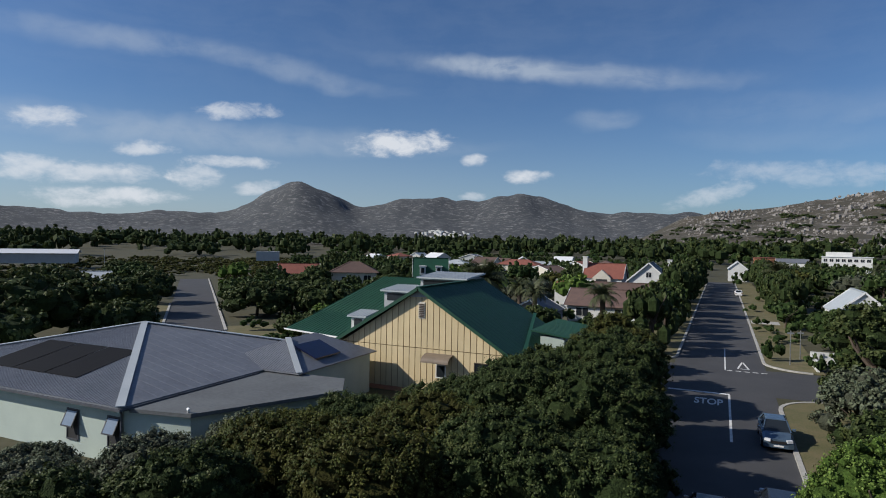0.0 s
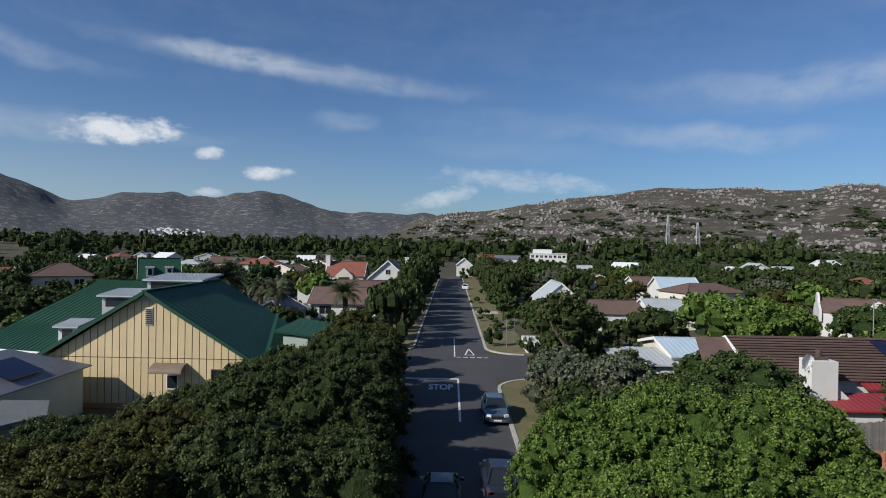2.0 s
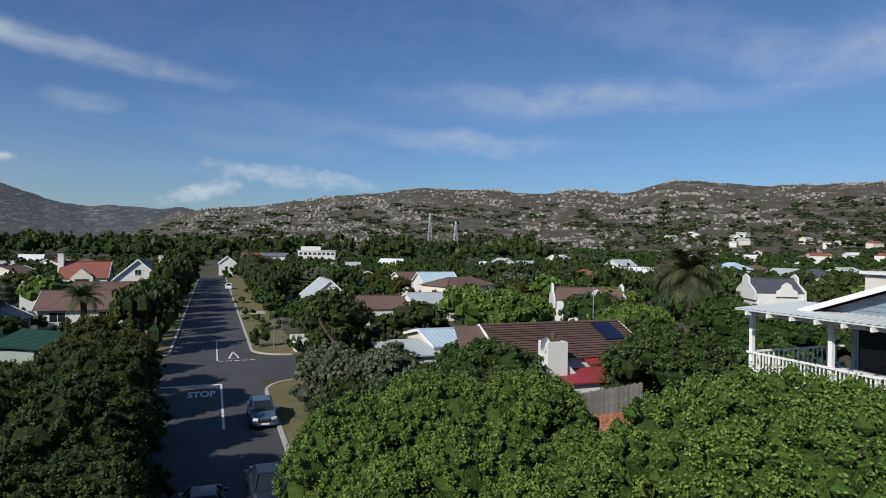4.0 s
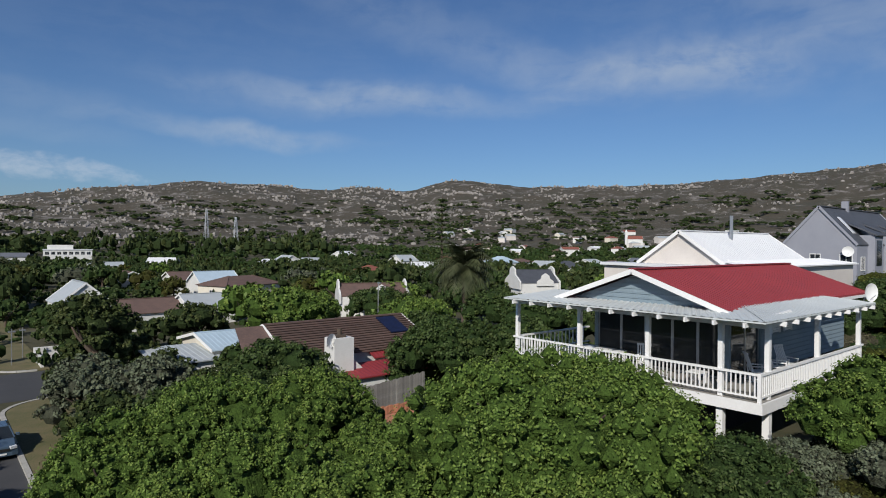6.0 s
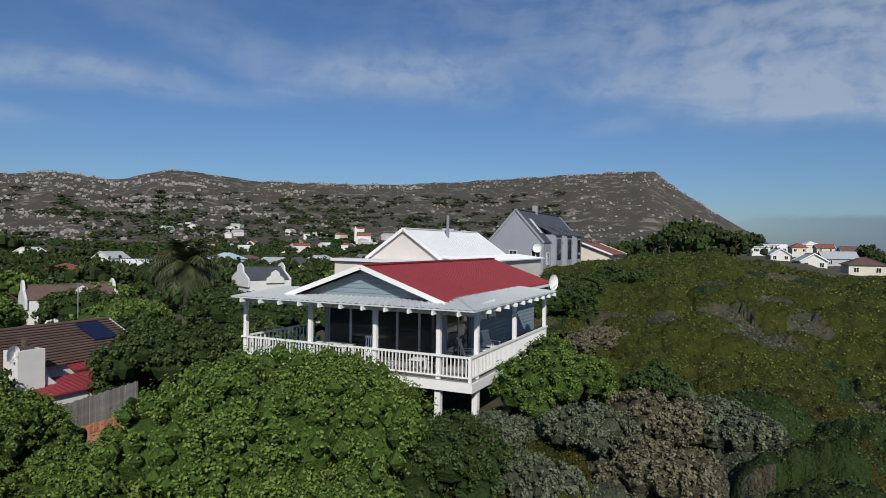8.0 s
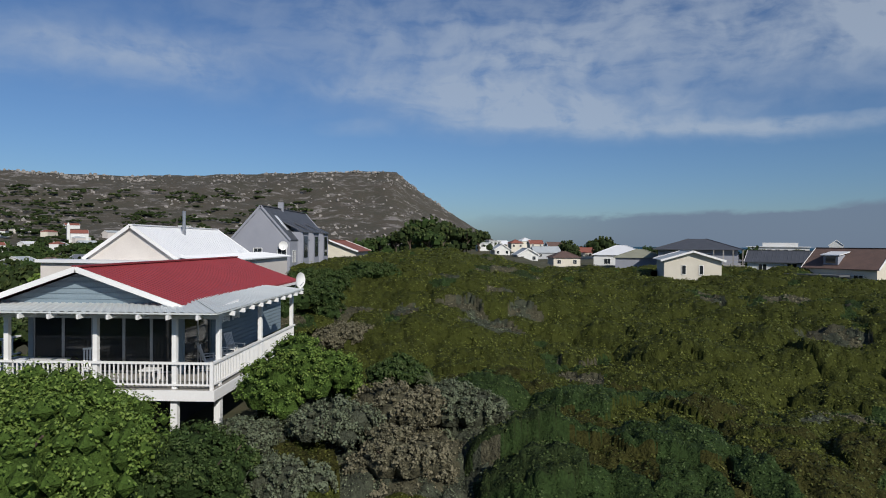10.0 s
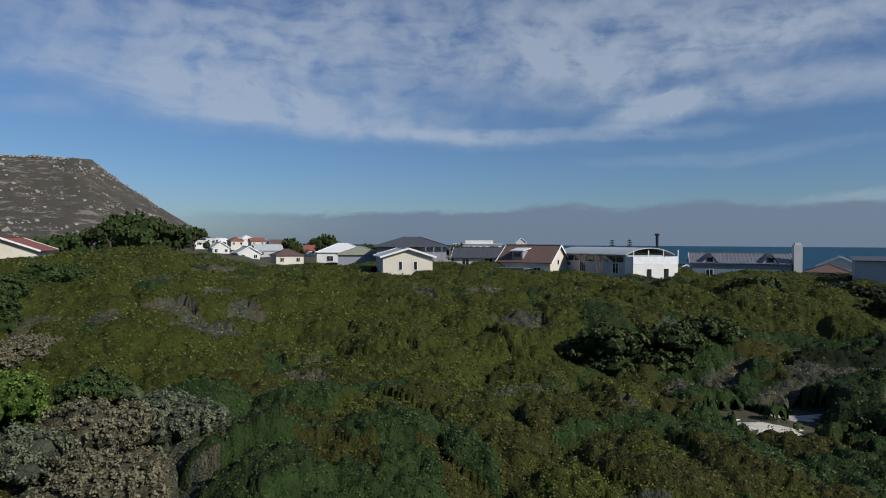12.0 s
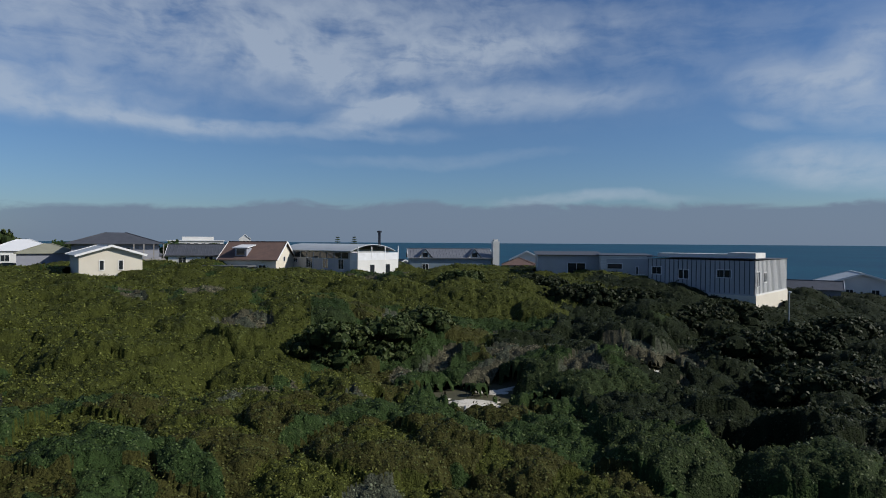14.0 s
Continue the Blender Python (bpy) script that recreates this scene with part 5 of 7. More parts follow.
# rear wings on the other side with standing seams
r = Solid()
roof_sheet(r, [(-37.8, 47.6, 3.5), (-29.4, 45.4, 3.5), (-29.4, 50.2, 4.9), (-36.4, 51.6, 4.9)], 0.45, 0.05, 0.05)
roof_sheet(r, [(-38.6, 53.0, 4.2), (-28.4, 53.0, 4.2), (-26.4, 60.0, 8.0), (-34.2, 60.0, 8.0)], 0.5, 0.06, 0.05)
gp("rear_roof", r, GREEN_ROOF, "green roof with standing seams")
gp("rear_wall", Solid().box(-36.6, 48.5, -0.3, -29.2, 60, 3.7), CREAM_WALL)
gp("gutter", Solid().bar((-37.9, 47.5, 3.45), (-29.4, 45.3, 3.45), 0.12), WHITE, "white gutter")
for (x0, y0, x1, y1, zt) in ((-29.0, 51.0, -26.2, 54.0, 7.3), (-26.2, 53.0, -21.6, 57.3, 8.55), (-30.2, 47.2, -28.8, 49.0, 5.2)):
    d = gp("dormer", Solid().box(x0, y0, 3.5, x1, y1, zt), PALE_WALL if zt > 6 else WHITE_WALL)
    rr = roof_sheet(Solid(), [(x0 - 0.3, y0 - 0.3, zt + 0.05), (x1 + 0.3, y0 - 0.3, zt + 0.05), (x1 + 0.3, y1 + 0.3, zt + 0.4), (x0 - 0.3, y1 + 0.3, zt + 0.4)], 0.3, t=0.12)
    part("dormer_roof", rr, LIGHT_ROOF, d, "pale grey dormer roof")
    part("pane", Solid().box(x0 + 0.3, y0 - 0.03, zt - 0.9, x1 - 0.3, y0, zt - 0.2), GLASS, d)

# ---- houses across the dune, towards the sea ----
def facing(az, dist, z, extra=0):
    """A pose whose local -y looks back at the crossing."""
    return at(az, dist, z, -az + extra)


house(facing(109.5, 86, 7.6, 8), 6.6, 9, 2.55, "small cream timber house with white trim", "gable", "y", 1.0, 0.45, wall=CREAM_WALL, top=LIGHT_ROOF, windows=(("s", -1.0, 1.3, 0.55, 1.2, 0), ("s", 1.0, 1.3, 0.55, 1.2, 0)))
gr = house(facing(110.3, 122, 5.5), 13, 10, 5.6, "two-storey house with dark hipped roof and balcony", "hip", rise=1.9, over=0.9, wall=GREY_WALL, top=DARK_ROOF, windows=(("s", -3, 4.2, 1.6, 1.6), ("s", 1, 4.2, 2.2, 1.6, 2)))
for n in range(4):
    part("balcony_post", Solid().box(2.5 + n * 1.5, -7.4, 0, 2.65 + n * 1.5, -7.25, 5.6), WOOD, gr)
part("balcony", Solid().box(2.3, -7.5, 2.9, 7.4, -5.02, 3.1).box(2.3, -7.5, 3.9, 7.4, -7.44, 3.98).box(2.3, -7.5, 3.4, 7.4, -7.46, 3.46), WOOD, gr)
house(facing(104.0, 150, 4.5), 12, 10, 5.0, "white house with pale hipped roof", "hip", rise=2.2, wall=WHITE_WALL, top=WHITE_ROOF, windows=(("s", -3, 3.6, 1.5, 1.3), ("s", 2, 3.6, 1.5, 1.3)))
house(facing(105.6, 128, 6.2), 9, 8, 3.2, "house with pale olive-grey hipped roof", "hip", rise=1.6, wall=GREY_WALL, top=BEIGE_ROOF)
house(facing(117.2, 106, 7.2, -4), 10.4, 7, 2.4, "low white house with long dark blue-grey roof", "gable", "x", 1.5, 0.4, wall=WHITE_WALL, top=DARK_ROOF, ribs=0.5, windows=(("s", 0.6, 1.2, 1.3, 2.0, 1), ("s", -3.2, 1.5, 1.2, 1.1, 1), ("s", 3.4, 1.5, 0.9, 1.1, 0)))
bn = house(facing(121.5, 98, 6.5, -24), 8.6, 7, 2.7, "house with brown tiled roof, dormer and white-trimmed gable", "gable", "x", 2.4, 0.35, wall=CREAM_WALL, top=BROWN_TILE, windows=(("e", -0.4, 2.6, 0.8, 0.8, 0), ("s", 2.2, 1.3, 1.2, 1.0)))
dm = part("dormer", Solid().box(-2.1, -3.3, 3.0, -0.3, -0.8, 4.25), GREY_WALL, bn)
part("dormer_roof", roof_sheet(Solid(), [(-2.4, -3.6, 4.3), (0.0, -3.6, 4.3), (0.0, -0.5, 4.75), (-2.4, -0.5, 4.75)], t=0.12), WHITE_ROOF, dm, "pale dormer roof")
part("pane", Solid().box(-1.8, -3.34, 3.2, -0.6, -3.3, 4.1), GLASS, dm)
part("carport_roof", Solid().box(-5.6, -6.6, 1.55, 1.4, -3.8, 1.75), FLAT_ROOF, bn, "flat grey carport roof")
for x in (-5.3, -2.0, 1.1):
    part("carport_post", Solid().box(x - 0.07, -6.5, -1, x + 0.07, -6.36, 1.55), WOOD, bn)
ww = house(facing(116.4, 205, 6.8), 15.5, 9, 4.6, "long white building with a row of windows", "flat", wall=WHITE_WALL, top=WHITE_ROOF, windows=tuple(("s", -6.4 + n * 2.1, 3.4, 1.2, 1.3) for n in range(7)))
part("upper_storey", Solid().box(-4, -3, 4.8, 5, 3, 5.9), WHITE_WALL, ww)
tw = house(facing(120.4, 300, 6), 5, 5, 6.2, "narrow white house with steep gable", "gable", "y", 2.0, 0.2, wall=WHITE_WALL, top=LIGHT_ROOF)
# the vaulted white house
cv = house(pose(75.6, -59.9, 6.6), 15.8, 7.2, 3.75, "white house with vaulted grey sheet roof", "vault", "x", 0.95, 0.7, wall=PALE_WALL, top=LIGHT_ROOF,
           windows=(("n", 5.6, 2.2, 1.1, 0.7, 1), ("n", 2.0, 1.9, 1.6, 1.6, 2), ("n", -2.0, 1.9, 1.3, 1.5, 1), ("n", -5.6, 1.9, 1.3, 1.5, 1)))
wing = part("white_wing", Solid().box(-9.6, -3.9, -1, -7.92, 3.9, 2.55), WHITE_WALL, cv, "white plastered end wing")
for u in (-1.8, 1.2):
    part("pane", Solid().box(-9.64, u - 0.4, 0.4, -9.6, u + 0.4, 1.9), GLASS, wing)
for n in range(9):
    part("clerestory_pane", Solid().box(-7.2 + n * 1.65, 3.62, 2.75, -5.8 + n * 1.65, 3.66, 3.55), GLASS, cv)
part("roof_terrace", Solid().box(-9.6, -3.9, 2.56, -9.5, 3.9, 3.6).box(-9.6, 3.8, 2.56, -7.95, 3.9, 3.6), LAMP_GLASS, cv, "glazed terrace screen")
for y in (-3.9, -1.3, 1.3, 3.85):
    part("terrace_post", Solid().box(-9.62, y - 0.05, 2.56, -9.52, y + 0.05, 4.5), WHITE, cv)
part("flue", Solid().tube([(-6.9, -2.6, 4.2), (-6.9, -2.6, 6.5)], 0.2, 10).tube([(-6.9, -2.6, 6.5), (-6.9, -2.6, 6.8)], 0.34, 10), CAR_DARK, cv, "dark metal flue")
# blue-grey house with dormers and a tall white chimney
bd = house(facing(138.7, 97, 6.2, 6), 12.4, 7, 3.2, "blue-grey boarded house with dormers and grey roof", "gable", "x", 1.25, 0.3, wall=BLUE_WALL, top=GREY_ROOF, windows=(("s", -3.9, 1.6, 1.0, 1.4, 1), ("s", 0.0, 1.5, 1.2, 1.1, 1), ("s", 3.6, 1.5, 1.2, 1.1, 1)), ribs=0.5)
for x in (-3.9, 3.6):
    d = part("dormer", Solid().poly([(x - 0.9, -3.6, 3.2), (x + 0.9, -3.6, 3.2), (x, -3.6, 4.4), (x - 0.9, -0.5, 3.2), (x + 0.9, -0.5, 3.2), (x, -0.5, 4.4)], [(0, 1, 2), (5, 4, 3), (0, 3, 4, 1), (1, 4, 5, 2), (2, 5, 3, 0)]), WHITE, bd)
    part("dormer_roof", Solid().slab([(x - 1.15, -3.8, 3.2), (x, -3.8, 4.55), (x, -0.4, 4.55), (x - 1.15, -0.4, 3.2)][::-1], 0.08).slab([(x, -3.8, 4.55), (x + 1.15, -3.8, 3.2), (x + 1.15, -0.4, 3.2), (x, -0.4, 4.55)][::-1], 0.08), GREY_ROOF, d)
    part("pane", Solid().box(x - 0.4, -3.66, 3.3, x + 0.4, -3.6, 3.9), GLASS, d)
part("chimney", Solid().box(6.35, -3.9, -2, 7.35, -2.5, 5.7).box(6.5, -3.7, 5.7, 7.2, -2.7, 6.0), WHITE_WALL, bd, "tall white plastered chimney")
house(facing(145.2, 120, 4.2), 6, 7, 3.2, "small house with pinkish tiled roof", "hip", rise=1.3, wall=WHITE_WALL, top=BROWN_TILE)
house(facing(145.9, 136, 4.0), 7, 6, 4.0, "small white gabled house", "gable", "y", 1.7, 0.3, wall=WHITE_WALL, top=LIGHT_ROOF)
b1 = house(facing(149.6, 88, 6.4, 5), 8.6, 8, 3.7, "modern grey house with shallow dark roof", "mono", "x", 0.35, 0.3, wall=PALE_WALL, top=DARK_ROOF, windows=(("s", 0.8, 1.8, 2.4, 1.9, 1),))
b2 = house(facing(154.5, 84, 6.2, 5), 6.2, 7, 4.0, "modern house clad in pale horizontal boards", "mono", "x", 0.1, 0.15, wall=PALE_WALL, top=DARK_ROOF, windows=(("s", -1.4, 2.7, 1.9, 0.75, 0), ("s", 1.3, 1.9, 0.35, 1.7, 0)))
for n in range(20):
    part("board", Solid().box(-3.1, -3.54, 0.02 + n * 0.2, 3.1, -3.5, 0.19 + n * 0.2), WHITE_WALL, b2) if n < 9 or n > 17 else part("board", Solid().box(-3.1, -3.54, 0.02 + n * 0.2, -2.4, -3.5, 0.19 + n * 0.2), WHITE_WALL, b2)
sh = house(pose(23.7, -73.8, 5.4), 11.2, 12.4, 4.7, "boxy house clad in pale vertical panels", "mono", "x", 0.15, 0.12, wall=PALE_WALL, top=DARK_ROOF, windows=(("n", 4.6, 3.4, 1.2, 0.9), ("n", 1.6, 3.1, 1.2, 1.1), ("n", -2.6, 3.3, 1.5, 0.9), ("w", 2.6, 2.9, 1.4, 1.1), ("w", 5.2, 2.8, 1.2, 1.6)))
for n in range(24):
    part("batten", Solid().box(-5.6 + n * 0.485, 6.2, 1.3, -5.54 + n * 0.485, 6.25, 4.7), DARK_ROOF, sh)
for n in range(26):
    part("batten", Solid().box(-5.65, -6.2 + n * 0.49, 1.3, -5.6, -6.14 + n * 0.49, 4.7), WHITE_WALL, sh)
part("parapet", Solid().box(-5.7, -6.3, 1.15, -5.62, 6.3, 1.3).box(-5.6, 2.5, 4.95, -2.9, 6.1, 5.5).box(-2.9, 3.5, 4.9, 4.6, 6.0, 5.35), WHITE_WALL, sh)
part("plinth", Solid().box(-5.75, -6.35, -2, 5.7, 6.35, 1.15), CREAM_WALL, sh)
house(facing(172.0, 105, 3.6, 10), 9, 8, 2.8, "low white gabled house near the beach", "gable", "y", 1.4, 0.4, wall=WHITE_WALL, top=LIGHT_ROOF, windows=(("s", -1.5, 1.5, 1.0, 1.2), ("s", 1.5, 1.5, 1.0, 1.2)))
house(facing(168.6, 98, 2.5), 8, 6, 3.4, "low dark-roofed house near the beach", "gable", "x", 0.9, 0.4, wall=GREY_WALL, top=DARK_ROOF)
for az, dist, zz, w_, col, top_, rf in [(93.2, 205, 8, 6, WHITE_WALL, LIGHT_ROOF, "gable"), (95.5, 170, 7, 6.5, WHITE_WALL, LIGHT_ROOF, "gable"), (97.3, 190, 7.4, 9, PALE_WALL, LIGHT_ROOF, "gable"), (99.0, 160, 6.4, 8, CREAM_WALL, BROWN_TILE, "hip"),
                                        (91.8, 240, 10, 7, WHITE_WALL, WHITE_ROOF, "flat"), (92.6, 300, 11, 7, WHITE_WALL, WHITE_ROOF, "flat"), (100.6, 230, 7, 9, CREAM_WALL, RED_TILE, "gable"), (102, 260, 7, 12, WHITE_WALL, LIGHT_ROOF, "hip"), (113.6, 160, 6, 9, GREY_WALL, DARK_ROOF, "hip"),
                                        (134.3, 125, 4.4, 7, PALE_WALL, DARK_ROOF, "gable"), (94.6, 270, 10, 6, CREAM_WALL, RED_TILE, "hip"), (96.4, 320, 10, 8, CREAM_WALL, RED_TILE, "gable"), (98.2, 280, 9, 9, WHITE_WALL, BROWN_TILE, "gable")]:
    house(facing(az, dist, zz - 0.5, 15), w_ * 0.85, 6, 2.6, "small pale house among dune shrubs", rf, "y" if rf == "gable" and w_ < 8 else "x", 1.6, 0.35, wall=col, top=top_, windows=(("s", -w_ / 4, 1.6, 1.0, 1.1), ("s", w_ / 4, 1.6, 1.0, 1.1)))

# ---- houses along and beyond the street ----
rh = house(pose(-23.4, 140, 0), 8.2, 8, 4.9, "white house with red tiled roof and gabled balcony", "gable", "x", 2.9, 0.3, top=RED_TILE, windows=(("s", -2.6, 3.4, 1.2, 1.5), ("s", 2.6, 3.4, 1.2, 1.5)), chimney=(-4.3, -1, 9.2, 1.0))
part("front_gable", Solid().poly([(-1.9, -5.2, 0), (1.9, -5.2, 0), (1.9, -5.2, 4.9), (0, -5.2, 6.6), (-1.9, -5.2, 4.9), (-1.9, -4, 0), (1.9, -4, 0), (1.9, -4, 4.9), (0, -4, 6.6), (-1.9, -4, 4.9)], [(0, 1, 2, 3, 4), (9, 8, 7, 6, 5), (1, 6, 7, 2), (0, 4, 9, 5), (2, 7, 8, 3), (3, 8, 9, 4)]), CREAM_WALL, rh)
# thin near-black panel on the wall, painting the balcony's shaded recess
part("balcony_opening", Solid().box(-1.2, -5.25, 2.6, 1.2, -5.2, 4.6), DARK, rh)
gh2 = house(pose(-13.9, 141, 0), 8.6, 9, 4.5, "white house with steep dark grey roof", "gable", "y", 3.8, 0.4, top=DARK_ROOF, windows=(("s", -2.2, 3.2, 1.4, 1.4), ("s", 2.0, 3.2, 1.4, 1.4), ("s", 0, 5.8, 1.2, 1.2)), chimney=(3.8, 0, 8.9, 0.9))
house(pose(-26.8, 117, 0.2), 3.6, 4, 3.6, "small white outbuilding with red tiled roof", "gable", "x", 1.3, 0.15, top=RED_TILE, chimney=(-1.6, 0, 5.0, 0.5))
house(pose(-16.2, 101, 0), 11.5, 9, 2.7, "white house with low brown tiled roof", "gable", "x", 2.1, 0.5, top=BROWN_TILE, windows=(("s", -3.4, 1.5, 2.0, 1.4), ("s", 2.5, 1.5, 2.0, 1.4)))
house(pose(-14.5, 116, 0), 14, 8, 2.9, "long house with brown tiled roof", "gable", "x", 2.2, 0.4, top=BROWN_TILE, wall=CREAM_WALL, chimney=(4.5, 0, 5.9, 0.8))
house(pose(-24.5, 88, 0), 6, 7, 2.4, "low dark shed with grey roof", "gable", "y", 1.6, 0.3, wall=GREY_WALL, top=DARK_ROOF)
house(pose(16.6, 97.5, 0), 6.2, 9, 3.9, "white house with plain gable and grey roof", "gable", "y", 2.6, 0.2, top=LIGHT_ROOF, windows=(("s", 0.2, 3.0, 2.2, 0.8),))
br = house(pose(24.0, 93, 0), 9, 8, 2.6, "low house with brown tiled roof and white parapet", "gable", "x", 1.5, 0.3, top=BROWN_TILE, windows=(("s", -2, 1.4, 1.4, 1.2), ("s", 2, 1.4, 1.4, 1.2)))
part("parapet", Solid().poly([(4.5, -4.4, 2.2), (4.8, -4.4, 2.2), (4.8, 0, 4.8), (4.5, 0, 4.8), (4.5, 4.4, 2.2), (4.8, 4.4, 2.2), (4.5, -4.4, 0), (4.8, -4.4, 0), (4.8, 4.4, 0), (4.5, 4.4, 0)], [(0, 1, 2, 3), (3, 2, 5, 4), (6, 7, 1, 0), (6, 0, 3, 4, 9), (7, 8, 5, 2, 1), (9, 4, 5, 8)]), WHITE_WALL, br)
house(pose(31.4, 91, 0.4), 6.6, 7, 2.9, "low house with pale grey roof and white parapets", "gable", "x", 1.3, 0.25, top=LIGHT_ROOF)
house(pose(15.4, 49.5, 0.2), 4.6, 5, 2.9, "low white building with pale sheet roof", "mono", "x", 0.5, 0.3, top=LIGHT_ROOF, ribs=0.4)
house(pose(20.5, 52.0, 0.6), 6.2, 8, 3.1, "cream cottage with pale blue-grey sheet roof", "gable", "x", 0.8, 0.3, wall=CREAM_WALL, top=BLUE_ROOF, ribs=0.4)
single("garden_wall_low", Solid().box(8.6, 74, 0, 12.5, 74.25, 1.3).box(8.6, 69, 0, 8.85, 74, 1.0), WHITE_WALL, "low white plastered garden wall", "wall", kind="structure")

# the brown-tiled house with the white chimney, its red roofs and fence
tz = 2.0
th = house(pose(26.2, 44.5, tz - 0.6), 12.2, 8.6, 2.5, "house with brown tiled roof and white chimney", "gable", "x", 1.85, 0.35, wall=WHITE_WALL, top=BROWN_TILE)
for n in range(15):                                  # tile courses on the slope that faces the crossing
    f = (n + 0.5) / 15
    part("tile_course", Solid().bar((-6.45, -4.65 + 4.65 * f, 2.47 + 2.0 * f), (6.45, -4.65 + 4.65 * f, 2.47 + 2.0 * f), 0.26, 0.06), BROWN_TILE, th)
part("solar_panel", roof_sheet(Solid(), [(3.4, -2.9, 3.38), (5.2, -2.9, 3.38), (5.2, -0.6, 4.36), (3.4, -0.6, 4.36)], t=0.08), SOLAR, th, "dark solar panel on the tiles")
part("chimney", Solid().box(-4.1, -6.6, -1, -2.5, -5.2, 3.9).poly([(-2.5, -6.4, 0.4), (-2.5, -5.4, 0.4), (-2.5, -5.4, 2.4), (-2.5, -6.4, 2.4), (-0.9, -6.4, 0.4), (-0.9, -5.4, 0.4), (-0.9, -5.4, 0.9), (-0.9, -6.4, 0.9)], [(0, 1, 2, 3), (7, 6, 5, 4), (3, 2, 6, 7), (0, 3, 7, 4), (1, 5, 6, 2), (0, 4, 5, 1)]), WHITE_WALL, th, "broad white plastered chimney")
part("chimney_cowl", Solid().box(-3.7, -6.2, 3.9, -2.9, -5.6, 4.1).tube([(-3.3, -5.9, 4.1), (-3.3, -5.9, 4.5)], 0.18, 8), BARK, th)
part("lean_to_roof", roof_sheet(Solid(), [(-4.6, -8.0, 1.25), (3.4, -8.0, 1.25), (3.4, -5.4, 1.75), (-4.6, -5.4, 1.75)], 0.35), RED_ROOF, th, "red sheet lean-to roof")
part("lean_to_roof", roof_sheet(Solid(), [(0.2, -5.3, 1.95), (4.8, -5.3, 1.95), (4.8, -4.4, 2.3), (0.2, -4.4, 2.3)], 0.35), RED_ROOF, th, "red sheet lean-to roof")
part("lean_to_wall", Solid().box(-4.3, -7.7, -1.5, 3.2, -4.4, 1.2), WHITE_WALL, th)
part("wing_roof", roof_sheet(Solid(), [(-9.4, -4.5, 2.0), (-6.3, -4.5, 2.0), (-6.3, 0, 4.35), (-8.6, 0, 4.35)], 0), BROWN_TILE, th)
dish(pose(21.9, 38.2, 5.2, 0, 0, 200), 0.5, "white satellite dish beside the white chimney")
fence = thing("fence", pose(22.6, 31.2, 2.0, 0, 0, 14), "weathered grey wooden plank fence", "fence")
plank = Solid().box(-0.07, -0.012, -0.9, 0.07, 0.012, 1.6).mesh("plank", WOOD)
for n in range(40):
    part("plank", plank, WOOD, fence, "", Matrix.Translation((-3.1 + n * 0.152, 0.003 * (n % 3), 0.03 * math.sin(n * 1.7))))
for z in (0.2, 1.1):
    part("rail", Solid().box(-3.1, 0.02, z, 2.95, 0.08, z + 0.08), WOOD, fence)
yard_z = 2.0
single("brick_yard", Solid().box(18.4, 25.6, yard_z - 1.6, 22.6, 29.9, yard_z), BRICK, "orange-pink brick paved yard", "paving", kind="structure")
edge = thing("brick_edging", pose(20.6, 29.75, yard_z), "low edging of upright orange bricks", "edging")
brick = Solid().box(-0.11, -0.06, 0, 0.11, 0.06, 0.45, 0.01).mesh("brick", BRICK)
for n in range(22):
    part("brick", brick, BRICK, edge, "", Matrix.Translation((-2.1 + n * 0.19, 0.02 * (n % 2), 0.03 * (n % 3))))


def dutch(m, w_, d_, h_, rise_, top_, label):
    t = house(m, w_, d_, h_, label, "gable", "x", rise_, 0.1, top=top_, gable_trim=False)
    for s in (-1, 1):
        g_ = Solid()
        prof = [(-d_ / 2 - 0.3, h_ - 1.2), (-d_ / 2 - 0.3, h_ + 0.2), (-d_ * 0.34, h_ + rise_ * 0.45), (-d_ * 0.2, h_ + rise_ * 0.62), (-d_ * 0.17, h_ + rise_ + 0.25), (0, h_ + rise_ + 0.75)]
        prof = prof + [(-a, b) for a, b in reversed(prof[:-1])]
        x = s * (w_ / 2 + 0.02)
        n_ = len(prof)
        g_.poly([(x, a, b) for a, b in prof] + [(x + s * 0.3, a, b) for a, b in prof], [tuple(range(n_)), tuple(reversed(range(n_, 2 * n_)))] + [(k_, n_ + k_, n_ + (k_ + 1) % n_, (k_ + 1) % n_) for k_ in range(n_)])
        part("gable_parapet", g_, WHITE_WALL, t, "curved white gable parapet")
    c_ = Solid()
    prof = [(-1.7, h_ - 0.6), (-1.6, h_ + 0.3), (-0.9, h_ + 0.7), (-0.75, h_ + 1.3), (0, h_ + 1.75), (0.75, h_ + 1.3), (0.9, h_ + 0.7), (1.6, h_ + 0.3), (1.7, h_ - 0.6)]
    n_ = len(prof)
    c_.poly([(a + 1.0, -d_ / 2 - 0.35, b) for a, b in prof] + [(a + 1.0, -d_ / 2 - 0.12, b) for a, b in prof], [tuple(range(n_)), tuple(reversed(range(n_, 2 * n_)))] + [(k_, (k_ + 1) % n_, n_ + (k_ + 1) % n_, n_ + k_) for k_ in range(n_)])
    part("front_gable", c_, WHITE_WALL, t, "curved white front gable")
    return t


dutch(at(33.6, 101, 0.7, -25), 10.5, 7, 3.2, 1.7, BROWN_TILE, "white house with curved gables and brown tiled roof")
dutch(at(48.4, 118, 2.2, -25), 7.5, 7, 2.9, 2.2, DARK_ROOF, "white house with curved gables and dark roof")

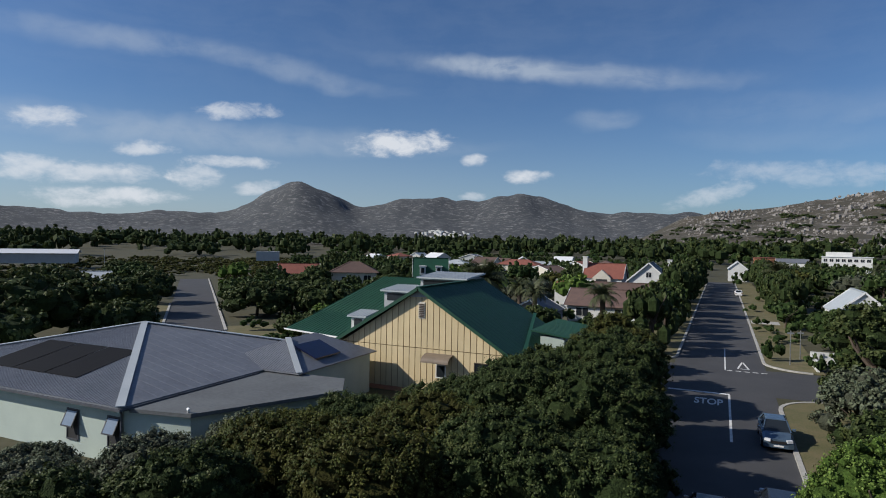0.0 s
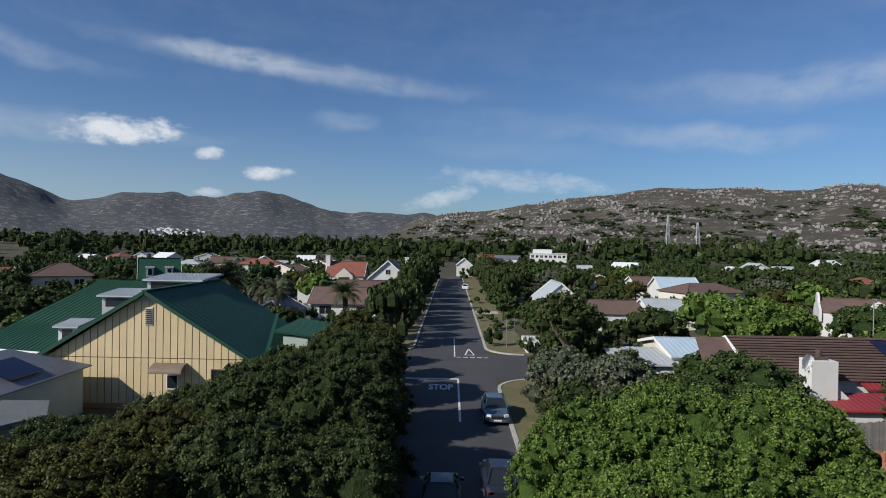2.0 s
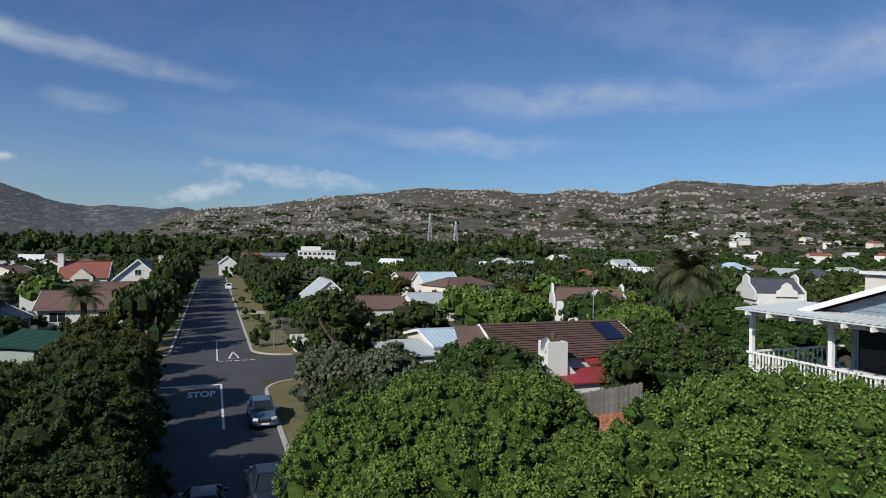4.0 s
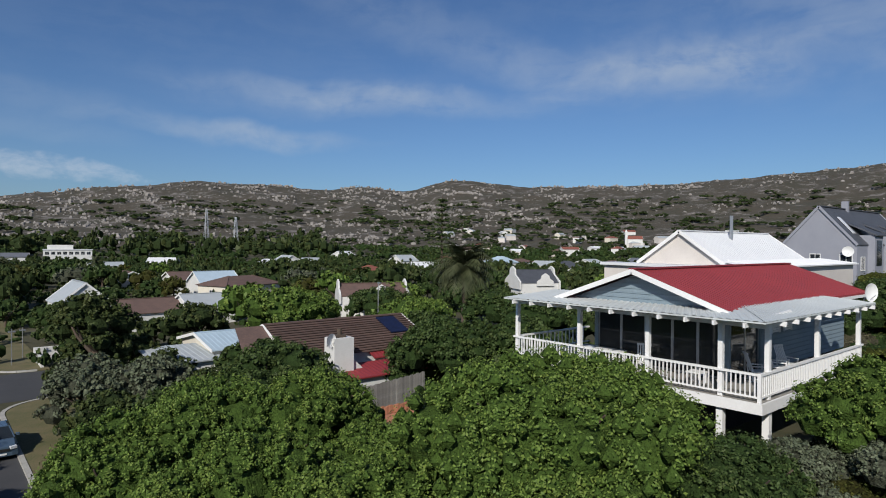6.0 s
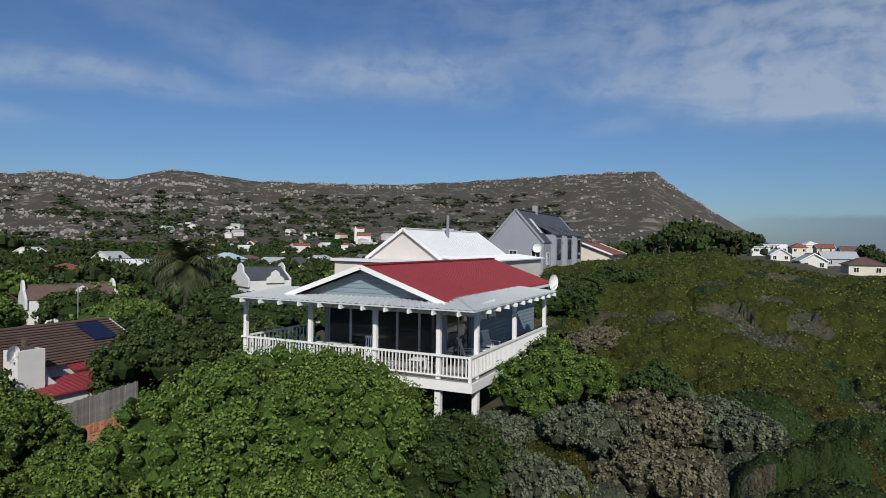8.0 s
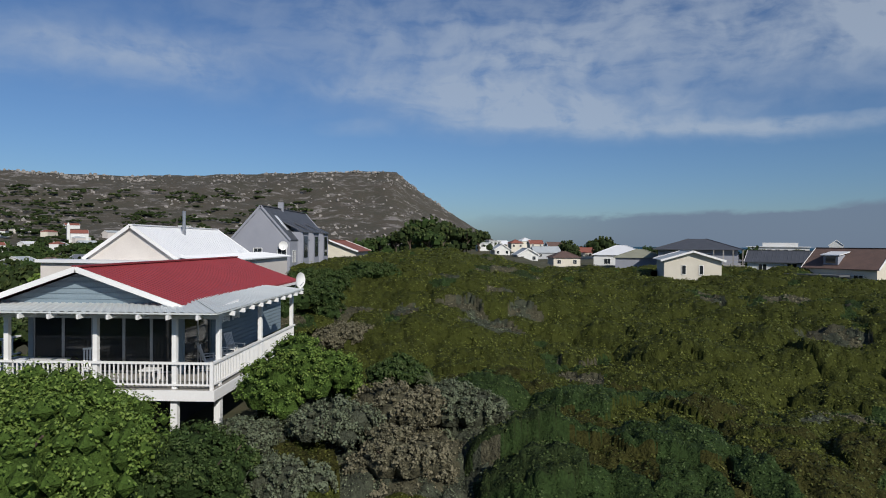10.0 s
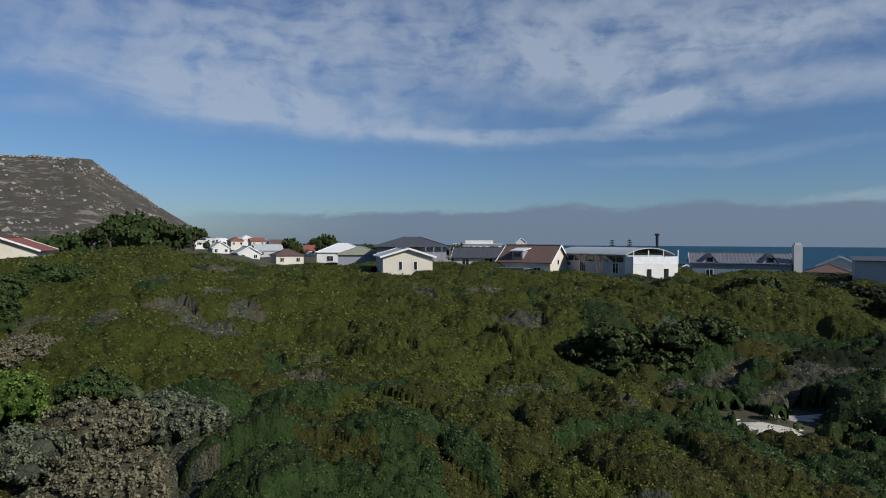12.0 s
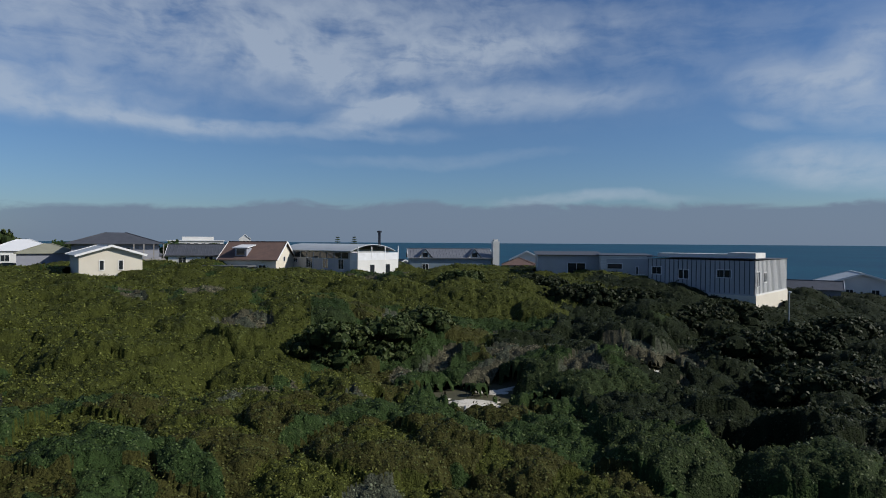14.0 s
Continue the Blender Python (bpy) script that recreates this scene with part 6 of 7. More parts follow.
# the western edge of the town
house(at(-58.2, 262, 3.0, 50), 30, 14, 2.6, "long low building with white sheet roof", "gable", "x", 1.2, 0.8, wall=PALE_WALL, top=WHITE_ROOF)
house(at(-55.0, 132, 0.6, 45), 11, 8, 3.3, "low house with grey sheet roof", "gable", "x", 1.4, 0.4, wall=PALE_WALL, top=LIGHT_ROOF)
house(at(-32.4, 142, 0.4, 30), 10, 8, 4.4, "cream house with brown tiled roof", "hip", rise=2.3, over=0.5, wall=CREAM_WALL, top=BROWN_TILE, windows=(("s", 3, 2.9, 1.8, 2.0), ("s", -2, 2.9, 1.4, 1.3)))
gf = house(at(-25.4, 118, 0.4, 26), 6.2, 6, 5.2, "house with green sheet roof and white gables", "gable", "x", 3.2, 0.3, top=GREEN_ROOF)
for x in (-1.5, 1.5):
    part("dormer", Solid().box(x - 0.55, -3.0, 5.4, x + 0.55, -1.4, 6.9).box(x - 0.7, -3.2, 6.9, x + 0.7, -0.8, 7.05), WHITE_WALL, gf)
    part("pane", Solid().box(x - 0.3, -3.04, 5.7, x + 0.3, -3.0, 6.7), GLASS, gf)
house(at(-37.4, 150, 0.6, 35), 9, 7, 3.6, "house with brick-red tiled roof", "gable", "x", 2.0, 0.4, wall=CREAM_WALL, top=RED_TILE)
house(at(-40.1, 290, 3.0, 40), 10, 4, 3.0, "pale shipping container beside the field", "flat", wall=PALE_WALL, top=PALE_WALL, over=0.02, name="container")
bw = house(at(8.9, 330, 3.0, -9), 19, 9, 5.4, "modern white two-storey house with blue windows", "flat", wall=WHITE_WALL, top=WHITE_ROOF, windows=tuple(("s", -8 + n * 2.3, 3.9, 1.6, 1.4) for n in range(8)))
part("upper_storey", Solid().box(-8, -3, 5.6, 2, 3, 7.6), WHITE_WALL, bw)
house(pose(5.2, 243, 0.5), 6, 8, 4.0, "white gabled house at the end of the street", "gable", "y", 2.4, 0.3, top=LIGHT_ROOF)
house(at(5.2, 310, 2.6, -5), 12, 8, 3.2, "low house with grey sheet roof", "gable", "x", 1.5, 0.3, top=GREY_ROOF)
house(at(3.2, 370, 3.0, 0), 10, 7, 3.6, "low brick-red building with flat roof", "flat", wall=BRICK, top=RED_TILE)
TOWN = [  # azimuth, distance, width, roof, walls
    (-30.5, 330, 10, WHITE_ROOF, WHITE_WALL), (-28.3, 300, 9, RED_TILE, CREAM_WALL), (-26.5, 350, 11, LIGHT_ROOF, WHITE_WALL), (-24.8, 290, 10, WHITE_ROOF, WHITE_WALL), (-23.0, 260, 10, LIGHT_ROOF, WHITE_WALL),
    (-21.5, 330, 12, GREY_ROOF, PALE_WALL), (-20.2, 230, 11, BROWN_TILE, CREAM_WALL), (-18.6, 280, 13, BROWN_TILE, WHITE_WALL), (-17.2, 215, 14, RED_TILE, CREAM_WALL), (-15.6, 245, 10, LIGHT_ROOF, WHITE_WALL),
    (-14.6, 205, 13, BROWN_TILE, CREAM_WALL), (-13.2, 320, 9, WHITE_ROOF, WHITE_WALL), (-11.6, 260, 12, RED_TILE, WHITE_WALL), (-9.5, 225, 10, BROWN_TILE, CREAM_WALL), (-16.9, 300, 8, WHITE_ROOF, WHITE_WALL),
    (13.0, 165, 12, BROWN_TILE, CREAM_WALL), (15.8, 285, 11, WHITE_ROOF, WHITE_WALL), (17.6, 150, 10, BROWN_TILE, WHITE_WALL), (19.8, 140, 9, BLUE_ROOF, WHITE_WALL), (22.0, 132, 14, BROWN_TILE, CREAM_WALL),
    (24.2, 270, 9, WHITE_ROOF, WHITE_WALL), (26.0, 240, 8, LIGHT_ROOF, WHITE_WALL), (28.0, 300, 10, LIGHT_ROOF, CREAM_WALL), (33.4, 190, 9, RED_TILE, CREAM_WALL), (36.5, 260, 9, LIGHT_ROOF, WHITE_WALL),
    (38.5, 230, 10, WHITE_ROOF, WHITE_WALL), (43.0, 280, 12, LIGHT_ROOF, WHITE_WALL), (45.5, 240, 11, BLUE_ROOF, WHITE_WALL), (47.2, 300, 12, BROWN_TILE, WHITE_WALL), (49.5, 260, 9, LIGHT_ROOF, CREAM_WALL),
    (51.5, 230, 10, DARK_ROOF, WHITE_WALL), (53.5, 290, 12, LIGHT_ROOF, WHITE_WALL), (55.5, 250, 12, BROWN_TILE, CREAM_WALL), (57.8, 310, 11, GREY_ROOF, WHITE_WALL), (11.5, 230, 10, LIGHT_ROOF, WHITE_WALL), (40.8, 330, 12, RED_TILE, WHITE_WALL), (31.0, 350, 10, WHITE_ROOF, WHITE_WALL)]
g_rand = random.Random(11)
for az, dist, w_, top_, wall_ in TOWN:
    x, y = polar(az, dist)
    rf = g_rand.choice(("gable", "gable", "hip"))
    house(at(az, dist, float(ground(x, y)), g_rand.choice((0, 90, 20, -30))), w_, 8, g_rand.choice((3.0, 3.2, 4.6)), "pale house with %s among garden trees" % {"white_sheet_roof": "white roof", "red_tile": "red tiled roof", "brown_tile": "brown tiled roof", "pale_blue_roof": "pale blue roof", "dark_slate_roof": "dark roof"}.get(top_.name, "grey roof"), rf, g_rand.choice("xy"), g_rand.uniform(1.5, 2.4), 0.35, wall=wall_, top=top_, windows=(("s", -2, 1.6, 1.4, 1.2), ("s", 2, 1.6, 1.4, 1.2), ("w", 0, 1.6, 1.4, 1.2)))
# villages on the slopes
for n in range(48):
    az, dist = g_rand.uniform(40, 68), g_rand.uniform(480, 800)
    x, y = polar(az, dist)
    house(at(az, dist, float(ground(x, y)) + 1.0, g_rand.uniform(-60, 60)), g_rand.uniform(8, 16), 7, g_rand.uniform(2.4, 4.2), "small pale house on the hill slope", g_rand.choice(("gable", "hip", "flat")), "x", 1.8, 0.3, wall=g_rand.choice((WHITE_WALL, BLUSH_WALL, CREAM_WALL)), top=g_rand.choice((LIGHT_ROOF, RED_TILE, BROWN_TILE, WHITE_ROOF)), sink=3)
for n in range(26):
    az, dist = g_rand.uniform(84, 97), g_rand.uniform(330, 560)
    x, y = polar(az, dist)
    house(at(az, dist, float(ground(x, y)) + 1.0, g_rand.uniform(-60, 60)), g_rand.uniform(7, 12), 8, g_rand.uniform(3, 6), "small pale house on the hill slope", g_rand.choice(("gable", "hip", "flat")), "x", 2.2, 0.3, wall=g_rand.choice((WHITE_WALL, CREAM_WALL)), top=g_rand.choice((RED_TILE, BROWN_TILE, WHITE_ROOF)), sink=4)
church = house(at(57.4, 640, float(ground(*polar(57.4, 640))) + 3, -50), 14, 8, 6, "white church with square tower and red roof", "gable", "x", 3, 0.3, top=RED_TILE, sink=4, name="church")
part("tower", Solid().box(-9.4, -2.2, -3, -7.02, 2.2, 13).prism([(-9.4, -2.2), (-7.02, -2.2), (-7.02, 2.2), (-9.4, 2.2)], 13, 15.5, [(-8.3, -0.1), (-8.1, -0.1), (-8.1, 0.1), (-8.3, 0.1)]), WHITE_WALL, church)
vil = Solid()
for n in range(90):
    az, dist = g_rand.gauss(-24.4, 1.1), g_rand.uniform(2230, 2480)
    x, y = polar(az, dist)
    z = float(ground(x, y))
    vil.box(x - g_rand.uniform(3, 7), y - 5, z - 6, x + g_rand.uniform(3, 7), y + 5, z + g_rand.uniform(3, 8))
single("far_village", vil, WHITE_WALL, "distant cluster of small white houses below the mountain", "village", kind="stuff")

# ---- trees of the gardens, one by one ----
FREE = list(FOOT) + [(19, 23, 4.0), (17, 19, 3)]
for x, y, top, r, mat, n, lab in [
        (9.8, 52.5, 8.2, 3.1, LEAF_DARK, 9000, "tall dark evergreen tree at the junction"), (7.7, 43.5, 4.0, 2.5, LEAF_GREY, 9000, "clipped grey-green hedge shrub"), (11.6, 43.6, 4.4, 2.7, LEAF_GREY, 9000, "clipped grey-green hedge shrub"),
        (8.6, 47.5, 4.4, 2.4, LEAF_GREY, 7000, "clipped grey-green hedge shrub"), (8.0, 38.5, 3.6, 2.4, LEAF_DARK, 8000, "dark green hedge shrub beside the verge"), (10.5, 34.5, 4.4, 2.8, LEAF_MID, 9000, "rounded green garden shrub"), (14.0, 33.0, 4.8, 3.0, LEAF_MID, 9000, "rounded green garden shrub"), (7.4, 33.0, 3.8, 2.4, LEAF_MID, 8000, "rounded green garden shrub"), (6.6, 28.6, 4.4, 2.4, LEAF_MID, 9000, "rounded green garden shrub"), (18.8, 45.6, 4.4, 2.2, LEAF_MID, 6000, "rounded green garden shrub"), (13.2, 53.0, 4.6, 2.0, LEAF_DARK, 5000, "dark green garden tree behind the hedge"), (13.5, 47.5, 4.2, 2.4, LEAF_DARK, 6000, "dark green garden tree behind the hedge"), (11.0, 57.5, 5.2, 2.6, LEAF_DARK, 6000, "dark green garden tree behind the hedge"), (40, 80, 5.4, 5, LEAF_GREEN, 5000, "broad bright green garden tree"), (52, 76, 5.6, 5, LEAF_MID, 5000, "broad dark green garden tree"), (60, 84, 5.8, 5, LEAF_GREEN, 5000, "broad bright green garden tree"), (14.6, 40.5, 3.8, 2.4, LEAF_DARK, 7000, "dark green garden shrub"), (17.2, 36.5, 5.9, 3.7, LEAF_MID, 13000, "broad dark green tree beside the tiled house"), (29.5, 34.5, 6.6, 4.2, LEAF_MID, 13000, "broad feathery green tree behind the fence"),
        (33.5, 30.0, 6.8, 3.2, LEAF_MID, 8000, "rounded green tree beside the yard"), (31.0, 62.5, 7.3, 5.0, LEAF_GREEN, 9000, "broad drooping bright green tree"), (22.5, 68, 5.6, 3.6, LEAF_DARK, 5000, "dark green garden tree"),
        (40, 52, 6.4, 4.4, LEAF_GREEN, 7000, "broad bright green garden tree"), (47, 46, 7.4, 4.4, LEAF_MID, 7000, "broad green garden tree"), (36, 45, 5.8, 3.4, LEAF_MID, 6000, "rounded green garden tree"), (41, 35, 7.8, 4.0, LEAF_MID, 7000, "rounded green garden tree"),
        (12.5, 70, 4.8, 3.0, LEAF_MID, 5000, "dark green tree beside the verge"), (13.5, 79, 5.2, 3.6, LEAF_DARK, 5000, "dark green tree beside the verge"), (12.5, 88, 4.6, 3.0, LEAF_MID, 4000, "dark green tree beside the verge"),
        (-6.8, 54.0, 5.3, 2.6, LEAF_DARK, 7000, "dark evergreen street tree"), (-9.6, 60.0, 5.4, 3.2, LEAF_DARK, 7000, "dark evergreen street tree"), (-11, 52, 4.0, 2.6, LEAF_OLIVE, 6000, "olive-green garden tree beside the gable"), (-10.4, 42.0, 4.9, 2.8, LEAF_DARK, 9000, "dense dark evergreen tree beside the street"),
        (-48, 64, 2.6, 3.6, LEAF_DARK, 5000, "dark round shrub beside the side street"), (-60, 44, 2.4, 3.4, LEAF_OLIVE, 4000, "olive-green shrub behind the roof")]:
    tree(x, y, top, r, mat, lab, int(n * 1.0), 0.078 + 0.0024 * math.hypot(x, y), 24, seed=int(abs(x * 5 + y * 11)), base=0.1, name="hedge_shrub" if "hedge" in lab else "tree")
    FREE.append((x, y, r))
for az, dist, top, r, mat in [(-59, 80, 8.2, 6.0, LEAF_DARK), (-55, 92, 7.6, 6.0, LEAF_DARK), (-51.5, 104, 6.4, 5.5, LEAF_DARK), (-61, 66, 6.2, 5.0, LEAF_DARK), (-52, 82, 4.6, 4.5, LEAF_DARK), (-49.6, 122, 6.0, 4.2, LEAF_DARK), (-57, 108, 7.6, 5.5, LEAF_DARK), (-50.6, 140, 7, 5, LEAF_MID),
                              (-41, 100, 5.4, 5.2, LEAF_DARK), (-38, 104, 5.2, 5.0, LEAF_DARK), (-42.2, 118, 5.0, 4.6, LEAF_MID), (-35, 98, 5.6, 5.0, LEAF_DARK), (-39.6, 126, 5.6, 5.2, LEAF_MID), (-36.5, 122, 5.4, 5.0, LEAF_DARK), (-33.0, 112, 4.2, 4.4, LEAF_MID), (-31.0, 90, 3.2, 3.6, LEAF_GREY), (-29.5, 106, 6.0, 4.6, LEAF_DARK), (-27.2, 100, 4.6, 4.0, LEAF_DARK)]:
    x, y = polar(az, dist)
    tree(x, y, top, r, mat, "large dark spreading tree beside the side street", 4200, 0.42, 22, seed=int(az * az), base=0.12, group="garden trees")
    FREE.append((x, y, r))

palm(*polar(-9.75, 76), 7.6, 2.7, "tall palm tree with feathery crown", 3)
palm(*polar(-20.4, 88), 8.8, 4.6, "broad date palm with arching fronds", 4, 44)
palm(*polar(4.3, 150), 8.6, 4.4, "broad date palm beside the street", 5, 44)
palm(*polar(42.1, 82), 11.4, 5.4, "large date palm with drooping fronds", 6, 90)
palm(*polar(-15.8, 84), 7.2, 2.6, "palm tree with feathery crown", 7)
palm(*polar(-17.2, 95), 7.0, 2.6, "palm tree with feathery crown", 8)
palm(*polar(10.8, 205), 7.6, 3.5, "palm tree with feathery crown", 9)
palm(23.6, 1.2, 7.0, 0.9, "spiky pale green dune palm", 10, 22)


def norfolk_pine(x, y, top, label):
    z = float(ground(x, y))
    h = top - z
    t = thing("norfolk_pine", pose(x, y, z), label, "pine tree")
    part("trunk", Solid().tube([(0, 0, -0.3), (0, 0, h * 0.5), (0, 0, h)], [0.4, 0.25, 0.05], 8), BARK, t)
    c, d = [], []
    for k in range(16):
        zz = h * (0.18 + 0.8 * k / 16)
        reach = h * 0.24 * (1 - k / 17.5)
        for b in range(7):
            a = b * math.tau / 7 + k * 0.5
            for q in np.linspace(0.12, 1, 11):
                for e in range(2):
                    off = rng.normal(0, 0.16 + 0.12 * q, 3)
                    c.append((reach * q * math.cos(a) + off[0], reach * q * math.sin(a) + off[1], zz + 0.35 * q * q + off[2] * 0.6))
                    d.append((0, 0, 1))
    part("crown", quads_mesh("crown", leaves(np.array(c), np.array(d, float), 0.62, 0.8, 0.4), [LEAF_MID]), LEAF_MID, t)


norfolk_pine(*polar(40.05, 150), 24.2, "tall tiered pine above the rooftops")
norfolk_pine(*polar(128.5, 420), 15.5, "distant tiered pine near the sea")
norfolk_pine(*polar(130.0, 430), 15.8, "distant tiered pine near the sea")

# a few crown shapes shared by the many garden trees farther off
SHAPES = []
for n in range(9):
    mat = (LEAF_DARK, LEAF_MID, LEAF_GREEN, LEAF_MID, LEAF_OLIVE, LEAF_DARK, LEAF_MID, LEAF_GREY, LEAF_DARK)[n]
    q, inner = crown_quads(1.0, 1.15 + 0.1 * (n % 3), 16, 420, 0.14, 0.8, 0.5, seed=40 + n, clumps=46, res=(5, 3))
    q[..., 2] += 0.12
    SHAPES.append((quads_mesh("crown", q, [mat, MASS[mat]], inner), trunk_solid(1.3, 0.07, 1.0, n).mesh("trunk", BARK)))
NAMES = ("dark green", "mid-green", "bright green", "mid-green", "olive-green", "dark green", "mid-green", "grey-green", "dark green")
g_t = random.Random(5)


def garden_tree(x, y, r, squash, n, z=None):
    t = thing("tree", pose(x, y, float(ground(x, y)) if z is None else z, 0, 0, g_t.uniform(0, 360)), "%s garden tree with rounded crown" % NAMES[n], "tree", "garden trees")
    t.scale = (r, r, r * squash)
    part("crown", SHAPES[n][0], None, t)
    part("trunk", SHAPES[n][1], None, t)


def clear(x, y, r):
    if abs(x) < 4.4 + r * 0.75 and y > 10:
        return False
    if 55 < y < 68.5 and abs(x) < 60 and abs(x) > 12 and r > 2.5:
        return False
    side = x * math.cos(radians(46.2)) + y * math.sin(radians(46.2))
    along = -x * math.sin(radians(46.2)) + y * math.cos(radians(46.2))
    if abs(side) < 5 + r * 0.8 and 70 < along < 200:
        return False
    for fx, fy, fr in FREE:
        d = math.hypot(x - fx, y - fy)
        if d < fr * 0.8 + r * 0.75:
            return False
        # keep the view open in front of a house
        if fr > 3.4 and math.hypot(fx, fy) < 150 and d < fr + 9 and math.hypot(x, y) < math.hypot(fx, fy) and abs(x * fy - y * fx) / math.hypot(fx, fy) < fr * 0.7 and r > 2.2:
            return False
    return True


for k in range(22):                                   # rows along the street
    for side in (-1, 1):
        y = 72 + k * 6.6 + g_t.uniform(-1, 1)
        if side > 0 and y < 112:
            continue
        r = g_t.uniform(2.7, 3.6)
        garden_tree(side * (7.2 if side < 0 else 10.5), y, r, g_t.uniform(1.6, 1.95), g_t.choice((0, 1, 5, 8)))
        FREE.append((side * 8, y, 2.5))
placed = 0
for k in range(9000):
    az, dist = g_t.uniform(-66, 78), 56 + 135 * g_t.random() ** 0.8
    x, y = polar(az, dist)
    r = g_t.uniform(1.6, 3.6) * (1 + dist / 420)
    if placed >= 185:
        break
    if (az < -38 and 165 < dist < 330) or not clear(x, y, r):
        continue
    placed += 1
    FREE.append((x, y, r * 0.72))
    garden_tree(x, y, r, g_t.uniform(0.9, 1.35), g_t.choice((0, 1, 2, 3, 4, 5, 6, 7, 8, 1, 5)))
for k in range(26):                                   # wooded foot of the headland behind the dune
    az, dist = g_t.uniform(76, 91.5), g_t.uniform(130, 260)
    x, y = polar(az, dist)
    if all(math.hypot(x - fx, y - fy) > fr + 3 for fx, fy, fr in FOOT):
        garden_tree(x, y, g_t.uniform(3.5, 6), g_t.uniform(0.9, 1.3), g_t.choice((0, 1, 5, 8)))
for k in range(22):
    az, dist = g_t.uniform(92, 136), g_t.uniform(118, 330)
    x, y = polar(az, dist)
    if all(math.hypot(x - fx, y - fy) > fr + 3 for fx, fy, fr in FOOT):
        garden_tree(x, y, g_t.uniform(2.0, 3.4), g_t.uniform(0.8, 1.2), g_t.choice((0, 5, 8, 1)))


for k in range(16):                                   # dark clump of trees behind the beach houses
    x, y = polar(g_t.uniform(96.5, 104), g_t.uniform(215, 300))
    garden_tree(x, y, g_t.uniform(3.0, 4.6), g_t.uniform(1.0, 1.5), g_t.choice((0, 5, 8)), 5.0)


def woods(name, count, az0, az1, r0, r1, tall, wide, mat, label, n_leaf=70, size=0.36):
    """Distant woodland in one mesh."""
    parts_ = []
    shapes = [crown_quads(1.0, 1.0, 5, n_leaf, size * 0.8, 0.75, seed=3 + n, clumps=5, res=(5, 3)) for n in range(4)]
    marks = []
    for k in range(count):
        az, dist = g_t.uniform(az0, az1), math.sqrt(g_t.uniform(r0 * r0, r1 * r1))
        x, y = polar(az, dist)
        w_ = wide * g_t.uniform(0.6, 1.4)
        if wide < 7.9 and not clear(x, y, w_ * 0.6):
            continue
        a = g_t.uniform(0, math.tau)
        rot = np.array([[math.cos(a), -math.sin(a), 0], [math.sin(a), math.cos(a), 0], [0, 0, 1]])
        h_ = tall * g_t.uniform(0.6, 1.15)
        base, mark = shapes[k % 4]
        marks.append(mark)
        parts_.append(base @ rot.T * np.array([w_, w_, h_]) + np.array([x, y, float(ground(x, y)) - 0.1 * h_]))
    return single(name, quads_mesh(name, np.concatenate(parts_), [mat, MASS[mat]], np.concatenate(marks)), None, label, "woodland", kind="stuff")


woods("garden_undergrowth", 420, 20, 62, 27, 60, 2.6, 1.5, LEAF_MID, "low garden shrubs around the tiled house", 230, 0.12)
woods("garden_shrubs", 650, -62, 74, 56, 160, 2.4, 1.7, LEAF_MID, "low garden shrubs between the houses", 40)
woods("garden_wood", 800, -38, 76, 150, 340, 5.4, 3.4, LEAF_MID, "mixed green garden trees between the houses", 46)
woods("dark_garden_wood", 700, -38, 76, 140, 340, 6.0, 3.6, LEAF_DARK, "dark green garden trees between the houses", 46)
woods("pine_wood", 420, -68, 30, 380, 700, 15, 9.5, LEAF_DARK, "dark band of tall pines beyond the town", 60)
woods("field_scrub", 500, -66, -34, 170, 345, 2.4, 3.2, LEAF_OLIVE, "low olive scrub on the open field", 24)
woods("town_trees", 520, -34, 72, 330, 620, 7.5, 6.5, LEAF_MID, "mixed green trees among the far houses", 36)
woods("hill_foot_bush", 300, 34, 76, 420, 900, 6.5, 8, LEAF_DARK, "dark bush between the hillside houses", 30)
woods("far_bush", 520, -66, 76, 620, 1150, 8, 12, LEAF_DARK, "dark bush on the plain below the mountains", 24)
woods("slope_trees", 260, 60, 93, 240, 620, 6.5, 7, LEAF_DARK, "dark trees on the lower headland slope", 36)

# boulders on the hills
ROCK = material("grey_sandstone", (0.29, 0.27, 0.25), (0.19, 0.175, 0.16), 0.95, scale=0.12, fine=0.8, bump=0.6, depth=0.5, island=0.25)
stones = []
g_n = np.random.default_rng(21)
while len(stones) < 5200:
    az, dist = g_n.uniform(-3, 89), g_n.uniform(640, 1500)
    x, y = polar(az, dist)
    if ripple(np.float64(x), np.float64(y), 55) + 0.5 * ripple(np.float64(x), np.float64(y), 17) + g_n.normal(0, 0.35) < 0.42:
        continue
    s = (0.7 + 2.0 * g_n.random() ** 2.5) * (0.7 + dist / 1800)
    if az > 52 and dist < 1320 and g_n.random() < 0.7:
        continue
    b = ball(np.zeros(3), np.array([s, s, s * 0.95]), 5, 3)
    b = b * (1 + 0.3 * np.sin(b[..., :1] * 2.1 / s + x) * np.cos(b[..., 1:2] * 2.3 / s + y)) + np.array([x, y, float(ground(x, y)) + s * 0.15])
    stones.append(b)
single("boulders", quads_mesh("boulders", np.concatenate(stones), [ROCK]), None, "grey sandstone boulders strewn over the hills", "rocks", kind="stuff")

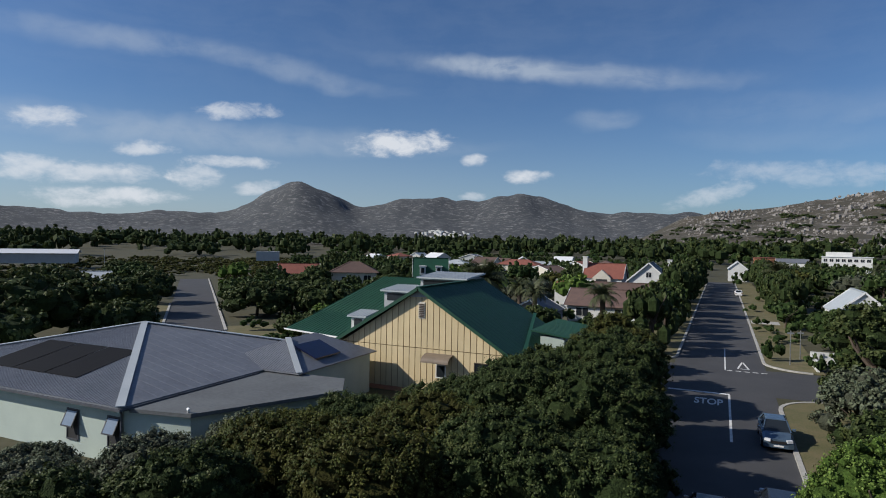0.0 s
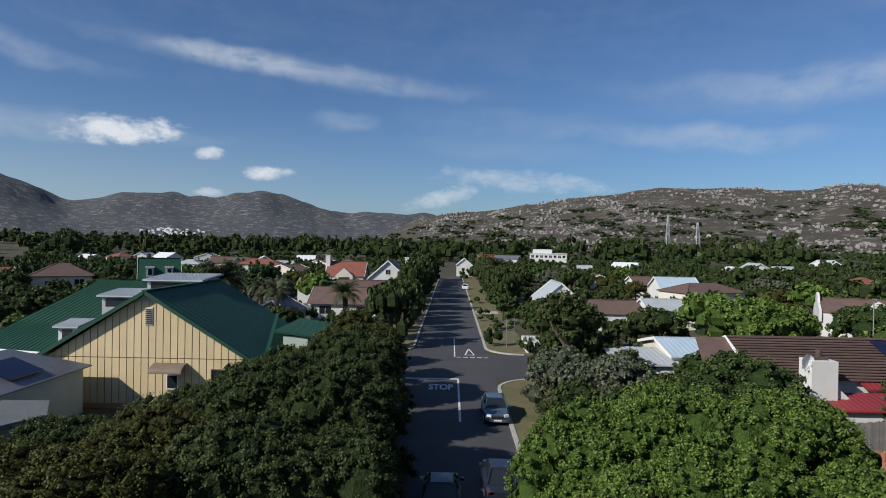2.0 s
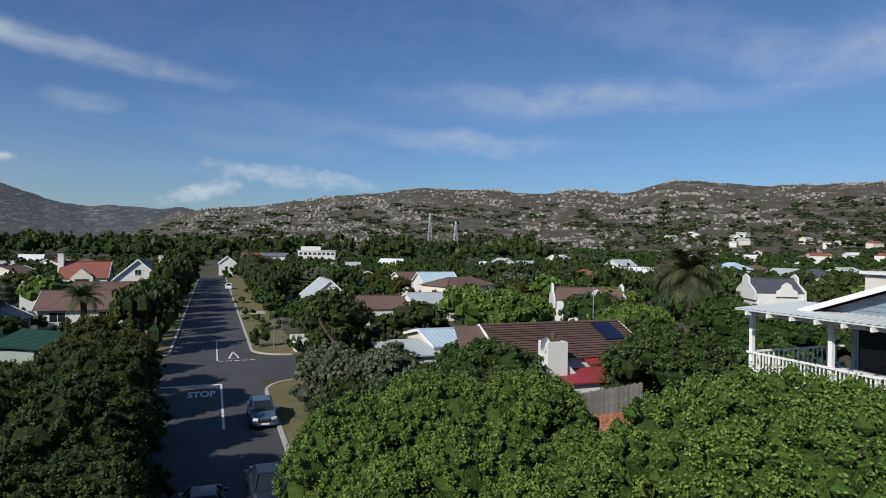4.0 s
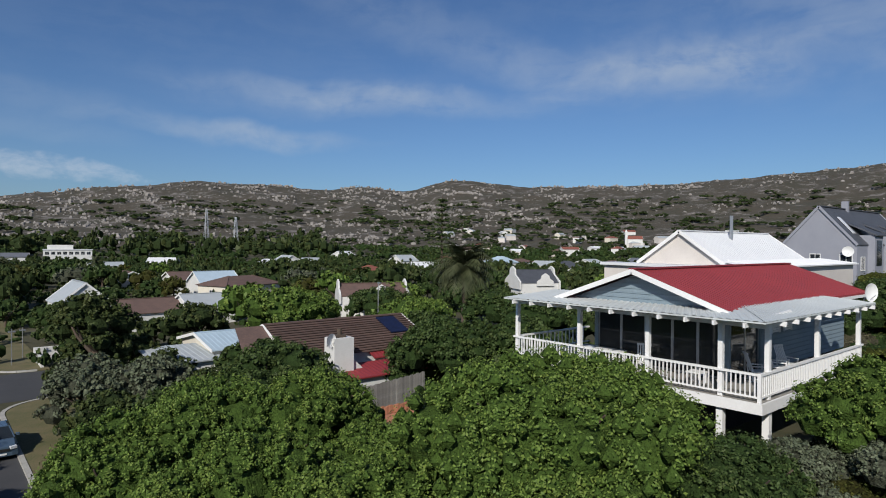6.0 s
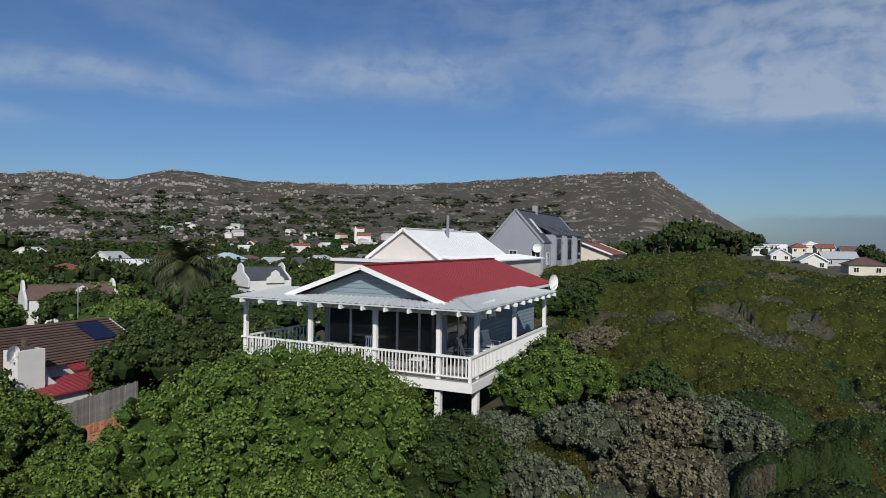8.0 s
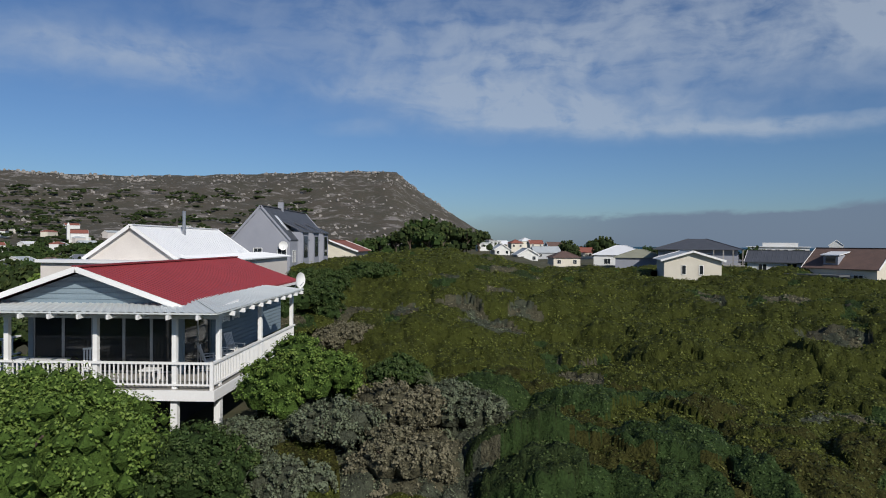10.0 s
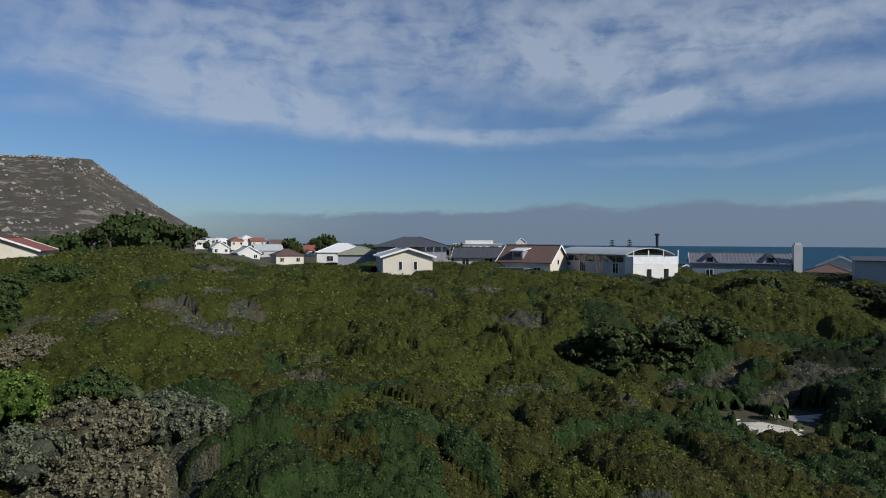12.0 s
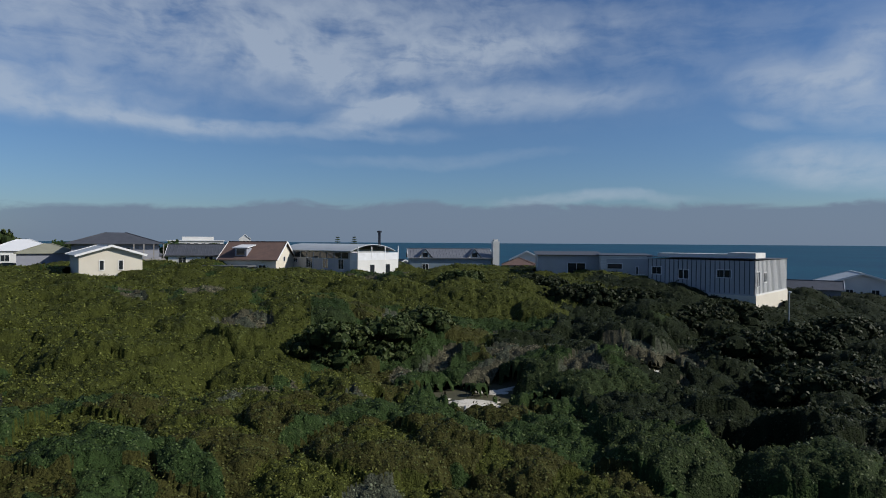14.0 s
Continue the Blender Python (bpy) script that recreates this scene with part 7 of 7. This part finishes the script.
# ---- dune shrubs ----
SHRUB_MATS = [LEAF_FRESH, LEAF_MID, LEAF_GREY, LEAF_DRY, LEAF_DARK, LEAF_OLIVE, LEAF_SHADE]
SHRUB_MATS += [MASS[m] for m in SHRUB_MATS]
SANDS = [(20.2, -24.8, 1.7), (22.0, -21.1, 1.0), (17.0, -26.0, 1.1), (21.4, -29, 0.9), (16.5, -37, 1.0), (14.8, -38.6, 0.8), (6.8, -25.6, 1.2), (22.8, -26.4, 0.9)] + SAND_SPOTS
SANDS += [(x * (1 - 1.7 / math.hypot(x, y)), y * (1 - 1.7 / math.hypot(x, y)), q * 0.8) for x, y, q in SANDS[:8]]


def cells(x, y, size, seed):
    """Distance to the nearest of scattered points, in sizes, and a random number for that point."""
    ix, iy = np.floor(x / size), np.floor(y / size)
    best, ident = np.full(x.shape, 9.0), np.zeros(x.shape)
    for dx in (-1, 0, 1):
        for dy in (-1, 0, 1):
            jx, jy = ix + dx, iy + dy
            h1 = np.sin(jx * 127.1 + jy * 311.7 + seed) * 43758.5453 % 1.0
            h2 = np.sin(jx * 269.5 + jy * 183.3 + seed) * 24634.6345 % 1.0
            d = np.hypot((jx + h1) * size - x, (jy + h2) * size - y) / size
            near = d < best
            best, ident = np.where(near, d, best), np.where(near, (h1 * 7.31 + h2 * 3.17) % 1.0, ident)
    return best, ident


def scrub(x, y):
    """Height of the shrubs' tops over the ground, and which kind grows there."""
    r, a = np.hypot(x, y), np.degrees(np.arctan2(x, y))
    wx, wy = x + 0.5 * ripple(x, y, 1.7), y + 0.5 * ripple(y + 40, x, 1.9)
    d1, n1 = cells(wx, wy, 3.1, 1.0)
    d2, n2 = cells(wx, wy, 1.0, 2.0)
    d3, n3 = cells(x, y, 0.42, 3.0)
    patch = ripple(x, y, 8.0) + (n1 - 0.5) * 0.75
    dry = np.exp(-((a - 83) / 9) ** 2) * (r < 29) * (r > 17) + 0.75 * np.exp(-((a - 146) / 15) ** 2 - ((r - 36) / 9) ** 2) + 0.4 * np.exp(-((a - 92) / 10) ** 2 - ((r - 48) / 8) ** 2)
    k = np.where(patch > -0.45, 0, np.where(patch > -0.62, 1, np.where(patch > -0.85, 3, 4)))
    near = (r < 30) | ((a > 126) & (r < 52))
    k = np.where(near, np.where(patch > 0.45, 4, np.where(patch > -0.1, 1, np.where(patch > -0.4, 5, np.where(patch > -0.8, 0, 2)))), k)
    # kind 6 has the shade of this flank put into its leaf colour
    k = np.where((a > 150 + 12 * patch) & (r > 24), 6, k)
    k = np.where(n1 * 0.999 < dry * 0.8, np.where(n2 < 0.6, 3, 2), k)
    tall = (0.5 + 0.75 * n1) * (1 + 0.4 * np.maximum(0, ripple(x, y, 11))) * np.where(np.isin(k, (4, 6)), 1.25, 1.0) * np.where((dry > 0.3) & (a > 120), 0.6, 1.0)
    h = 0.12 + tall * np.sqrt(np.clip(1 - (d1 / 0.82) ** 2, 0.0, 1)) * 1.05 + (0.16 + 0.22 * n2) * np.sqrt(np.clip(1 - (d2 / 0.8) ** 2, 0, 1)) + (0.08 + 0.14 * n3) * np.sqrt(np.clip(1 - (d3 / 0.8) ** 2, 0, 1))
    h = h * (1 - 0.28 * S(r, 45, 75)) + 0.10 * ripple(x, y, 0.31)
    bare = np.zeros(x.shape)
    for px_, py_, q in SANDS:
        bare = np.maximum(bare, 1 - S(np.hypot(x - px_, y - py_) + 0.5 * ripple(x, y, 0.6), q * 0.9, q * 1.9))
    h = h * (1 - bare) - 0.5 * bare
    out = ((x > 20.5) & (y > 7.4) & (x < 40) & (y < 23)) | ((y > 8) & (x < 20.8)) | ((a < 74) & (r > 30) & (y > 16)) | ((r > 28) & (a < 58))
    for fx, fy, fr in FOOT:
        out |= np.hypot(x - fx, y - fy) < fr * 0.8
    return np.where(out, -1.0, h), k


A_N, D_N = 830, 250
sa = np.radians(np.linspace(60, 184, A_N))
sd = 14.5 * (116 / 14.5) ** (np.arange(D_N) / (D_N - 1))
X, Y = np.outer(sd, np.sin(sa)), np.outer(sd, np.cos(sa))
top_h, kinds = scrub(X, Y)
Z = ground(X, Y) + top_h
grid = np.stack([X, Y, Z], -1)
shown = (top_h[:-1, :-1] > -0.15) & (top_h[1:, 1:] > -0.15) & (top_h[:-1, 1:] > -0.15) & (top_h[1:, :-1] > -0.15)
idx = np.arange(A_N * D_N).reshape(D_N, A_N)
corners = np.stack([idx[:-1, :-1], idx[:-1, 1:], idx[1:, 1:], idx[1:, :-1]], -1)[shown][:, ::-1]
me = bpy.data.meshes.new("dune_shrubs")
me.vertices.add(A_N * D_N)
me.vertices.foreach_set("co", grid.astype(np.float32).ravel())
me.loops.add(corners.size)
me.loops.foreach_set("vertex_index", corners.astype(np.int32).ravel())
me.polygons.add(len(corners))
me.polygons.foreach_set("loop_start", np.arange(0, corners.size, 4, dtype=np.int32))
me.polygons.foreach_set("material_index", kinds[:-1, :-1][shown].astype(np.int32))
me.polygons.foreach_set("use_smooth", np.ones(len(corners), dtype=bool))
# the canopy surface takes the core colours, darkened for shade between leaves
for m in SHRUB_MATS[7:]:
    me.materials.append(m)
me.update(calc_edges=True)
tagged(new("dune_shrubs", me), "dense low dune shrubs in greens, greys and browns", "shrubs", kind="stuff")
n = 230000
la, ld = np.radians(g_n.uniform(60, 184, n)), 14.5 * 8.0 ** g_n.uniform(0, 1, n)
lx, ly = ld * np.sin(la), ld * np.cos(la)
lh, lk = scrub(lx, ly)
e = 0.06
slope = np.stack([(lh - scrub(lx + e, ly)[0]) / e, (lh - scrub(lx, ly + e)[0]) / e, np.ones(n)], -1)
slope = np.clip(slope, -1.2, 1.2)
slope /= np.linalg.norm(slope, axis=1, keepdims=True)
ok = lh > 0.1
spots = np.stack([lx, ly, ground(lx, ly) + lh], -1) + slope * (g_n.random((n, 1)) ** 2 * 0.15 - 0.02)
q = leaves(spots[ok], slope[ok] * 1.2, (0.026 + 0.0027 * ld)[ok], 0.45)
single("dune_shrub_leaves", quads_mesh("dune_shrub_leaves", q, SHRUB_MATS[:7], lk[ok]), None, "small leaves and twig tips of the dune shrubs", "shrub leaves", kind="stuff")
# taller shrubs near the deck
for x, y, top, r, mat, lab in [(19.0, 6.9, 6.5, 1.5, LEAF_GREY, "grey-green rounded dune shrub"), (19.6, 4.2, 7.0, 1.8, LEAF_GREY, "grey-green twiggy dune shrub"), (21.4, 2.4, 7.2, 1.9, LEAF_DRY, "dry brownish twiggy dune shrub"), (18.6, 2.0, 6.4, 1.6, LEAF_DRY, "dry brownish twiggy dune shrub"),
                               (22.6, 0.2, 6.9, 1.8, LEAF_GREY, "grey-green twiggy dune shrub"), (17.0, 5.0, 6.0, 1.4, LEAF_GREY, "grey-green rounded dune shrub"), (27.5, 3.0, 7.0, 1.7, LEAF_MID, "dark green dune shrub"), (40, 7.5, 6.8, 2.4, LEAF_DRY, "dry brownish dune shrub"), (47, 12.5, 9.4, 3.2, LEAF_MID, "broad dark dune shrub beside the wall"), (53, 13, 9.8, 3.4, LEAF_MID, "broad dark dune shrub beside the wall"), (60, 9.5, 10.2, 3.2, LEAF_MID, "broad green dune shrub")]:
    tree(x, y, top, r, mat, lab, 14000, 0.052 + 0.0014 * math.hypot(x, y), 18, seed=int(x * 3 + y * 7), base=0.02, name="shrub", category="shrub")
# thickets beyond azimuth 144 take the leaf colour darkened for shade
for az, dist, top, r in [(172, 30, 5.2, 2.6), (169, 38, 5.6, 3.0), (175, 25, 4.8, 2.4), (164, 46, 6.2, 3.0), (168, 52, 6.2, 3.2), (160, 56, 6.6, 3.0), (151, 60, 8.0, 3.4), (147, 66, 8.4, 3.2), (155, 62, 7.6, 3.0), (163, 60, 6.8, 3.0), (133, 42, 6.9, 2.6), (128, 40, 7.0, 2.6), (136.5, 45, 7.2, 2.4), (140, 66, 8.9, 2.8), (171, 60, 6.0, 3.2), (174, 44, 5.2, 3)]:
    x, y = polar(az, dist)
    tree(x, y, top, r, LEAF_SHADE if az > 144 else LEAF_DARK, "dark green spreading dune thicket", 5200, 0.09 + 0.0028 * dist, 18, seed=int(az + dist), base=0.02, name="thicket", category="shrub")

# ---- cars ----
def car(m, paint, label, dark=False):
    """A four-door sedan, nose towards local -y, wheels on z = 0."""
    t = thing("car", m, label, "car")
    half = [(-2.2, 0.35, 0.62), (-2.15, 0.72, 0.80), (-1.3, 0.93, 0.86), (-0.2, 0.97, 0.88), (1.2, 0.98, 0.88), (1.95, 0.97, 0.84), (2.2, 0.80, 0.76)]
    s = Solid()
    rings = []
    for y, z, w in half:
        rings.append([(-w * 0.96, y, 0.28), (-w, y, 0.5), (-w * 0.97, y, z - 0.10), (-w * 0.82, y, z), (w * 0.82, y, z), (w * 0.97, y, z - 0.10), (w, y, 0.5), (w * 0.96, y, 0.28)])
    n = 8
    s.poly([p for r_ in rings for p in r_], [(k * n + i, k * n + (i + 1) % n, (k + 1) * n + (i + 1) % n, (k + 1) * n + i) for k in range(len(rings) - 1) for i in range(n)] + [tuple(range(n)), tuple(reversed(range((len(rings) - 1) * n, len(rings) * n)))])
    body = part("body", s, paint, t)
    c = Solid()
    c.poly([(-0.74, -1.15, 0.92), (0.74, -1.15, 0.92), (0.74, 1.65, 0.96), (-0.74, 1.65, 0.96), (-0.56, -0.35, 1.43), (0.56, -0.35, 1.43), (0.55, 0.95, 1.44), (-0.55, 0.95, 1.44)], [(3, 2, 1, 0), (4, 5, 6, 7), (0, 1, 5, 4), (1, 2, 6, 5), (2, 3, 7, 6), (3, 0, 4, 7)])
    part("cabin_glass", c, GLASS, t, "dark tinted glass")
    part("roof", Solid().poly([(-0.57, -0.38, 1.43), (0.57, -0.38, 1.43), (0.56, 0.98, 1.44), (-0.56, 0.98, 1.44), (-0.5, -0.3, 1.475), (0.5, -0.3, 1.475), (0.5, 0.9, 1.485), (-0.5, 0.9, 1.485)], [(3, 2, 1, 0), (4, 5, 6, 7), (0, 1, 5, 4), (1, 2, 6, 5), (2, 3, 7, 6), (3, 0, 4, 7)]), paint, t)
    for sx_ in (-1, 1):
        for foot, head, thick in (((0.75, -1.15, 0.92), (0.57, -0.35, 1.44), 0.06), ((0.75, 1.65, 0.96), (0.56, 0.95, 1.45), 0.09), ((0.755, 0.25, 0.94), (0.57, 0.25, 1.44), 0.06)):
            part("pillar", Solid().bar((sx_ * foot[0], foot[1], foot[2]), (sx_ * head[0], head[1], head[2]), thick), paint, t)
        part("headlight", Solid().bar((sx_ * 0.72, -2.1, 0.68), (sx_ * 0.42, -2.2, 0.66), 0.18, 0.15), LAMP_GLASS, t, "clear headlight")
        part("door_mirror", Solid().box(sx_ * 0.93 - 0.1, -0.85, 0.95, sx_ * 0.93 + 0.1, -0.72, 1.08, 0.02), paint, t)
        part("tail_light", Solid().box(sx_ * 0.62 - 0.14, 2.1, 0.68, sx_ * 0.62 + 0.14, 2.2, 0.82), RED_ROOF, t)
        for y in (-1.35, 1.35):
            w_ = part("wheel", Solid().tube([(sx_ * 0.68, y, 0.31), (sx_ * 0.87, y, 0.31)], 0.31, 16), TYRE, t)
            part("rim", Solid().tube([(sx_ * 0.85, y, 0.31), (sx_ * 0.885, y, 0.31)], 0.2, 12), STEEL, w_)
    part("grille", Solid().box(-0.4, -2.24, 0.5, 0.4, -2.18, 0.64), TYRE, t)
    part("bumper", Solid().prism([(-0.8, -2.18), (-0.5, -2.28), (0.5, -2.28), (0.8, -2.18), (0.8, -2.1), (-0.8, -2.1)], 0.26, 0.46), paint, t)
    part("number_plate", Solid().box(-0.26, -2.30, 0.33, 0.26, -2.285, 0.43), WHITE, t)
    return t


car(pose(3.25, 43.3, 0.012, 0, 0, 1), CAR_BLUE, "steel-blue sedan parked beside the kerb")
car(pose(-0.25, 28.2, 0.012, 0, 0, 180), CAR_DARK, "dark car standing in the tree shade")
car(pose(2.6, 30.2, 0.012, 0, 0, 180), CAR_DARK, "dark hatchback parked in the tree shade")
car(pose(4.0, 168.5, 0.012, 0, 0, 180), CAR_WHITE, "white car parked far along the street")

# ---- posts, lamps and masts ----
for x, y, h in ((6.6, 72.0, 3.6), (7.9, 76.0, 3.2)):
    single("sign_post", Solid().tube([(x, y, 0), (x, y, h)], 0.05, 8).box(x - 0.3, y - 0.03, h - 0.35, x + 0.3, y + 0.02, h - 0.2), STEEL, "thin grey street sign post on the verge", "sign post")


def street_lamp(x, y, h):
    z = float(ground(x, y))
    t = thing("street_lamp", pose(x, y, z), "slim grey street lamp pole", "street lamp")
    part("pole", Solid().tube([(0, 0, 0), (0, 0, h)], [0.08, 0.05], 8), STEEL, t)
    part("lamp_head", Solid().box(-0.12, -0.5, h - 0.05, 0.12, 0.1, h + 0.08, 0.02), STEEL, t)


street_lamp(*polar(34.2, 72), 6.8)
street_lamp(*polar(-53.0, 230), 7.5)
street_lamp(*polar(167.5, 66), 4.0)


def mast(az, dist, top_el):
    x, y = polar(az, dist)
    z = float(ground(x, y))
    h = 12 + dist * math.tan(radians(top_el)) - z
    t = thing("radio_mast", pose(x, y, z), "grey steel lattice mast below the hill", "mast")
    s = Solid()
    for a in range(4):
        sx_, sy_ = ((-1, -1), (1, -1), (1, 1), (-1, 1))[a]
        s.bar((2.2 * sx_, 2.2 * sy_, 0), (0.5 * sx_, 0.5 * sy_, h), 0.35)
    for k in range(9):
        z0, z1 = h * k / 9, h * (k + 1) / 9
        w0, w1 = 2.2 - 1.7 * k / 9, 2.2 - 1.7 * (k + 1) / 9
        s.bar((-w0, -w0, z0), (w1, -w1, z1), 0.22).bar((w0, -w0, z0), (-w1, -w1, z1), 0.22).bar((-w0, w0, z0), (-w1, -w1, z1), 0.22)
    part("lattice", s, STEEL, t)
    part("antenna", Solid().bar((-1.8, 0, h * 0.8), (1.8, 0, h * 0.8), 0.4).bar((-1.4, 0, h * 0.93), (1.4, 0, h * 0.93), 0.4), STEEL, t)


mast(19.2, 620, 2.9)
mast(21.6, 600, 2.3)
